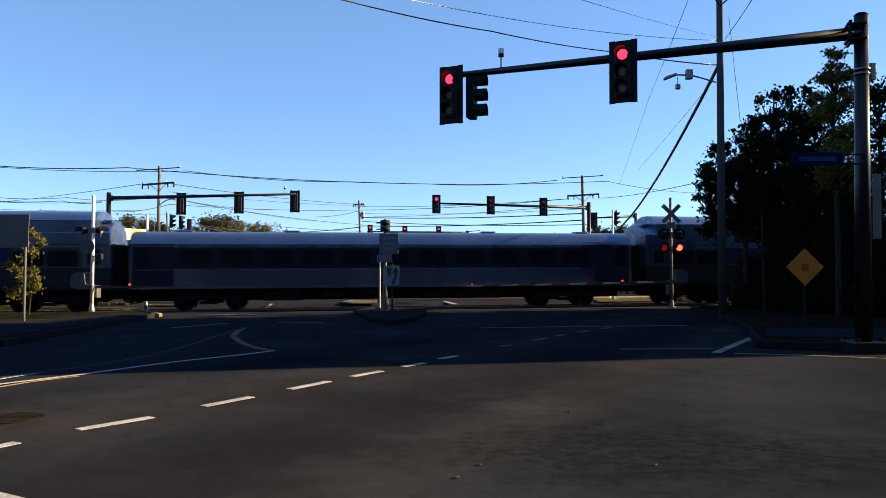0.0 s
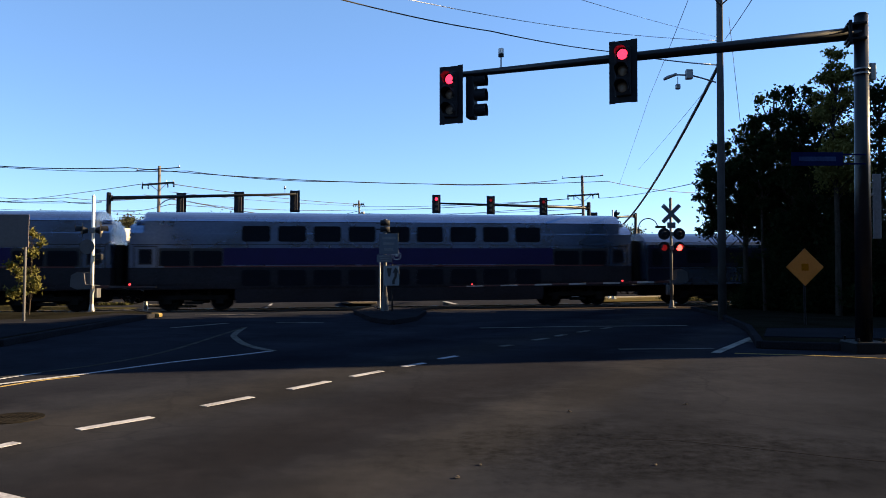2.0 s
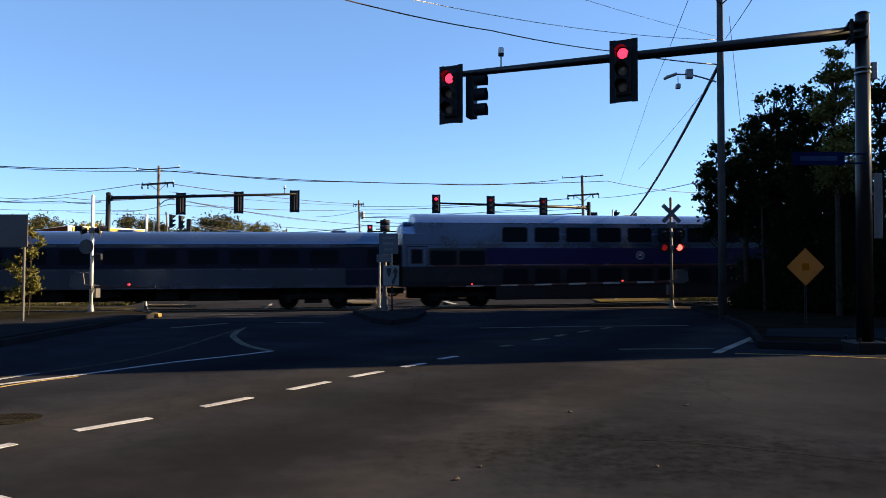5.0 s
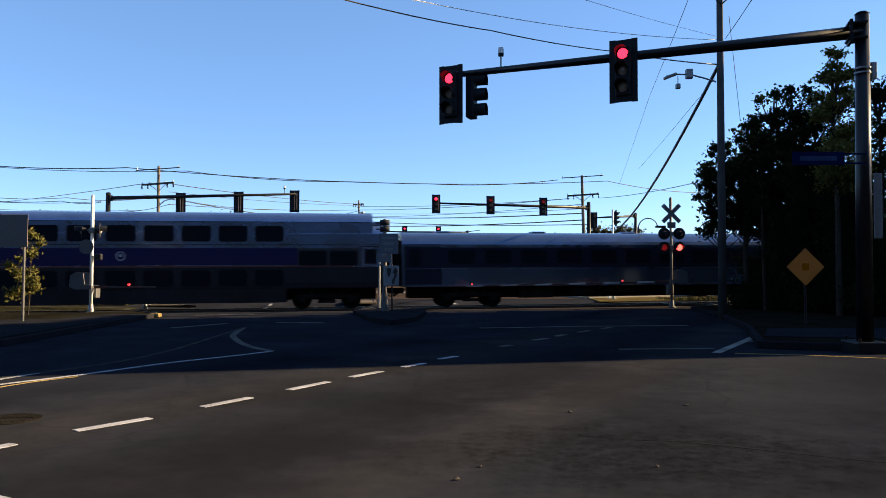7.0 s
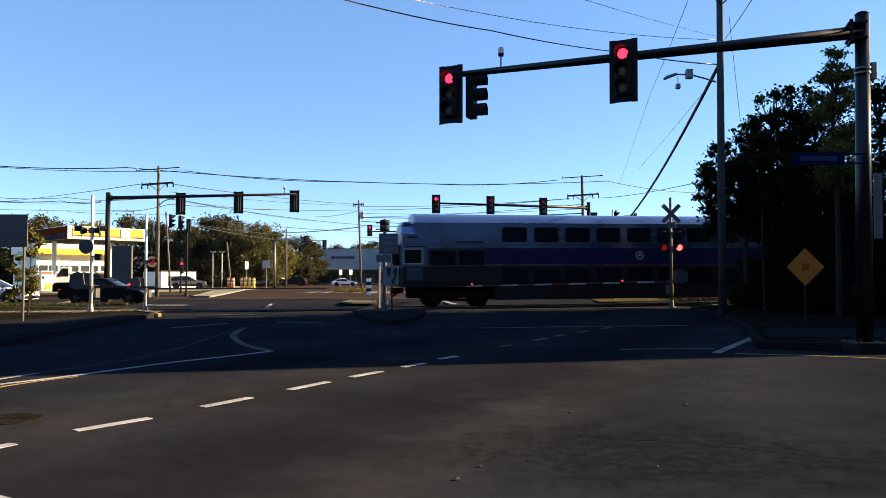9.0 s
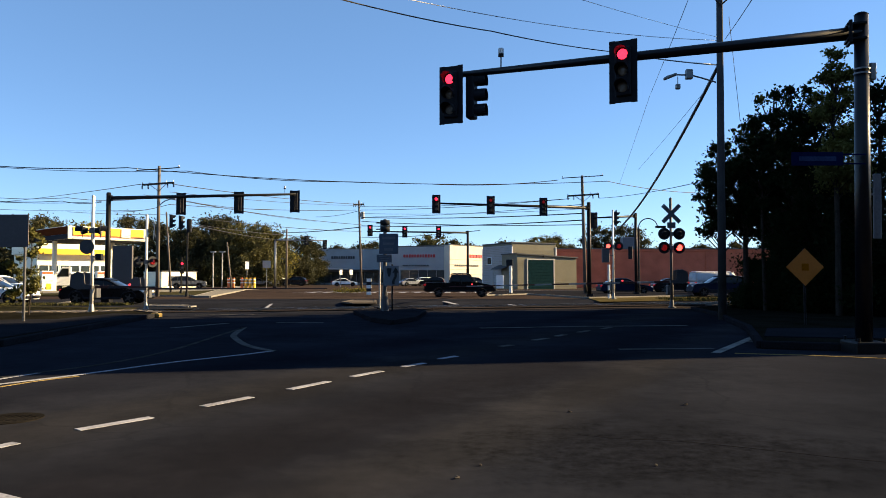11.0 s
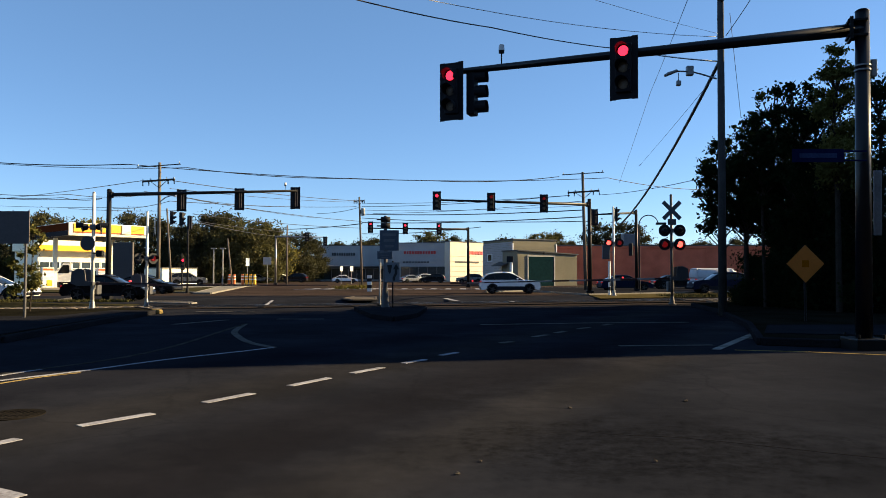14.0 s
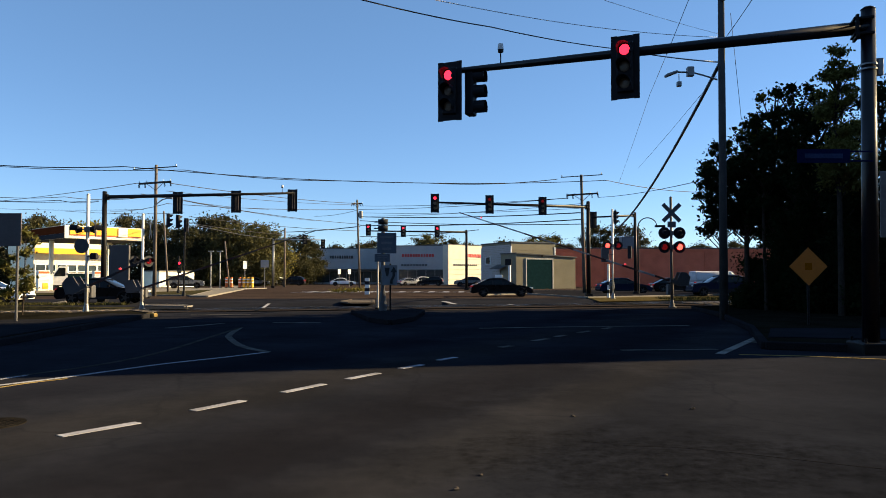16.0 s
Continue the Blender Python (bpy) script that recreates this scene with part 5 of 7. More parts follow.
part("lid", bm, UNDERFRAME, cover, "studded iron lid")

PALE_BLUE = mat("pale_blue_lettering", (0.03, 0.045, 0.11), 0.75)
# ---- signals on mast arms ----
near_mast = mast_arm("dark steel traffic signal mast with two red lights", (8.225, 14.2), (0.38, 16.97), 6.33, 6.21, 6.68, 0.185,
                     [(0.543, -26, -0.36), (1.012, -26, -0.51)], (0, 1), "signal masts", sensor=0.878, steel=MAST_STEEL, slim=0.76)
back_signal_head(near_mast, pose(-7.55, 2.68+0.12, 5.71, 0, 0, -19))
name_sign = part("street_name_sign", bm_new(), SIGN_BLUE, near_mast, "blue street name sign, lettering unreadable")
bm = bm_new()
box(bm, (-1.0, -0.22, 3.81), (1.0, 0.012, 0.26), 0.004)
for z in (0.09, -0.09):
    box(bm, (-0.4, -0.2, 3.81 + z), (0.7, 0.02, 0.03), 0.004)
bm.to_mesh(name_sign.data)
bm.free()
bm = bm_new()
box(bm, (-1.0, -0.232, 3.81), (0.72, 0.006, 0.09), 0.002)
part("lettering_bar", bm, PALE_BLUE, name_sign, "plain pale bar")
near_mast.matrix_basis = pose(*near_mast.location[:2], -0.05, 1.4, 0, 0)
bm = bm_new()
for z in (5.59, 5.50):
    rod(bm, (0, 0, z), (0, 0, z + 0.03), 0.152, 0.152, 16)
box(bm, (0.21, 0, 5.56), (0.12, 0.1, 0.34), 0.02)
part("pole_clamp", bm, GALV, near_mast, "steel band with a small box")
bm = bm_new()
box(bm, (0.34, 0.1, 2.92), (0.16, 0.03, 1.28), 0.01)
box(bm, (0.2, 0.05, 3.15), (0.2, 0.03, 0.04), 0.005)
part("side_sign", bm, SIGN_GREY, near_mast, "narrow grey sign seen edge-on")

mast_arm("dark steel signal mast seen from the back", (-20.40, 44), (-8.97, 44.0), 6.35, 6.59, 6.66, 0.15,
         [(0.38, 180, -0.42), (0.69, 180, -0.42), (0.99, 180, -0.42)], (), "signal masts", sensor=0.94)
mast_arm("dark steel signal mast with a red light", (11.00, 54.4), (-0.65, 52.0), 6.77, 6.87, 7.16, 0.15,
         [(0.305, 0, -0.05), (0.645, 0, -0.05), (0.985, 0, -0.08)], (2,), "signal masts")
mast_arm("dark steel signal mast with red lights", (2.92, 85), (-8.91, 85.0), 6.83, 6.97, 7.03, 0.15,
         [(0.29, 0, 0), (0.625, 0, 0), (0.97, 0, 0.1)], (0, 1, 2), "signal masts")
mast_arm("grey signal mast far down the road", (-24.34, 105), (-16.76, 105.0), 7.03, 6.95, 7.11, 0.15,
         [(0.6, 0, 0), (0.95, 0, -0.6)], (), "signal masts", steel=GALV)
side_mast = mast_arm("dark signal mast beside the brick building", (16.55, 62), (12.41, 60.0), 6.79, 6.47, 7.03, 0.13,
         [(0.52, 90, -0.1), (0.95, 180, -0.2)], (), "signal masts")

signal_head(side_mast, pose(-0.53, -0.2, 3.63, 0, 0, 150), lit=False, plate=False)


def post_signal(label, x, y, z_top, heads):
    t = thing("signal_post", pose(x, y, 0), label, "traffic signal", "signal posts")
    bm = bm_new()
    rod(bm, (0, 0, 0), (0, 0, z_top), 0.075, 0.07, 12)
    rod(bm, (0, 0, 0), (0, 0, 0.4), 0.17, 0.1, 12)
    part("pole", bm, DARK_STEEL, t)
    for dx, z, turn, lit in heads:
        signal_head(t, pose(dx, -0.12, z, 0, 0, turn), lit=lit, plate=False)
    return t


post_signal("dark post with two signal heads", -20.51, 58.0, 6.03, [(-1.25, 6.03, 110, False), (-0.5, 5.94, 150, False), (0.16, 5.67, 180, False)])
post_signal("dark post with a small red signal", -23.85, 66.0, 3.41, [(0.1, 2.43, 20, True)])

BOARD_BLUE = mat("blue_grey_board", (0.068, 0.080, 0.105), 0.6, vary=0.12, scale=1.2, fine=12)
# white sheet, greyed to hold the shade on the median sign
SHADED_SIGN = mat("shaded_white_sign_sheet", (0.16, 0.168, 0.185), 0.55, vary=0.15, scale=2, fine=20)
# median: warning light pair, sign boards and white post
mx, my = -2.37, 29.57
med = thing("median_signal_post", pose(mx, my, 0.14), "grey post with stacked lamps and sign boards on the median", "sign post")
bm = bm_new()
rod(bm, (0, 0, 0), (0, 0, 3.73), 0.09, 0.07, 14)
rod(bm, (0, 0, 0), (0, 0, 0.75), 0.17, 0.11, 14)
part("post", bm, DULL_MAST, med, "dull metal post")
for z in (3.58, 3.32):
    bm = bm_new()
    rod(bm, (-0.19, 0, z), (0.19, 0, z), 0.115, 0.115, 14)
    box(bm, (-0.26, 0, z), (0.2, 0.05, 0.05), 0.01)
    part("lamp_housing", bm, BLACK_HOUSING, med, "black drum-shaped lamp", True)
for cx, z, sx, sz in ((0.16, 2.72, 0.78, 0.84), (-0.02, 2.12, 0.62, 0.32)):
    bm = bm_new()
    box(bm, (cx, -0.1, z), (sx, 0.012, sz), 0.004)
    sg = part("sign_board", bm, BOARD_BLUE, med, "blue-grey sign board")
    for k in range(3):
        bm = bm_new()
        box(bm, (cx, -0.109, z + sz * (0.28 - 0.28 * k)), (sx * (0.7 - 0.12 * k), 0.006, sz * 0.12), 0.002)
        part("lettering_bar", bm, SIGN_GREY, sg)
px_, py_ = -2.04, 29.11
kr = thing("traffic_sign", pose(px_, py_, 0.14), "white traffic sign with a black curved arrow", "traffic sign")
bm = bm_new()
rod(bm, (0, 0, 0), (0, 0, 1.88), 0.035, 0.035, 10)
part("post", bm, DARK_STEEL, kr, "thin dark post")
bm = bm_new()
box(bm, (-0.02, -0.05, 1.42), (0.6, 0.01, 0.8), 0.004)
pl = part("plate", bm, SHADED_SIGN, kr, "white plate greyed for the shade")
bm = bm_new()
zc = 1.42
prism_y(bm, [(-0.22, zc + 0.3), (-0.02, zc + 0.3), (-0.07, zc), (-0.12, zc - 0.06), (-0.17, zc)], -0.064, -0.058)
prism_y(bm, [(0.0, zc - 0.34), (0.1, zc - 0.34), (0.1, zc - 0.22), (0.19, zc - 0.05), (0.19, zc + 0.12), (0.27, zc + 0.12), (0.14, zc + 0.34), (0.01, zc + 0.12), (0.09, zc + 0.12), (0.09, zc - 0.03), (0.0, zc - 0.2)], -0.064, -0.058)
part("arrow", bm, SIGN_BLACK, pl, "black arrow past an island")
wx, wy = -2.71, 31.04
wp = thing("marker_post", pose(wx, wy, 0.14), "slim white marker post on the median", "post")
bm = bm_new()
rod(bm, (0, 0, 0), (0, 0, 2.01), 0.036, 0.036, 12)
# tube white is toned down for the shade on the median
part("tube", bm, GREYED_WHITE, wp, "white plastic tube greyed for the shade")
bm = bm_new()
rod(bm, (0, 0, 0), (0, 0, 0.05), 0.12, 0.12, 12)
part("foot", bm, RUBBER, wp)

# diamond warning sign under the trees
dm = thing("warning_sign", pose(10.28, 20.6, 0.14), "amber diamond warning sign on a thin post in deep shade", "traffic sign")
bm = bm_new()
rod(bm, (0, 0, 0), (0, 0, 2.16), 0.035, 0.035, 10)
part("post", bm, DARK_STEEL, dm)
bm = bm_new()
box(bm, (0, -0.05, 1.63), (0.76, 0.01, 0.76), 0.004, Matrix.Rotation(radians(45), 4, "Y"))
pl = part("plate", bm, SIGN_AMBER, dm, "amber square plate on its corner")
bm = bm_new()
box(bm, (0, -0.058, 1.63), (0.2, 0.006, 0.2), 0.05)
part("symbol", bm, DARK_AMBER, pl, "worn dark symbol, unreadable")

BOARD = mat("grey_brown_board", (0.105, 0.088, 0.085), 0.6, vary=0.15, scale=0.8, fine=12)
# big board beside the footway on the near left
bx_, by_ = -12.80, 22.19
bd = thing("sign_board", pose(bx_ - 0.55, by_, 0.13), "grey-brown sign board on two posts, seen from behind", "traffic sign")
for sx in (-0.62, 0.53):
    bm = bm_new()
    rod(bm, (sx, 0, 0), (sx, 0, 3.27), 0.04, 0.04, 10)
    part("post", bm, DULL_MAST, bd)
bm = bm_new()
box(bm, (-0.15, -0.06, 2.78), (1.62, 0.02, 1.00), 0.006)
part("board", bm, BOARD, bd, "grey-brown board")

# ---- crossing gates ----
ON, DIM, OFF = (RED_FLASH, "red crossing lamp, lit"), (RED_DIM, "red crossing lamp, dim"), (DULL_LENS, "dark crossing lamp")
gate_1, arm_1 = crossing_gate("silver crossing signal with a short lowered gate arm", -14.33, 29.57, 4.82, 0, [OFF, OFF], 2.6, 180, lamp_z=[3.41], arm_z=1.1, arm_lamps=(0.58,), lamp_turn=((-62, 108),), pale=ARM_SHADE)
bm = bm_new()
box(bm, (0.3, -0.05, 2.33), (0.28, 0.2, 0.26), 0.05)
rod(bm, (0, -0.05, 2.33), (0.2, -0.05, 2.33), 0.02, 0.02, 6)
part("bell", bm, BLACK_HOUSING, gate_1, "small dark warning bell")
bm = bm_new()
rod(bm, (-0.17, -0.14, 2.74), (-0.17, -0.06, 2.74), 0.30, 0.27, 24)
rod(bm, (-0.17, -0.06, 2.74), (0, -0.02, 2.74), 0.10, 0.06, 12)
part("round_shield", bm, DULL_MAST, gate_1, "dull grey round shield on the mast")
gate_2, arm_2 = crossing_gate("crossing signal with crossed boards, red lamps and striped arm", 11.52, 36.51, 5.53, 0, [OFF, OFF, DIM, ON], 11.2, 0, buck_z=4.75, lamp_z=[3.73, 3.03], arm_z=1.32, lamp_turn=(180, 0), paint=DULL_MAST, arm_lamps=(0.219, 0.897))
bm = bm_new()
box(bm, (0, -0.1, 4.16), (0.42, 0.02, 0.30), 0.006)
box(bm, (0, -0.05, 4.16), (0.10, 0.10, 0.14), 0.01)
part("small_plate", bm, SIGN_GREY, gate_2, "small dull plate under the crossed boards")
gate_2.location.z = dip(gate_2.location.x, gate_2.location.y)
gate_3, arm_3 = crossing_gate("silver crossing signal beyond the tracks, seen from behind", -15.90, 38.79, 5.08, 0, [OFF, DIM], 9.7, 180, buck_z=4.26, buck_back=True, lamp_z=[2.58], arm_z=1.15, arm_lamps=(), lamp_turn=((58, 58),), pale=ARM_SHADE)
gate_3.location.z = dip(gate_3.location.x, gate_3.location.y)
gate_4, _ = crossing_gate("silver crossing signal beyond the tracks with red lamps", 11.84, 50.30, 6.19, 0, [ON, DIM], 0, 0, lamp_z=[3.68])
bm = bm_new()
box(bm, (-0.55, -0.1, 3.05), (0.5, 0.3, 1.0), 0.04)
box(bm, (-0.2, -0.06, 3.05), (0.4, 0.05, 0.05), 0.01)
part("relay_box", bm, DULL_MAST, gate_4, "dull grey box on a bracket")
sp = thing("striped_post", pose(11.85, 51.70, 0), "white post with dark bands beside the crossing signal", "post")
bm = bm_new()
rod(bm, (0, 0, 0), (0, 0, 2.43), 0.09, 0.09, 12)
part("tube", bm, WHITE_PAINT, sp)
for z in (0.35, 0.95):
    bm = bm_new()
    rod(bm, (0, 0, z), (0, 0, z + 0.25), 0.095, 0.095, 12)
    part("band", bm, BLACK_HOUSING, sp)
post2 = thing("bollard", pose(6.45, 68.91, 0), "white post at the corner of the shed", "post")
bm = bm_new()
rod(bm, (0, 0, 0), (0, 0, 2.81), 0.14, 0.14, 12)
part("tube", bm, WHITE_PAINT, post2)
bm = bm_new()
box(bm, (-0.12, 0, 2.95), (0.62, 0.3, 0.6), 0.05)
part("lamp_head", bm, BLACK_HOUSING, post2, "dark lamp head")

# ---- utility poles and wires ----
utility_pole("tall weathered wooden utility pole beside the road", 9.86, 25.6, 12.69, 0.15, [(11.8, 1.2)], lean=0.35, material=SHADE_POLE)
utility_pole("wooden utility pole with crossarm beyond the tracks", -22.86, 58.0, 10.51, 0.16, [(10.23, 1.75), (9.04, 1.3)], tilt=-4, lamp=7.22)
utility_pole("wooden utility pole with crossarm beside the brick building", 12.98, 66.0, 10.87, 0.17, [(10.72, 1.9), (9.05, 1.45)], lean=-1.2, tilt=-2.5)
utility_pole("leaning utility pole with a transformer far off", -10.68, 95.0, 11.72, 0.16, [(11.20, 0.7)], lean=-2.0, gear=9.26)
utility_pole("slender leaning pole by the far road", -26.28, 70.0, 7.92, 0.11, [], lean=-4)
utility_pole("wooden pole beside the far trees", -24.22, 112.0, 9.16, 0.17, [])
utility_pole("wooden pole beside the far trees", -30.36, 104.0, 6.73, 0.14, [], lean=-6)
for nm, px in (("a", -31.77), ("b", -30.50)):
    lp = thing("street_lamp", pose(px, 100, 0), "slim lot lamp with a flat head", "street lamp", "lot lamps")
    bm = bm_new()
    rod(bm, (0, 0, 0), (0, 0, 5.12), 0.1, 0.08, 10)
    part("pole", bm, GALV, lp)
    bm = bm_new()
    box(bm, (0, 0, 5.12), (0.75, 0.4, 0.16), 0.04)
    part("head", bm, GALV, lp)

cl = thing("street_lamp", pose(17.34, 64.0, 0), "curved lamp arm with a small hanging head beside the mast", "street lamp")
bm = bm_new()
zt = 5.91
rod(bm, (0, 0, 0), (0, 0, zt), 0.09, 0.07, 10)
part("pole", bm, DARK_STEEL, cl)
bm = bm_new()
arc = [(0.85 - 0.85 * math.cos(a), zt + 0.85 * math.sin(a)) for a in np.linspace(0, 2.6, 10)]
for (xa, za), (xb, zb) in zip(arc, arc[1:]):
    rod(bm, (xa, 0, za), (xb, 0, zb), 0.045, 0.045, 8)
part("arm", bm, DARK_STEEL, cl)
bm = bm_new()
box(bm, (1.95, 0, zt + 0.1), (0.9, 0.3, 0.2), 0.05)
rod(bm, (arc[-1][0], 0, arc[-1][1]), (1.7, 0, zt + 0.15), 0.04, 0.04, 8)
part("head", bm, DARK_STEEL, cl)
# street lamp arm and fittings on the near pole
lampm = thing("street_lamp", pose(9.68, 25.4, 0), "grey street lamp arm with a hanging box on the pole", "street lamp")
bm = bm_new()
z0 = 8.40
pts = [(0, z0), (-0.45, z0 + 0.14), (-0.9, z0 + 0.26), (-1.5, z0 + 0.27), (-1.75, z0 + 0.2)]
for (xa, za), (xb, zb) in zip(pts, pts[1:]):
    rod(bm, (xa, 0, za), (xb, 0, zb), 0.03, 0.03, 8)
part("arm", bm, GALV, lampm)
bm = bm_new()
box(bm, (-1.62, 0, z0 + 0.2), (0.5, 0.16, 0.1), 0.04, Matrix.Rotation(radians(-22), 4, "Y"))
part("lamp_head", bm, GALV, lampm)
bm = bm_new()
box(bm, (-0.95, 0, z0 + 0.28), (0.24, 0.2, 0.34), 0.03)
part("control_box", bm, GALV, lampm)
bm = bm_new()
rod(bm, (-1.35, 0, z0 + 0.2), (-1.35, 0, z0 - 0.08), 0.015, 0.015, 6)
box(bm, (-1.35, 0, z0 - 0.16), (0.16, 0.16, 0.18), 0.03)
part("hanging_box", bm, GALV, lampm)

wire("service_cable", [(9.85, 25.60, 9.03), (14.65, 60.00, 5.63)], 0.065, CABLE, "thick black cable bundle sloping from the wooden pole", 0.68)
for p, rr, mt in (
    ([(-12.4, 3.0, 5.2), (-2.13, 15.00, 7.31), (1.29, 19.00, 8.02), (5.27, 22.50, 8.58), (9.75, 25.50, 9.04)], 0.016, CABLE),
    ([(-13.5, 2.25, 4.65), (-0.75, 16.00, 7.70), (4.36, 21.50, 8.92), (9.76, 25.50, 9.94)], 0.012, CABLE_GREY),
    ([(5.29, 22.60, 8.61), (9.79, 25.60, 9.09)], 0.022, CABLE_GREY),
    ([(1.01, 11.00, 6.10), (9.73, 25.40, 10.03)], 0.007, CABLE_GREY),
    ([(5.86, 16.00, 8.60), (9.81, 34.00, 10.10), (14.15, 58.00, 8.86)], 0.009, CABLE),
    ([(10.26, 25.60, 10.83), (12.84, 31.00, 8.23)], 0.01, CABLE),
    ([(6.86, 14.00, 8.16), (10.11, 25.60, 10.01)], 0.012, CABLE),
    ([(9.72, 25.60, 8.58), (14.95, 55.00, 9.78)], 0.009, CABLE),
):
    wire("overhead_wire", p, rr, mt, "thin overhead wire near the wooden pole", 0.05)
for p, rr in (
    ([(-40.73, 60.00, 11.11), (-25.42, 58.00, 10.37)], 0.04), ([(-46.34, 70.00, 9.57), (-39.05, 75.00, 9.85), (-33.50, 80.00, 10.29)], 0.03), ([(-59.56, 90.00, 11.39), (-47.56, 90.00, 11.11), (-42.62, 90.00, 10.97)], 0.04), ([(-66.15, 100.00, 11.24), (-41.06, 100.00, 10.92)], 0.025), ([(-52.03, 100.00, 10.69), (-39.13, 110.00, 11.35)], 0.03), ([(-24.06, 58.00, 8.18), (-23.82, 100.00, 10.92)], 0.025), ([(-22.47, 58.00, 8.04), (-21.05, 120.00, 10.93)], 0.025), ([(-25.42, 58.00, 10.37), (-1.17, 62.00, 9.57), (10.57, 66.00, 10.46)], 0.032), ([(-20.68, 58.00, 10.10), (-7.98, 62.00, 9.76), (15.07, 66.00, 10.35)], 0.03),
    ([(15.07, 66.00, 10.35), (26.76, 74.00, 10.21)], 0.03), ([(-39.78, 60.00, 10.92), (-20.68, 58.00, 10.10)], 0.025),
    ([(-24.31, 58.00, 9.04), (-79.39, 120.00, 13.76)], 0.03), ([(-21.80, 58.00, 9.04), (-10.72, 95.00, 11.20)], 0.03), ([(-52.94, 80.00, 10.16), (-37.88, 80.00, 9.97)], 0.03), ([(-36.61, 80.00, 8.84), (-26.56, 70.00, 8.63), (-11.46, 95.00, 10.45)], 0.03),
    ([(-10.72, 95.00, 10.90), (11.59, 66.00, 8.74)], 0.025), ([(-19.30, 110.00, 10.83), (-10.72, 95.00, 10.45)], 0.03), ([(-22.02, 58.00, 8.41), (-10.72, 95.00, 11.05)], 0.02), ([(-10.71, 95.00, 8.96), (13.23, 66.00, 6.36)], 0.04), ([(-26.66, 75.00, 7.20), (-19.28, 110.00, 7.73)], 0.03), ([(-10.72, 95.00, 10.00), (12.98, 66.00, 7.81)], 0.02),
    ([(-10.72, 95.00, 10.45), (11.59, 66.00, 8.74)], 0.03), ([(-10.72, 95.00, 9.48), (12.72, 66.00, 7.39)], 0.05), ([(-10.71, 95.00, 8.36), (12.72, 66.00, 6.77)], 0.05), ([(-33.31, 140.00, 10.32), (-10.71, 95.00, 8.21)], 0.06),
    ([(-26.08, 75.00, 7.79), (-10.71, 95.00, 7.62)], 0.03), ([(-27.18, 80.00, 7.27), (-31.10, 140.00, 8.89)], 0.04), ([(-24.09, 70.00, 8.74), (-10.71, 95.00, 8.51)], 0.03), ([(14.28, 66.00, 8.79), (13.29, 31.00, 6.15)], 0.02), ([(-9.23, 95.00, 9.55), (12.73, 66.00, 8.22)], 0.025), ([(-10.70, 95.00, 6.87), (4.39, 85.00, 7.10)], 0.04),
):
    wire("overhead_wire", p, rr, CABLE, "thin black overhead wire across the junction", 0.25)

# ---- buildings ----
def frame_of(c, along):
    """The pose of a front: its start c, its run along the given direction (x, y)."""
    return pose(c[0], c[1], 0, 0, 0, math.degrees(math.atan2(along[1], along[0])))


YELLOW_BAND = mat("yellow_fascia", (0.76, 0.40, 0.006), 0.45, vary=0.08, scale=0.6, fine=10)
# side fascia colours: the front's yellow and white darkened for the shaded side
SIDE_GREY = mat("shaded_grey_fascia", (0.04, 0.042, 0.048), 0.8, spec=0.0, vary=0.12, scale=0.6, fine=10)
SHADED_YELLOW = mat("shaded_yellow_fascia", (0.10, 0.027, 0.010), 0.8, spec=0.0, vary=0.12, scale=0.6, fine=10)
DARK_FASCIA = mat("dark_grey_fascia", (0.085, 0.083, 0.085), 0.8, spec=0.0, vary=0.12, scale=0.6, fine=10)
RED_BAND = mat("red_fascia", (0.55, 0.09, 0.01), 0.45, vary=0.1, scale=0.6, fine=10)
# white render, greyed to carry the shade on the store fronts
GREY_WALL = mat("shade_greyed_white_render", (0.36, 0.35, 0.345), 0.75, vary=0.1, scale=0.4, fine=12, bump=0.05)
CREAM_WALL = mat("cream_siding", (0.20, 0.185, 0.135), 0.75, vary=0.12, scale=0.5, fine=12, bump=0.08)
GREEN_DOOR = mat("dark_green_door", (0.009, 0.024, 0.028), 0.85, vary=0.2)
BRICK_WALL = mat("red_brick", (0.52, 0.15, 0.085), 0.85, vary=0.25, scale=0.5, fine=25, bump=0.2)
CREAM_WHITE = mat("cream_white_cladding", (0.86, 0.79, 0.60), 0.6, vary=0.08, scale=0.5, fine=12)
# white store wall again, tinted with the warm sun on its lit wing
SUN_TINTED_WALL = mat("sun_tinted_white_cladding", (0.62, 0.55, 0.44), 0.75, vary=0.1, scale=0.5, fine=12, spec=0.0)
ROOF = mat("grey_roof_felt", (0.10, 0.10, 0.10), 0.9, vary=0.3, scale=0.4, fine=10)
SHOP_GLASS = glass_mat("shop_glass", (0.03, 0.04, 0.045), 0.1)
ORANGE_PLASTIC = mat("orange_plastic", (0.55, 0.13, 0.02), 0.5, vary=0.1)
SIGN_RED = mat("red_sign_letters", (0.45, 0.03, 0.03), 0.5)
SIGN_DARK = mat("dark_sign_letters", (0.03, 0.035, 0.04), 0.5)

cn = thing("station_canopy", frame_of((-35.9, 69.0), (0.68, 0.733)), "white and yellow canopy over filling station pumps", "canopy")
bm = bm_new()
box(bm, (3.9, 4.6, 5.88), (7.6, 9.0, 1.26), 0.05)
part("roof", bm, CREAM_WHITE, cn, "white canopy body")
bm = bm_new()
box(bm, (4.0, 0.07, 6.04), (6.9, 0.06, 0.78), 0.01)
part("yellow_band", bm, YELLOW_BAND, cn, "yellow fascia band")
bm = bm_new()
box(bm, (4.0, 0.07, 5.6), (6.9, 0.07, 0.09), 0.01)
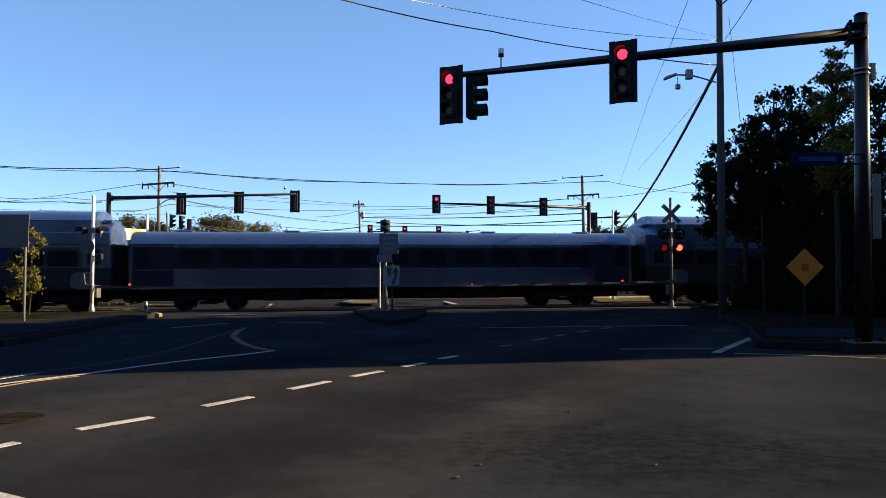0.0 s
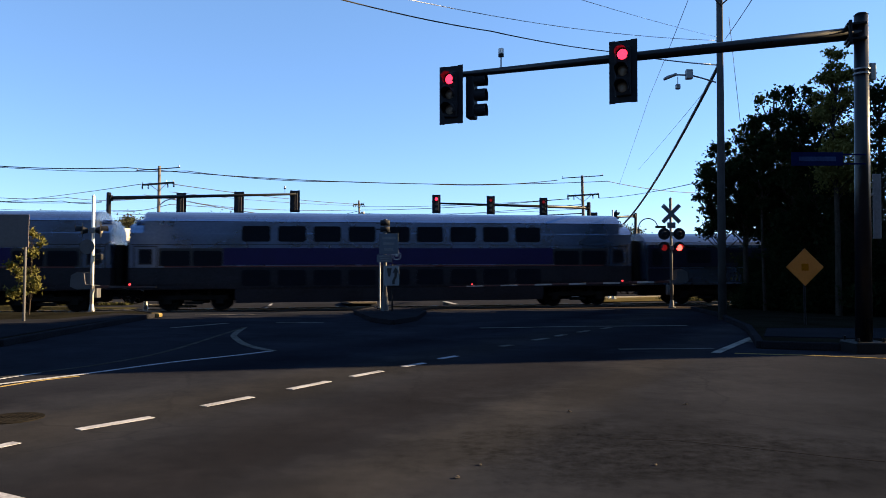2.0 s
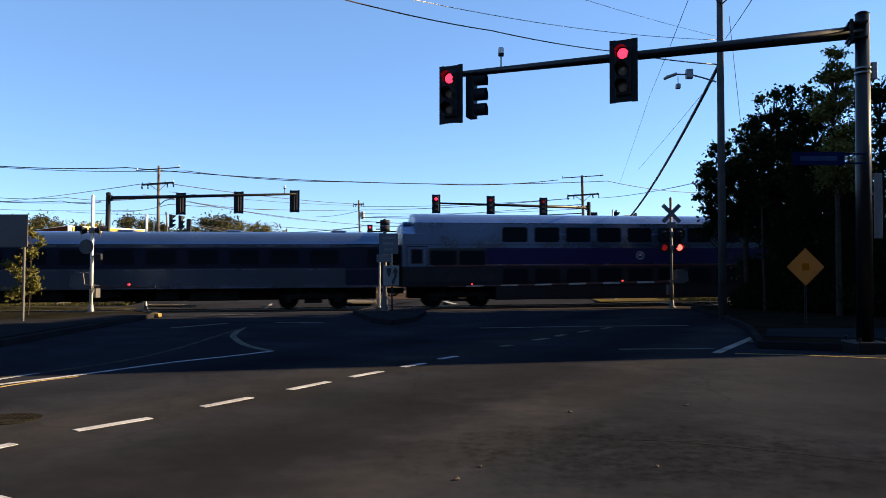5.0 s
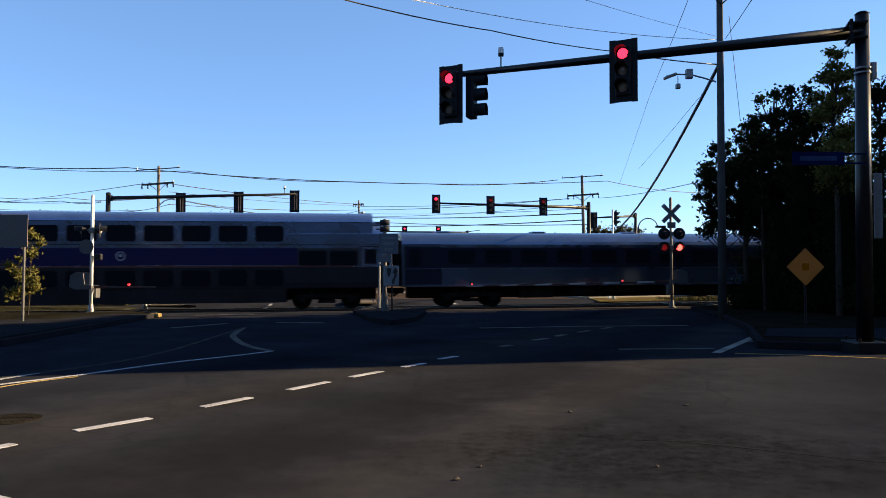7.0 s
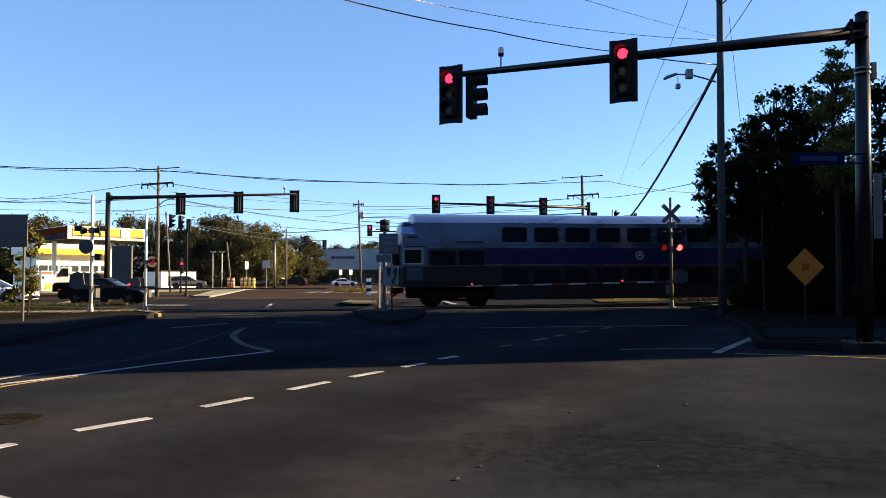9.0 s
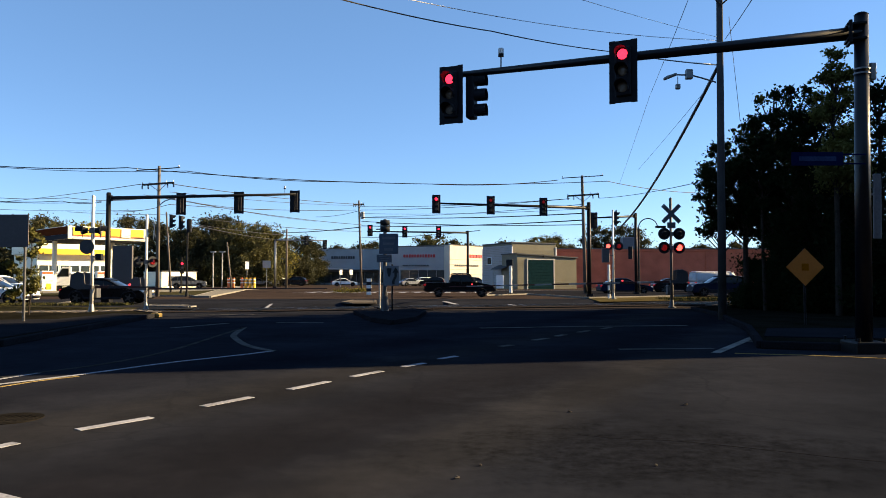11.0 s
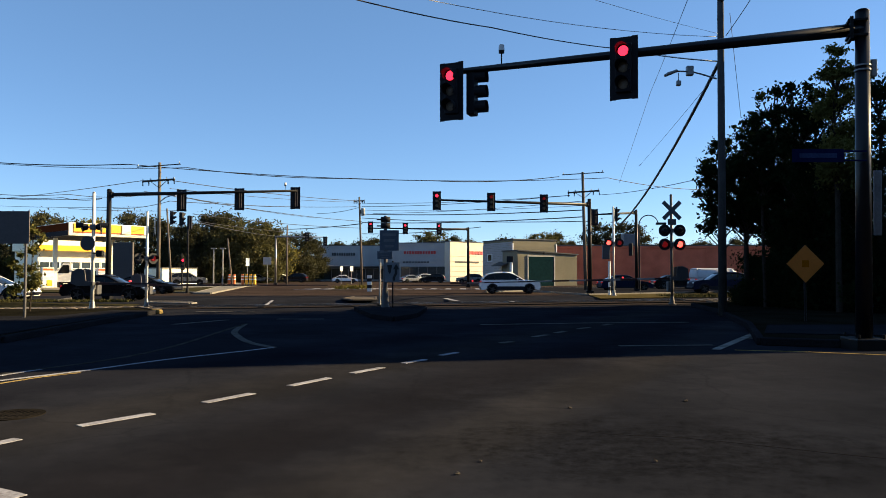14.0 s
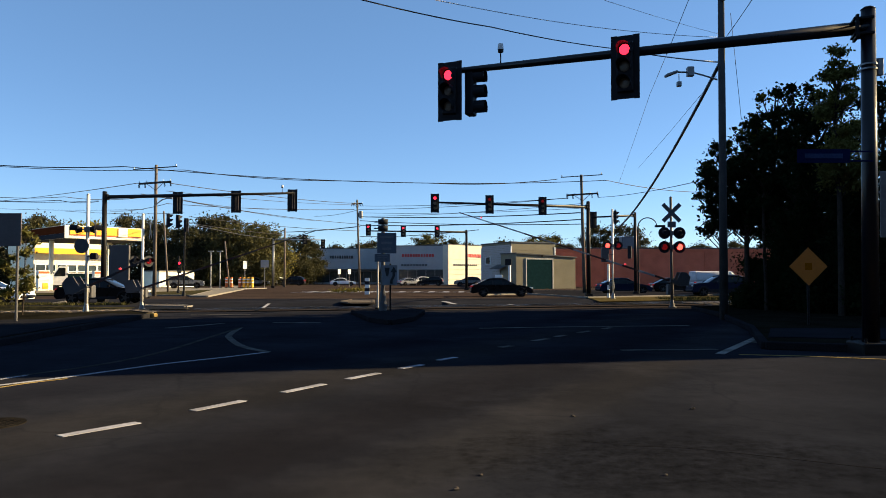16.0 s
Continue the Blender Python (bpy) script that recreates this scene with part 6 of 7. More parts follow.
part("red_band", bm, RED_BAND, cn, "red fascia stripe")
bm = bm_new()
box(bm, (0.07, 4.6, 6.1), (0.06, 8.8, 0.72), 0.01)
part("side_band", bm, SHADED_YELLOW, cn, "yellow side fascia browned for its shade")
bm = bm_new()
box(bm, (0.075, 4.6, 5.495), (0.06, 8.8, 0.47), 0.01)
part("side_band", bm, SIDE_GREY, cn, "white lower side fascia greyed for its shade")
bm = bm_new()
box(bm, (5.6, 0.02, 5.98), (0.95, 0.1, 0.9), 0.2)
part("badge", bm, CREAM_WHITE, cn, "plain pale badge")
bm = bm_new()
box(bm, (3.9, 4.6, 5.235), (7.5, 8.9, 0.04), 0.01)
part("soffit", bm, DARK_FASCIA, cn, "dim grey soffit")
for x in (0.7, 6.4):
    for y in (5.2,):
        bm = bm_new()
        box(bm, (x, y, 2.7), (0.36, 0.36, 5.2), 0.02)
        part("column", bm, CREAM_WHITE, cn, "white steel column")
for x, y in ((-0.3, 4.3), (5.0, 4.3)):
    pm = thing("fuel_pump", cn.matrix_basis @ pose(x, y, 0.1), "white fuel pump with a yellow panel", "fuel pump", "fuel pumps")
    bm = bm_new()
    box(bm, (0, 0, 1.05), (1.1, 0.6, 2.1), 0.06)
    part("cabinet", bm, WHITE_PAINT, pm)
    bm = bm_new()
    box(bm, (0.1, -0.31, 0.55), (0.5, 0.03, 0.6), 0.01)
    part("panel", bm, YELLOW_BAND, pm, "yellow panel")
    bm = bm_new()
    box(bm, (0, -0.31, 1.9), (0.95, 0.03, 0.2), 0.01)
    part("header", bm, RED_BAND, pm, "red header strip")
    bm = bm_new()
    box(bm, (0, 0, 0.06), (1.9, 1.0, 0.14), 0.03)
    part("plinth", bm, CONCRETE, pm)

st = thing("station_shop", frame_of((-44.4, 79.2), (0.68, 0.733)), "bright white filling station shop with a yellow band", "shop")
bm = bm_new()
box(bm, (4.5, 4.0, 2.2), (9.0, 7.6, 4.4), 0.03)
part("wall", bm, CREAM_WHITE, st)
bm = bm_new()
box(bm, (4.5, 3.6, 4.75), (9.5, 8.6, 1.1), 0.05)
ro = part("roof", bm, CREAM_WHITE, st, "white parapet")
bm = bm_new()
box(bm, (4.5, -0.74, 4.42), (9.4, 0.05, 0.62), 0.01)
part("yellow_band", bm, YELLOW_BAND, ro, "yellow band")
for i in range(4):
    w = new("window")
    w.parent = st
    w.matrix_basis = pose(1.2 + i * 2.2, 0.16, 1.75)
    bm = bm_new()
    box(bm, (0, 0, 0), (2.0, 0.06, 2.3), 0.01)
    part("pane", bm, SHOP_GLASS, w)
    bm = bm_new()
    for dx in (-1.03, 0, 1.03):
        box(bm, (dx, -0.04, 0), (0.1, 0.08, 2.5), 0.01)
    for dz in (-1.2, 0.4, 1.2):
        box(bm, (0, -0.05, dz), (2.16, 0.08, 0.12), 0.01)
    part("frame", bm, WHITE_PAINT, w)
ps = thing("price_sign", pose(-27.44, 62.0, 0.1), "tall dark grey price sign seen from its shaded side", "sign")
bm = bm_new()
box(bm, (0, 0, 2.38), (1.7, 0.3, 3.55), 0.03)
part("cabinet", bm, DARK_FASCIA, ps, "dark grey cabinet")
for sx in (-0.45, 0.45):
    bm = bm_new()
    rod(bm, (sx, 0, 0), (sx, 0, 0.7), 0.08, 0.08, 10)
    part("leg", bm, GALV, ps)


def block(label, name, c, along, length, depth, height, wall, cat="building"):
    t = thing(name, frame_of(c, along), label, cat)
    bm = bm_new()
    box(bm, (length / 2, depth / 2, height / 2), (length, depth, height), 0.03)
    w = part("wall", bm, wall, t)
    bm = bm_new()
    box(bm, (length / 2, depth / 2, height + 0.06), (length + 0.2, depth + 0.2, 0.16), 0.03)
    part("roof", bm, ROOF, t, "flat roof edge")
    return t


def wide_window(t, x, z, w, h, y=-0.02, m=None, lights=3):
    """Shop window: panes in a frame with mullions."""
    win = new("window")
    win.parent = t
    win.matrix_basis = m or pose(x, y, z)
    for k in range(lights):
        bm = bm_new()
        box(bm, ((k + 0.5) * w / lights - w / 2, 0, 0), (w / lights - 0.1, 0.04, h - 0.1), 0.005)
        part("pane", bm, SHOP_GLASS, win)
    bm = bm_new()
    for k in range(lights + 1):
        box(bm, (k * w / lights - w / 2, -0.02, 0), (0.1, 0.08, h), 0.01)
    for dz in (-h / 2, h / 2):
        box(bm, (0, -0.02, dz), (w + 0.1, 0.08, 0.1), 0.01)
    part("frame", bm, GALV, win)


def letters(t, x, z, w, h, n, material, m=None):
    """A shop sign as a row of plain blocks."""
    s = new("shop_sign")
    s.parent = t
    s.matrix_basis = m or pose(x, -0.03, z)
    tagged(s, "row of plain sign blocks")
    rng = random.Random(int(x * 10) + n)
    u = w / n
    for k in range(n):
        bm = bm_new()
        box(bm, ((k + 0.5) * u - w / 2, -0.04, 0), (u * rng.uniform(0.6, 0.85), 0.1, h * rng.uniform(0.85, 1.0)), 0.02)
        part("sign_block", bm, material, s)


s1 = block("grey-white chain store with a dark sign", "store_building", (-30.61, 172), (1, 0.05), 20.5, 20, 8.44, GREY_WALL)
letters(s1, 6.8, 6.42, 5.6, 0.75, 10, SIGN_DARK)
wide_window(s1, 10, 1.7, 16, 2.6, lights=8)
bm = bm_new()
box(bm, (10, -1.2, 3.6), (18, 2.4, 0.3), 0.05)
part("awning", bm, GREY_WALL, s1)
s2 = block("white store with a red sign, lit on its side", "store_building", (-11.37, 160), (1, -0.12), 12.71, 22, 8.49, GREY_WALL)
letters(s2, 6.2, 6.39, 7.2, 0.7, 12, SIGN_RED)
wide_window(s2, 7.0, 1.9, 10, 2.8, lights=5)
letters(s2, 5.4, 4.29, 6.0, 0.35, 9, SIGN_DARK)
s3 = block("white store wing with a red sign in full sun", "store_building", (1.48, 157.4), (0.7, 0.714), 11.5, 14, 8.73, SUN_TINTED_WALL)
letters(s3, 8.6, 6.45, 5.2, 0.8, 10, SIGN_RED)
letters(s3, 5.4, 4.32, 8.0, 0.4, 12, SIGN_DARK)
for k in range(5):
    bm = bm_new()
    box(bm, (5.75, -0.03, 1.2 + k * 1.1), (11.4, 0.05, 0.08), 0.01)
    part("wall_joint", bm, GREY_WALL, s3)

cb = block("cream clapboard shed building with a flat roof", "shed_building", (9.3, 97.0), (0.9, 0.43), 7.0, 8.2, 6.2, CREAM_WALL)
for k in range(int(5.4 / 0.22)):
    bm = bm_new()
    box(bm, (3.5, -0.012, 0.2 + k * 0.22), (6.96, 0.02, 0.20), 0.004, Matrix.Rotation(radians(3), 4, "X"))
    part("siding_board", bm, CREAM_WALL, cb)
lt = thing("lean_to", frame_of((9.75, 95.2), (0.9, 0.43)), "low cream annex with a dark green roller door", "annex")
wdt = 9.5
bm = bm_new()
prism_y(bm, [(0, 0), (wdt, 0), (wdt, 4.2), (0, 4.65)], 0, 3.9)
part("wall", bm, CREAM_WALL, lt)
for k in range(14):
    z = 0.2 + k * 0.28
    bm = bm_new()
    box(bm, (wdt / 2, -0.012, z), (wdt - 0.1, 0.02, 0.26), 0.004, Matrix.Rotation(radians(3), 4, "X"))
    part("siding_board", bm, CREAM_WALL, lt)
bm = bm_new()
prism_y(bm, [(-0.1, 4.65), (wdt + 0.15, 4.2), (wdt + 0.15, 4.34), (-0.1, 4.65 + 0.14)], -0.2, 4.0)
part("roof", bm, ROOF, lt)
bm = bm_new()
box(bm, (3.65, -0.05, 1.95), (4.0, 0.08, 3.9), 0.01)
dr = part("roller_door", bm, GREEN_DOOR, lt, "dark green roller door")
for k in range(9):
    bm = bm_new()
    box(bm, (3.65, -0.1, 0.25 + k * 0.4), (3.9, 0.02, 0.03), 0.004)
    part("door_slat", bm, GREEN_DOOR, dr)
# boards on this side are greyed to show its shade
for k in range(24):
    bm = bm_new()
    box(bm, (-0.012, 4.1, 0.3 + k * 0.24), (0.02, 8.1, 0.22), 0.004, Matrix.Rotation(radians(3), 4, "Y"))
    part("siding_board", bm, GREY_WALL, cb, "side board greyed for its shade")
bm = bm_new()
box(bm, (-0.03, 2.0, 2.45), (0.1, 1.5, 1.3), 0.02)
part("window", bm, SHOP_GLASS, cb)
bm = bm_new()
box(bm, (-0.03, 5.6, 1.3), (0.1, 1.1, 2.5), 0.02)
part("door", bm, GREY_WALL, cb, "grey door")
for k, y in enumerate((6.2,)):
    wn_ = new("window_unit")
    wn_.parent = cb
    bm = bm_new()
    for dy in (-0.62, 0.62):
        box(bm, (-0.06, y + dy, 3.9), (0.08, 0.1, 1.1), 0.01)
    for dz in (-0.5, 0.5):
        box(bm, (-0.06, y, 3.9 + dz), (0.08, 1.3, 0.1), 0.01)
    part("frame", bm, WHITE_PAINT, wn_, "white frame")
    bm = bm_new()
    box(bm, (-0.02, y, 3.9), (0.06, 1.15, 0.95), 0.005)
    part("pane", bm, SHOP_GLASS, wn_)
bm = bm_new()
prism_y(bm, [(-0.02, 3.3), (-1.3, 2.75), (-1.3, 2.65), (-0.02, 3.1)], 0.6, 3.6)
part("awning", bm, ROOF, cb, "dark sloping awning")
for x, y in ((0.0, 0.0), (0.0, 8.2), (7.0, 0.0)):
    bm = bm_new()
    box(bm, (x, y, 2.89), (0.16, 0.16, 5.67), 0.01)
    part("corner_board", bm, WHITE_PAINT, cb, "white corner board")
bm = bm_new()
box(bm, (4.0, -0.16, 4.4), (0.18, 0.2, 0.26), 0.03)
part("wall_lamp", bm, DARK_STEEL, lt)
bm = bm_new()
for dx in (-2.1, 2.1):
    box(bm, (3.65 + dx, -0.07, 1.97), (0.16, 0.12, 3.95), 0.01)
box(bm, (3.65, -0.07, 3.98), (4.36, 0.12, 0.16), 0.01)
part("door_trim", bm, GREYED_WHITE, lt)
bn = thing("notice_board", pose(7.33, 93.0, 0.0), "white notice board leaning before the shed", "sign")
bm = bm_new()
box(bm, (0, 0, 1.0), (0.95, 0.06, 1.7), 0.02, Matrix.Rotation(radians(-6), 4, "X"))
part("board", bm, WHITE_PAINT, bn)
bm = bm_new()
for sx in (-0.4, 0.4):
    rod(bm, (sx, 0.1, 0), (sx, 0.1, 0.9), 0.03, 0.03, 8)
part("stand", bm, GALV, bn)
bw = block("long low red brick building", "brick_building", (17.66, 112.0), (1, 0.02), 42, 22, 6.00, BRICK_WALL)
for k in range(8):
    bm = bm_new()
    box(bm, (2.6 + k * 5.2, -0.04, 3.00), (0.5, 0.1, 5.80), 0.01)
    part("pilaster", bm, BRICK_WALL, bw)
bm = bm_new()
box(bm, (21, -0.05, 5.74), (41.8, 0.12, 0.25), 0.02)
part("cornice", bm, BRICK_WALL, bw)
roofunit = thing("roof_unit", pose(30.49, 118, 6.14), "blue-grey roof unit on the brick building", "roof unit")
bm = bm_new()
box(bm, (0, 0, 1.0), (2.6, 2.0, 2.0), 0.08)
part("cabinet", bm, BOARD_BLUE, roofunit)

garage = block("low white garage building in the sun by the trees", "garage_building", (-43.54, 112.0), (0.6, 0.8), 6.2, 5, 2.5, CREAM_WHITE)
wide_window(garage, 2.3, 1.2, 2.0, 1.2, lights=2)

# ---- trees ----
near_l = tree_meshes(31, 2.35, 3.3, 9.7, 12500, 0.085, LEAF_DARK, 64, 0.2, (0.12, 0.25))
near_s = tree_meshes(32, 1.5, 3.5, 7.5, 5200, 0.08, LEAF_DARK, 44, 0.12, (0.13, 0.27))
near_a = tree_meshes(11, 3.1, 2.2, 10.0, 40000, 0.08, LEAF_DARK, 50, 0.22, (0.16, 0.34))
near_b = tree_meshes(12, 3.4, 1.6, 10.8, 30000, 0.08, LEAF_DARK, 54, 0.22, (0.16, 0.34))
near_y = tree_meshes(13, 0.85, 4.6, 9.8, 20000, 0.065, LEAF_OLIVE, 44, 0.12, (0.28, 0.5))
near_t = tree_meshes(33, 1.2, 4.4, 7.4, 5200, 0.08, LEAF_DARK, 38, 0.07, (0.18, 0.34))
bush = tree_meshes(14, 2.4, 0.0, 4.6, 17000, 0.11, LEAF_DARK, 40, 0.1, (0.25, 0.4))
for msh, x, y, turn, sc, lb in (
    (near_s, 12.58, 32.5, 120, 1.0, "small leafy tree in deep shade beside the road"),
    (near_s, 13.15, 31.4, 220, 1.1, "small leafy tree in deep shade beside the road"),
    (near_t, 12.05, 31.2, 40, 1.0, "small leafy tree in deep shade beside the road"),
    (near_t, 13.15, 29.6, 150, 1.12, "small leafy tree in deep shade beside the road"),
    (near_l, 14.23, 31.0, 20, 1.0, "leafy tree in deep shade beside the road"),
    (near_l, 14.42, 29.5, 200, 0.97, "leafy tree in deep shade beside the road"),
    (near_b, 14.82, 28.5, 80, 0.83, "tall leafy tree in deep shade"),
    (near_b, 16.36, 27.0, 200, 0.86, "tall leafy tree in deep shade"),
    (near_y, 13.93, 25.5, 30, 1.0, "slender tree with its top coloured as sunlit"),
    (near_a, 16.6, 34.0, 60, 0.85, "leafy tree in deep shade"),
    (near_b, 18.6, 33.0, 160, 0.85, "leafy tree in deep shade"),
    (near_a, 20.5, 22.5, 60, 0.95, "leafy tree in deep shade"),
    # added out of view, to shade the cars by the brick building
    (near_a, 49.5, 66.0, 20, 1.25, "leafy tree out of view, added to shade the lot"),
    (near_b, 54.0, 71.5, 120, 1.35, "leafy tree out of view, added to shade the lot"),
    (near_a, 58.0, 78.0, 220, 1.4, "leafy tree out of view, added to shade the lot"),
    (near_b, 61.5, 84.5, 60, 1.4, "leafy tree out of view, added to shade the lot"),
    (near_a, 66.0, 91.0, 300, 1.5, "leafy tree out of view, added to shade the lot"),
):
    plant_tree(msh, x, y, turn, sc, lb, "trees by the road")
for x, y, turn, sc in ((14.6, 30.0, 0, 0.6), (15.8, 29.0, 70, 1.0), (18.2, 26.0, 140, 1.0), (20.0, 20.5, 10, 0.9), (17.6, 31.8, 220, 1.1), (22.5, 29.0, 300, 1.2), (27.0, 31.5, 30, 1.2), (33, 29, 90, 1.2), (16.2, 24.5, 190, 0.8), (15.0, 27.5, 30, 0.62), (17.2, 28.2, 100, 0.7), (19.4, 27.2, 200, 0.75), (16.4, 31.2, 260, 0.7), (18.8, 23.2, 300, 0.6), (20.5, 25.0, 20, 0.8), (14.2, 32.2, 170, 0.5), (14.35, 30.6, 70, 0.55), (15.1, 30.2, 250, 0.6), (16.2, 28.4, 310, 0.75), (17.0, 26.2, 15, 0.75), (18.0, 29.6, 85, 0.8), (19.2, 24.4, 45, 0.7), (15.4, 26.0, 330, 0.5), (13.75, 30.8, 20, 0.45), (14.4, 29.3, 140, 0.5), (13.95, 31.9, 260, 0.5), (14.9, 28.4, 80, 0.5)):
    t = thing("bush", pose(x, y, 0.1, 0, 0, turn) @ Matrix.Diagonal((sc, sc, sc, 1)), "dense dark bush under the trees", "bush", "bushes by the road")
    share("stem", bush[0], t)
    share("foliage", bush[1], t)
young = tree_meshes(15, 0.8, 0.9, 3.3, 2600, 0.07, LEAF_OLIVE, 20, 0.03)
plant_tree(young, -15.14, 26.5, 0, 1.0, "small tree with yellowing leaves behind the sign board", "young trees")

far_a = tree_meshes(21, 6.6, 1.0, 11.0, 26000, 0.20, LEAF_MID, 60, 0.3)
far_b = tree_meshes(22, 6.0, 1.0, 12.5, 26000, 0.20, LEAF_PINE, 60, 0.3)
far_c = tree_meshes(23, 5.6, 1.5, 10.0, 20000, 0.19, LEAF_YELLOW, 46, 0.28)
rng = random.Random(5)
for px, top, d, kind in [(-74.5, 12.0, 125, 1), (-72.5, 13.2, 130, 1), (-67.3, 12.0, 128, 0), (-65.8, 12.3, 135, 2), (-55.9, 13.0, 128, 1), (-56.7, 13.3, 140, 1), (-49.1, 10.7, 130, 1), (-44.9, 11.0, 128, 1), (-43.1, 13.3, 134, 1), (-42.2, 13.9, 138, 1), (-36.4, 11.7, 130, 0), (-34.2, 12.1, 132, 0), (-33.1, 10.3, 136, 2), (-33.3, 9.8, 150, 1), (-30.7, 10.9, 155, 1), (-30.4, 10.2, 165, 1), (-44.0, 9.9, 130, 1), (-39.1, 10.2, 132, 0), (-34.4, 8.9, 130, 0), (-47.4, 7.8, 128, 1), (-2.9, 16.2, 230, 0), (3.9, 14.8, 240, 1), (8.4, 13.4, 235, 1), (-27.0, 13.3, 240, 1), (-24.2, 14.7, 250, 1), (-34.5, 12.9, 240, 1), (12.3, 9.0, 140, 1), (18.3, 9.8, 135, 0), (21.7, 9.8, 138, 1), (24.7, 8.3, 140, 1), (32.9, 12.6, 150, 1), (36.7, 12.5, 145, 1), (44.5, 10.6, 160, 1), (52.3, 9.8, 165, 1), (58.7, 9.6, 165, 1), (66.5, 10.2, 165, 1), (74.2, 10.2, 165, 1), (-83.6, 12.9, 130, 1), (-90.7, 12.9, 130, 1)]:
    msh = (far_a, far_b, far_c)[kind]
    h = (11.0, 12.5, 10.0)[kind]
    plant_tree(msh, px, d, rng.uniform(0, 360), top / h, ("olive green tree far beyond the junction", "dark green tree far beyond the junction", "yellowing tree far beyond the junction")[kind], "distant trees")

# grass on the verges
def grass_patch(name, pts, count, h, seed, label):
    rng = np.random.default_rng(seed)
    x0, x1, y0, y1 = pts
    n = count
    c = np.stack([rng.uniform(x0, x1, n), rng.uniform(y0, y1, n), np.zeros(n)], 1)
    a = rng.uniform(0, math.tau, n)
    s = np.stack([np.cos(a), np.sin(a), np.zeros(n)], 1) * 0.02
    hh = h * (0.4 + rng.random(n))
    tip = np.stack([rng.normal(0, 0.06, n), rng.normal(0, 0.06, n), hh], 1)
    v = np.stack([c - s, c + s, c + tip], 1).reshape(-1, 3)
    f = np.arange(n * 3).reshape(-1, 3)
    me = bpy.data.meshes.new(name)
    me.from_pydata(v.tolist(), [], f.tolist())
    me.materials.append(GRASS)
    return tagged(new(name, me), label, "grass", kind="stuff")


grass_patch("grass", (-35, -17.0, 38.6, 40.0), 6000, 0.14, 3, "tufts of dry grass beyond the tracks").location.z = 0.0
grass_patch("grass", (14.5, 40, 45.5, 50), 7000, 0.16, 4, "tufts of dry grass beyond the tracks").location.z = 0.06

# ---- parked and waiting vehicles ----
BLACK_CAR = mat("black_car_paint", (0.005, 0.005, 0.006), 0.3, vary=0.2, spec=0.12)
WHITE_CAR = mat("white_car_paint", (0.84, 0.84, 0.84), 0.25, vary=0.06)
GREY_CAR = mat("grey_car_paint", (0.16, 0.17, 0.18), 0.28, metal=0.3, vary=0.1)
BLUE_CAR = mat("dark_blue_car_paint", (0.008, 0.012, 0.03), 0.45, vary=0.1, spec=0.04)
# white van paint, darkened because the van stands in tree shade
SHADED_VAN = mat("shaded_white_car_paint", (0.42, 0.43, 0.46), 0.5, vary=0.1)
SILVER_CAR = mat("silver_car_paint", (0.42, 0.43, 0.45), 0.3, metal=0.5, vary=0.08)
for kind, label, px, y, turn, paint in (
    ("sedan", "black sedan waiting beyond the tracks", -19.4, 42.0, 4, BLACK_CAR),
    ("sedan", "white car waiting beyond the tracks", -25.7, 41.1, 4, WHITE_CAR),
    ("suv", "dark blue car waiting on the road", 22.09, 58.0, 178, BLUE_CAR),
    ("van", "white panel van parked by the brick building", 28.83, 76.0, 5, SHADED_VAN),
    ("sedan", "dark car parked by the brick building", 23.10, 72.0, 0, BLACK_CAR),
    ("sedan", "grey-blue car parked beside the brick building", 16.54, 66.0, 3, BLUE_CAR),
    ("sedan", "silver car parked before the store", -6.12, 140.0, 30, SILVER_CAR),
    ("suv", "white car parked before the store", -4.32, 142.0, 200, WHITE_CAR),
    ("suv", "black car parked before the store", -1.94, 138.0, 170, BLACK_CAR),
    ("sedan", "pale car parked in the lot", 6.19, 130.0, 10, SILVER_CAR),
    ("suv", "grey car parked in the lot", 4.60, 128.0, 185, GREY_CAR),
    ("suv", "dark car waiting at the far junction", -26.79, 130.0, 180, BLACK_CAR),
    ("sedan", "white car at the far junction", -29.98, 132.0, 185, WHITE_CAR),
    ("sedan", "pale car by the filling station", -32.54, 72.0, 60, SILVER_CAR),
    ("suv", "dark car by the far trees", -33.45, 95.0, 15, GREY_CAR),
    ("sedan", "grey car by the far trees", -32.67, 128.0, 15, GREY_CAR),
    ("sedan", "white car in the far lot", -18.34, 135.0, 10, WHITE_CAR),
):
    vehicle("van" if kind == "van" else "car", label, pose(px, y, 0.1 if y > 60 and px < -20 else 0.0, 0, 0, turn), paint, kind, "parked cars")

bt = thing("box_truck", frame_of((-42.01, 78.0), (0.9, 0.4)), "white work truck with a dark green bed at the pumps", "truck")
bm = bm_new()
box(bm, (3.4, 0, 1.35), (3.2, 2.0, 0.9), 0.06)
part("truck_bed", bm, GREEN_DOOR, bt, "dark green truck bed")
bm = bm_new()
box(bm, (3.4, 0, 1.84), (3.3, 2.1, 0.1), 0.03)
part("trim", bm, WHITE_CAR, bt, "white rail")
bm = bm_new()
prism_y(bm, [(-0.2, 0.6), (1.75, 0.6), (1.75, 2.6), (0.95, 2.6), (0.35, 1.7), (-0.2, 1.55)], -0.98, 0.98)
cabp = part("cab", bm, WHITE_CAR, bt, "white cab")
for sy in (-0.99, 0.99):
    bm = bm_new()
    prism_y(bm, [(0.42, 1.55), (1.55, 1.55), (1.55, 2.42), (0.95, 2.42)], sy - 0.01, sy + 0.01)
    part("side_window", bm, CAR_GLASS, cabp)
bm = bm_new()
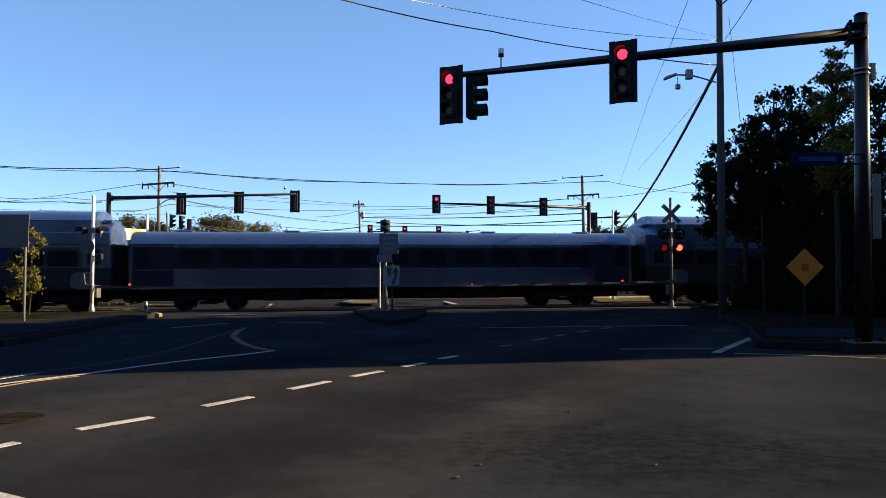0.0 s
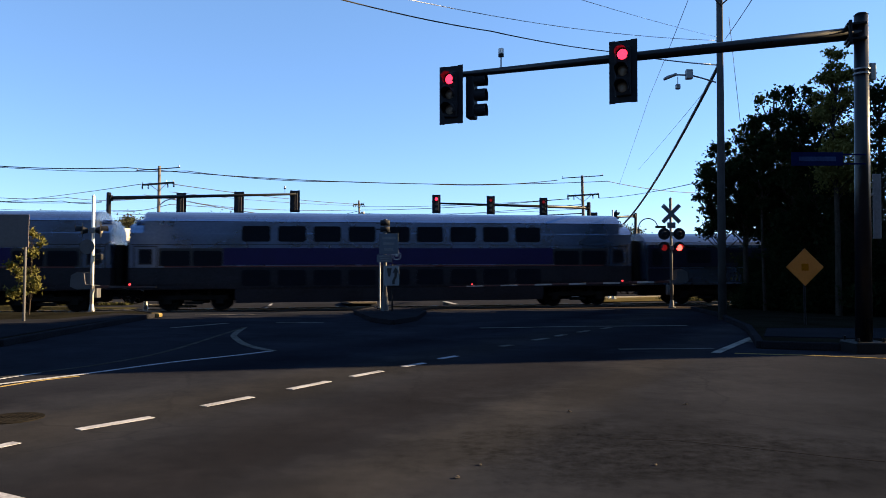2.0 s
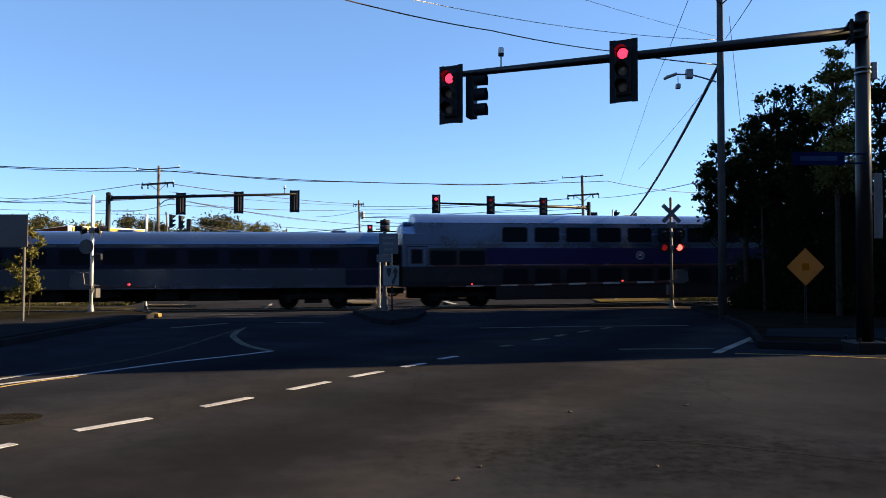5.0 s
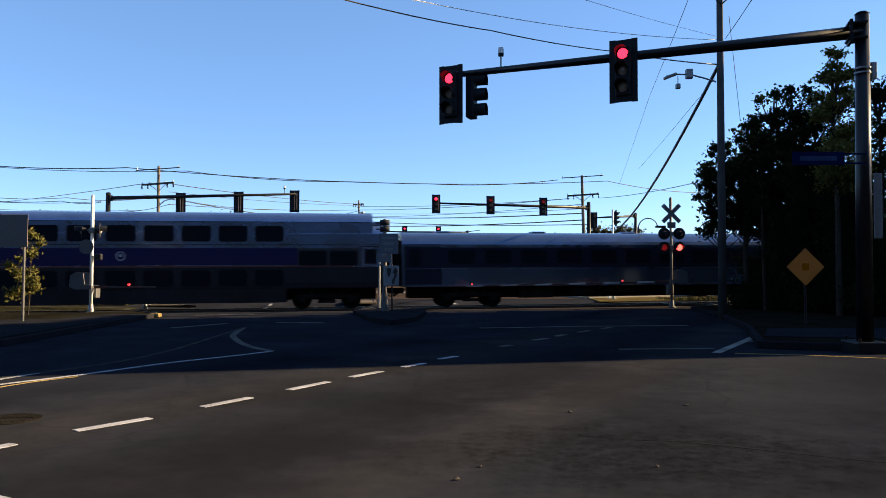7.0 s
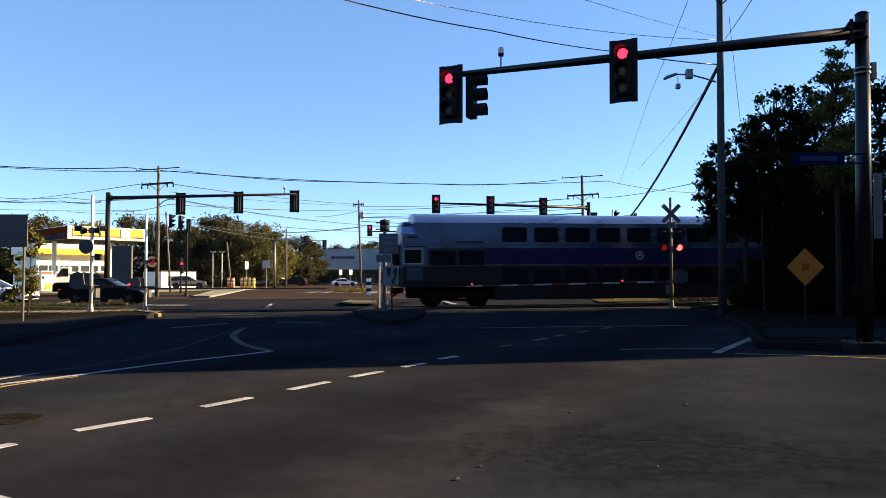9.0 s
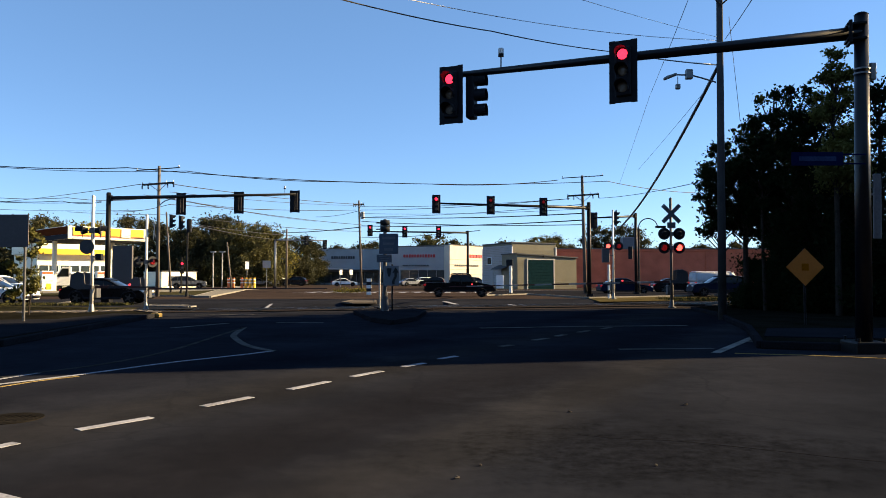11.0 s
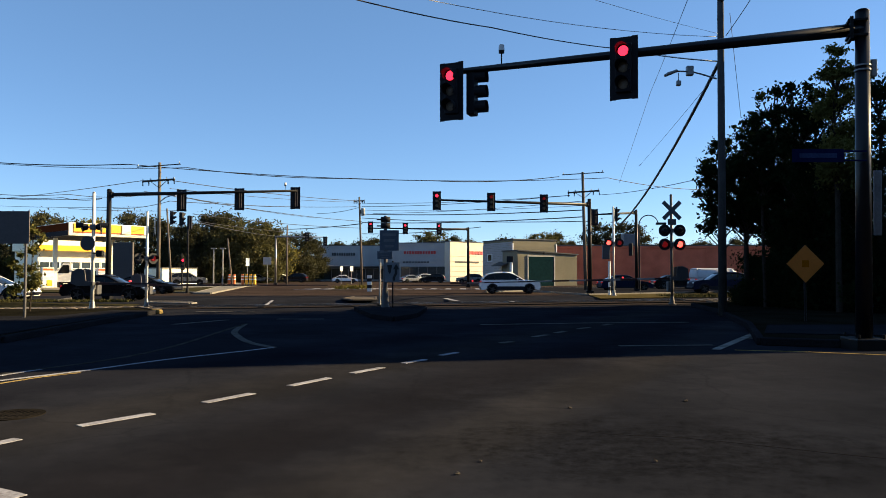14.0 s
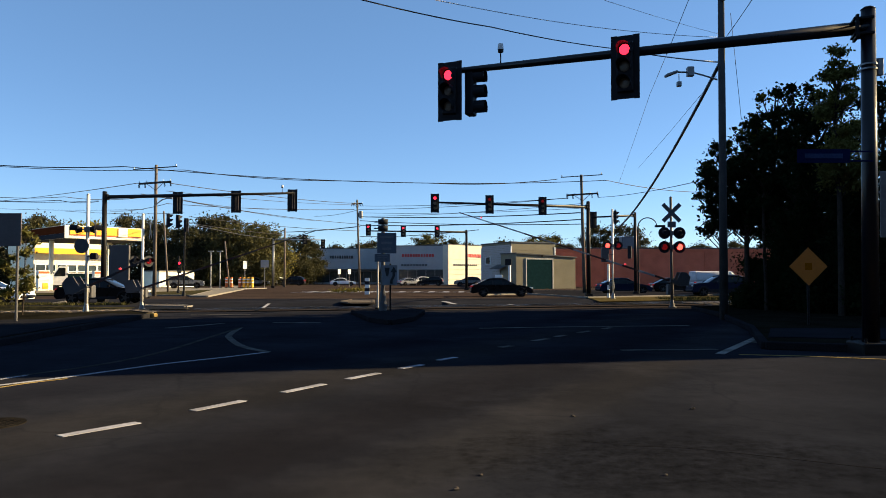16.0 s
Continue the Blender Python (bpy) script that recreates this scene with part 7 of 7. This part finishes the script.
box(bm, (2.4, 0, 0.6), (5.2, 1.0, 0.25), 0.03)
part("chassis", bm, UNDERFRAME, bt)
for x in (0.5, 3.9):
    for sy in (-0.85, 0.85):
        wheel_parts(bt, x, sy, 0.34, 0.22)
bt.location.z = 0.1

# the block's yellow stands for low sun on the kerb end
ke = thing("kerb_end", pose(-10.68, 27.00, 0.0, 0, 0, -12), "kerb end coloured yellow for the sun on it", "kerb")
bm = bm_new()
box(bm, (0, 0, 0.085), (0.42, 0.26, 0.17), 0.06)
part("block", bm, YELLOW_LINE, ke)
bc = thing("striped_barricade", pose(-6.54, 64.0, 0.0), "striped warning post on the far island", "barricade")
for k in range(5):
    bm = bm_new()
    box(bm, (0, 0, 0.14 + k * 0.29), (0.42, 0.1, 0.28), 0.01)
    part("band", bm, (WHITE_PAINT, BLACK_HOUSING)[k % 2], bc)
bed = leaf_mesh("flower_bed", [(0, 0, 0.25, 1.6, 0.6, 0.28), (1.0, 0.2, 0.3, 0.9, 0.5, 0.3), (-1.2, 0, 0.2, 0.8, 0.5, 0.22)], 1500, 0.07, LEAF_YELLOW, 41)
tagged(new("flower_bed", bed), "low ragged flower bed on the far island", "flower bed").location = (-9.10, 72.0, 0.0)
cst = thing("concrete_block", pose(-20.75, 39.7, 0.0, 0, -9, 24), "low white concrete block lying tilted on the verge", "concrete block")
bm = bm_new()
box(bm, (0, 0, 0.10), (0.72, 0.26, 0.14), 0.04)
part("block", bm, CONCRETE, cst)
# scraps of litter on the near asphalt
for x, y, turn, k in ((0.10, 5.31, 20, 0.8), (0.29, 5.67, 80, 0.6), (1.375, 7.92, 140, 0.8), (2.77, 8.35, 10, 1.0), (1.65, 5.67, 60, 0.6)):
    bm = bm_new()
    box(bm, (0, 0, 0.008 * k), (0.05 * k, 0.03 * k, 0.012 * k), 0.004)
    box(bm, (0.012 * k, 0.004, 0.017 * k), (0.028 * k, 0.024 * k, 0.010 * k), 0.003, Matrix.Rotation(radians(18), 4, "Y"))
    solid("litter_scrap", bm, OLD_CONCRETE, "small pale crumpled scrap lying on the asphalt", "litter", "scraps on the road", m=pose(x, y, 0.002, 0, 0, turn))
# small things by the far road
for px, d, mt, lb in ((-27.2, 98, ORANGE_PLASTIC, "orange traffic tube by the far kerb"), (-26.65, 98, YELLOW_BAND, "yellow traffic tube by the far kerb"), (-26.1, 98, YELLOW_BAND, "yellow traffic tube by the far kerb"), (-25.55, 98, YELLOW_BAND, "yellow traffic tube by the far kerb"), (-29.6, 100, ORANGE_PLASTIC, "orange traffic tube by the far kerb"), (-28.9, 100, ORANGE_PLASTIC, "orange traffic tube by the far kerb")):
    b = thing("traffic_tube", pose(px, d, 0.1), lb, "traffic tube", "traffic tubes")
    bm = bm_new()
    rod(bm, (0, 0, 0.06), (0, 0, 1.45), 0.2, 0.17, 14)
    part("tube", bm, mt, b)
    bm = bm_new()
    rod(bm, (0, 0, 0), (0, 0, 0.08), 0.3, 0.28, 14)
    part("foot", bm, RUBBER, b)
    for z in (0.7, 1.1):
        bm = bm_new()
        rod(bm, (0, 0, z), (0, 0, z + 0.14), 0.205, 0.2, 14)
        part("band", bm, WHITE_PAINT, b)
for px, d, zc, w, h, mt, lb in (
    (-28.17, 104, 3.32, 0.6, 1.1, SIGN_WHITE, "white sign plate on a thin post"),
    (-26.30, 108, 3.56, 1.2, 1.1, GREY_WALL, "grey sign board on a post"),
    (-16.95, 120, 2.48, 0.55, 0.8, SIGN_WHITE, "white sign plate on a thin post"),
    (-15.27, 120, 2.48, 0.6, 0.8, SIGN_WHITE, "white sign plate on a thin post"),
):
    s = thing("sign_post", pose(px, d, 0, 0, 0, 42 if mt is SIGN_WHITE else 0), lb, "traffic sign", "far signs")
    bm = bm_new()
    rod(bm, (0, 0, 0), (0, 0, zc + h * 0.4), 0.05, 0.05, 8)
    part("post", bm, GALV, s)
    bm = bm_new()
    box(bm, (0, -0.07, zc), (w, 0.02, h), 0.005)
    part("plate", bm, mt, s)

# ---- the train: six coaches, the last a cab coach ----
SPEED = 13.27
GAP_1 = -16.02
COACHES = []
for i, (kind, label) in enumerate((
    ("b", "double-deck silver railway coach with a purple band"),
    ("s", "single-deck silver railway coach with a dark window band"),
    ("b", "double-deck silver railway coach with a purple band"),
    ("b", "double-deck silver railway coach with a purple band"),
    ("s", "single-deck silver railway coach with a dark window band"),
    ("b", "double-deck silver cab coach at the end of the train"),
)):
    s0 = GAP_1 + 26.55 * (1.5 - i)
    made = single_coach(label, on_track(s0, 0, 0.085)) if kind == "s" else bilevel_coach(label, on_track(s0, 0, 0.085), cab=i == 5)
    COACHES.append((made[0], made[1], s0))

# ---- moving road vehicles ----
white_suv = vehicle("car", "white compact SUV driving along the cross road", pose(0, 53.5, 0), WHITE_CAR, "suv", "moving cars")
black_sedan = vehicle("car", "black sedan driving along the cross road", pose(0, 53.5, 0), BLACK_CAR, "sedan", "moving cars")
pickup = vehicle("pickup_truck", "dark pickup truck driving along the cross road", pose(0, 53.5, 0), BLACK_CAR, "pickup", "moving cars")


def drive(car, y, rows):
    """Along +x at depth y, through (seconds, x), on at the same pace before and after."""
    (t0, a0), (t1, a1) = rows[0], rows[1]
    v = (a1 - a0) / (t1 - t0)
    (u0, b0), (u1, b1) = rows[-2], rows[-1]
    w = (b1 - b0) / (u1 - u0)
    every = [(0.0, a0 - v * t0)] + rows + ([(16.0, b1 + w * (16 - u1))] if u1 < 16 else [])
    walk(car, [(t, pose(x, y, 0)) for t, x in every])


def motions():
    for t, sets, s0 in COACHES:
        walk(t, [(k * 2.0, on_track(s0 + SPEED * k * 2.0, 0, 0.085)) for k in range(9)])
        for ws in sets:
            x, z = ws.location.x, ws.location.z
            walk(ws, [(k / 30, pose(x, 0, z, 0, math.degrees(SPEED * k / 30 / 0.46), 0)) for k in range(481)])
    drive(white_suv, 56.8, [(11.3, -30.33), (12.5, -13.79), (14.0, 5.19), (15.0, 17.70)])
    drive(black_sedan, 56.5, [(14.5, -16.15), (15.0, -9.2), (16.0, 4.64)])
    drive(pickup, 56.8, [(8.6, -33.14), (9.2, -24.50), (11.3, 5.6)])
    for arm, yaw, z, rest, rows in (
        (arm_1, 180, 1.10, 0.0, ((14.6, 0.0), (15.1, 7.0), (15.5, 15.5), (16.0, 25.0))),
        (arm_2, 0, 1.32, -1.3, ((14.8, -1.3), (15.0, 1.5), (15.5, 10.5), (16.0, 18.0))),
        (arm_3, 180, 1.15, 0.0, ((14.8, 0.0), (15.0, 1.5), (15.5, 10.5), (16.0, 18.5))),
    ):
        walk(arm, [(t, pose(0, 0.05, z, 0, 0, yaw) @ pose(0, 0, 0, 0, a, 0)) for t, a in ((0.0, rest),) + rows])


motions()
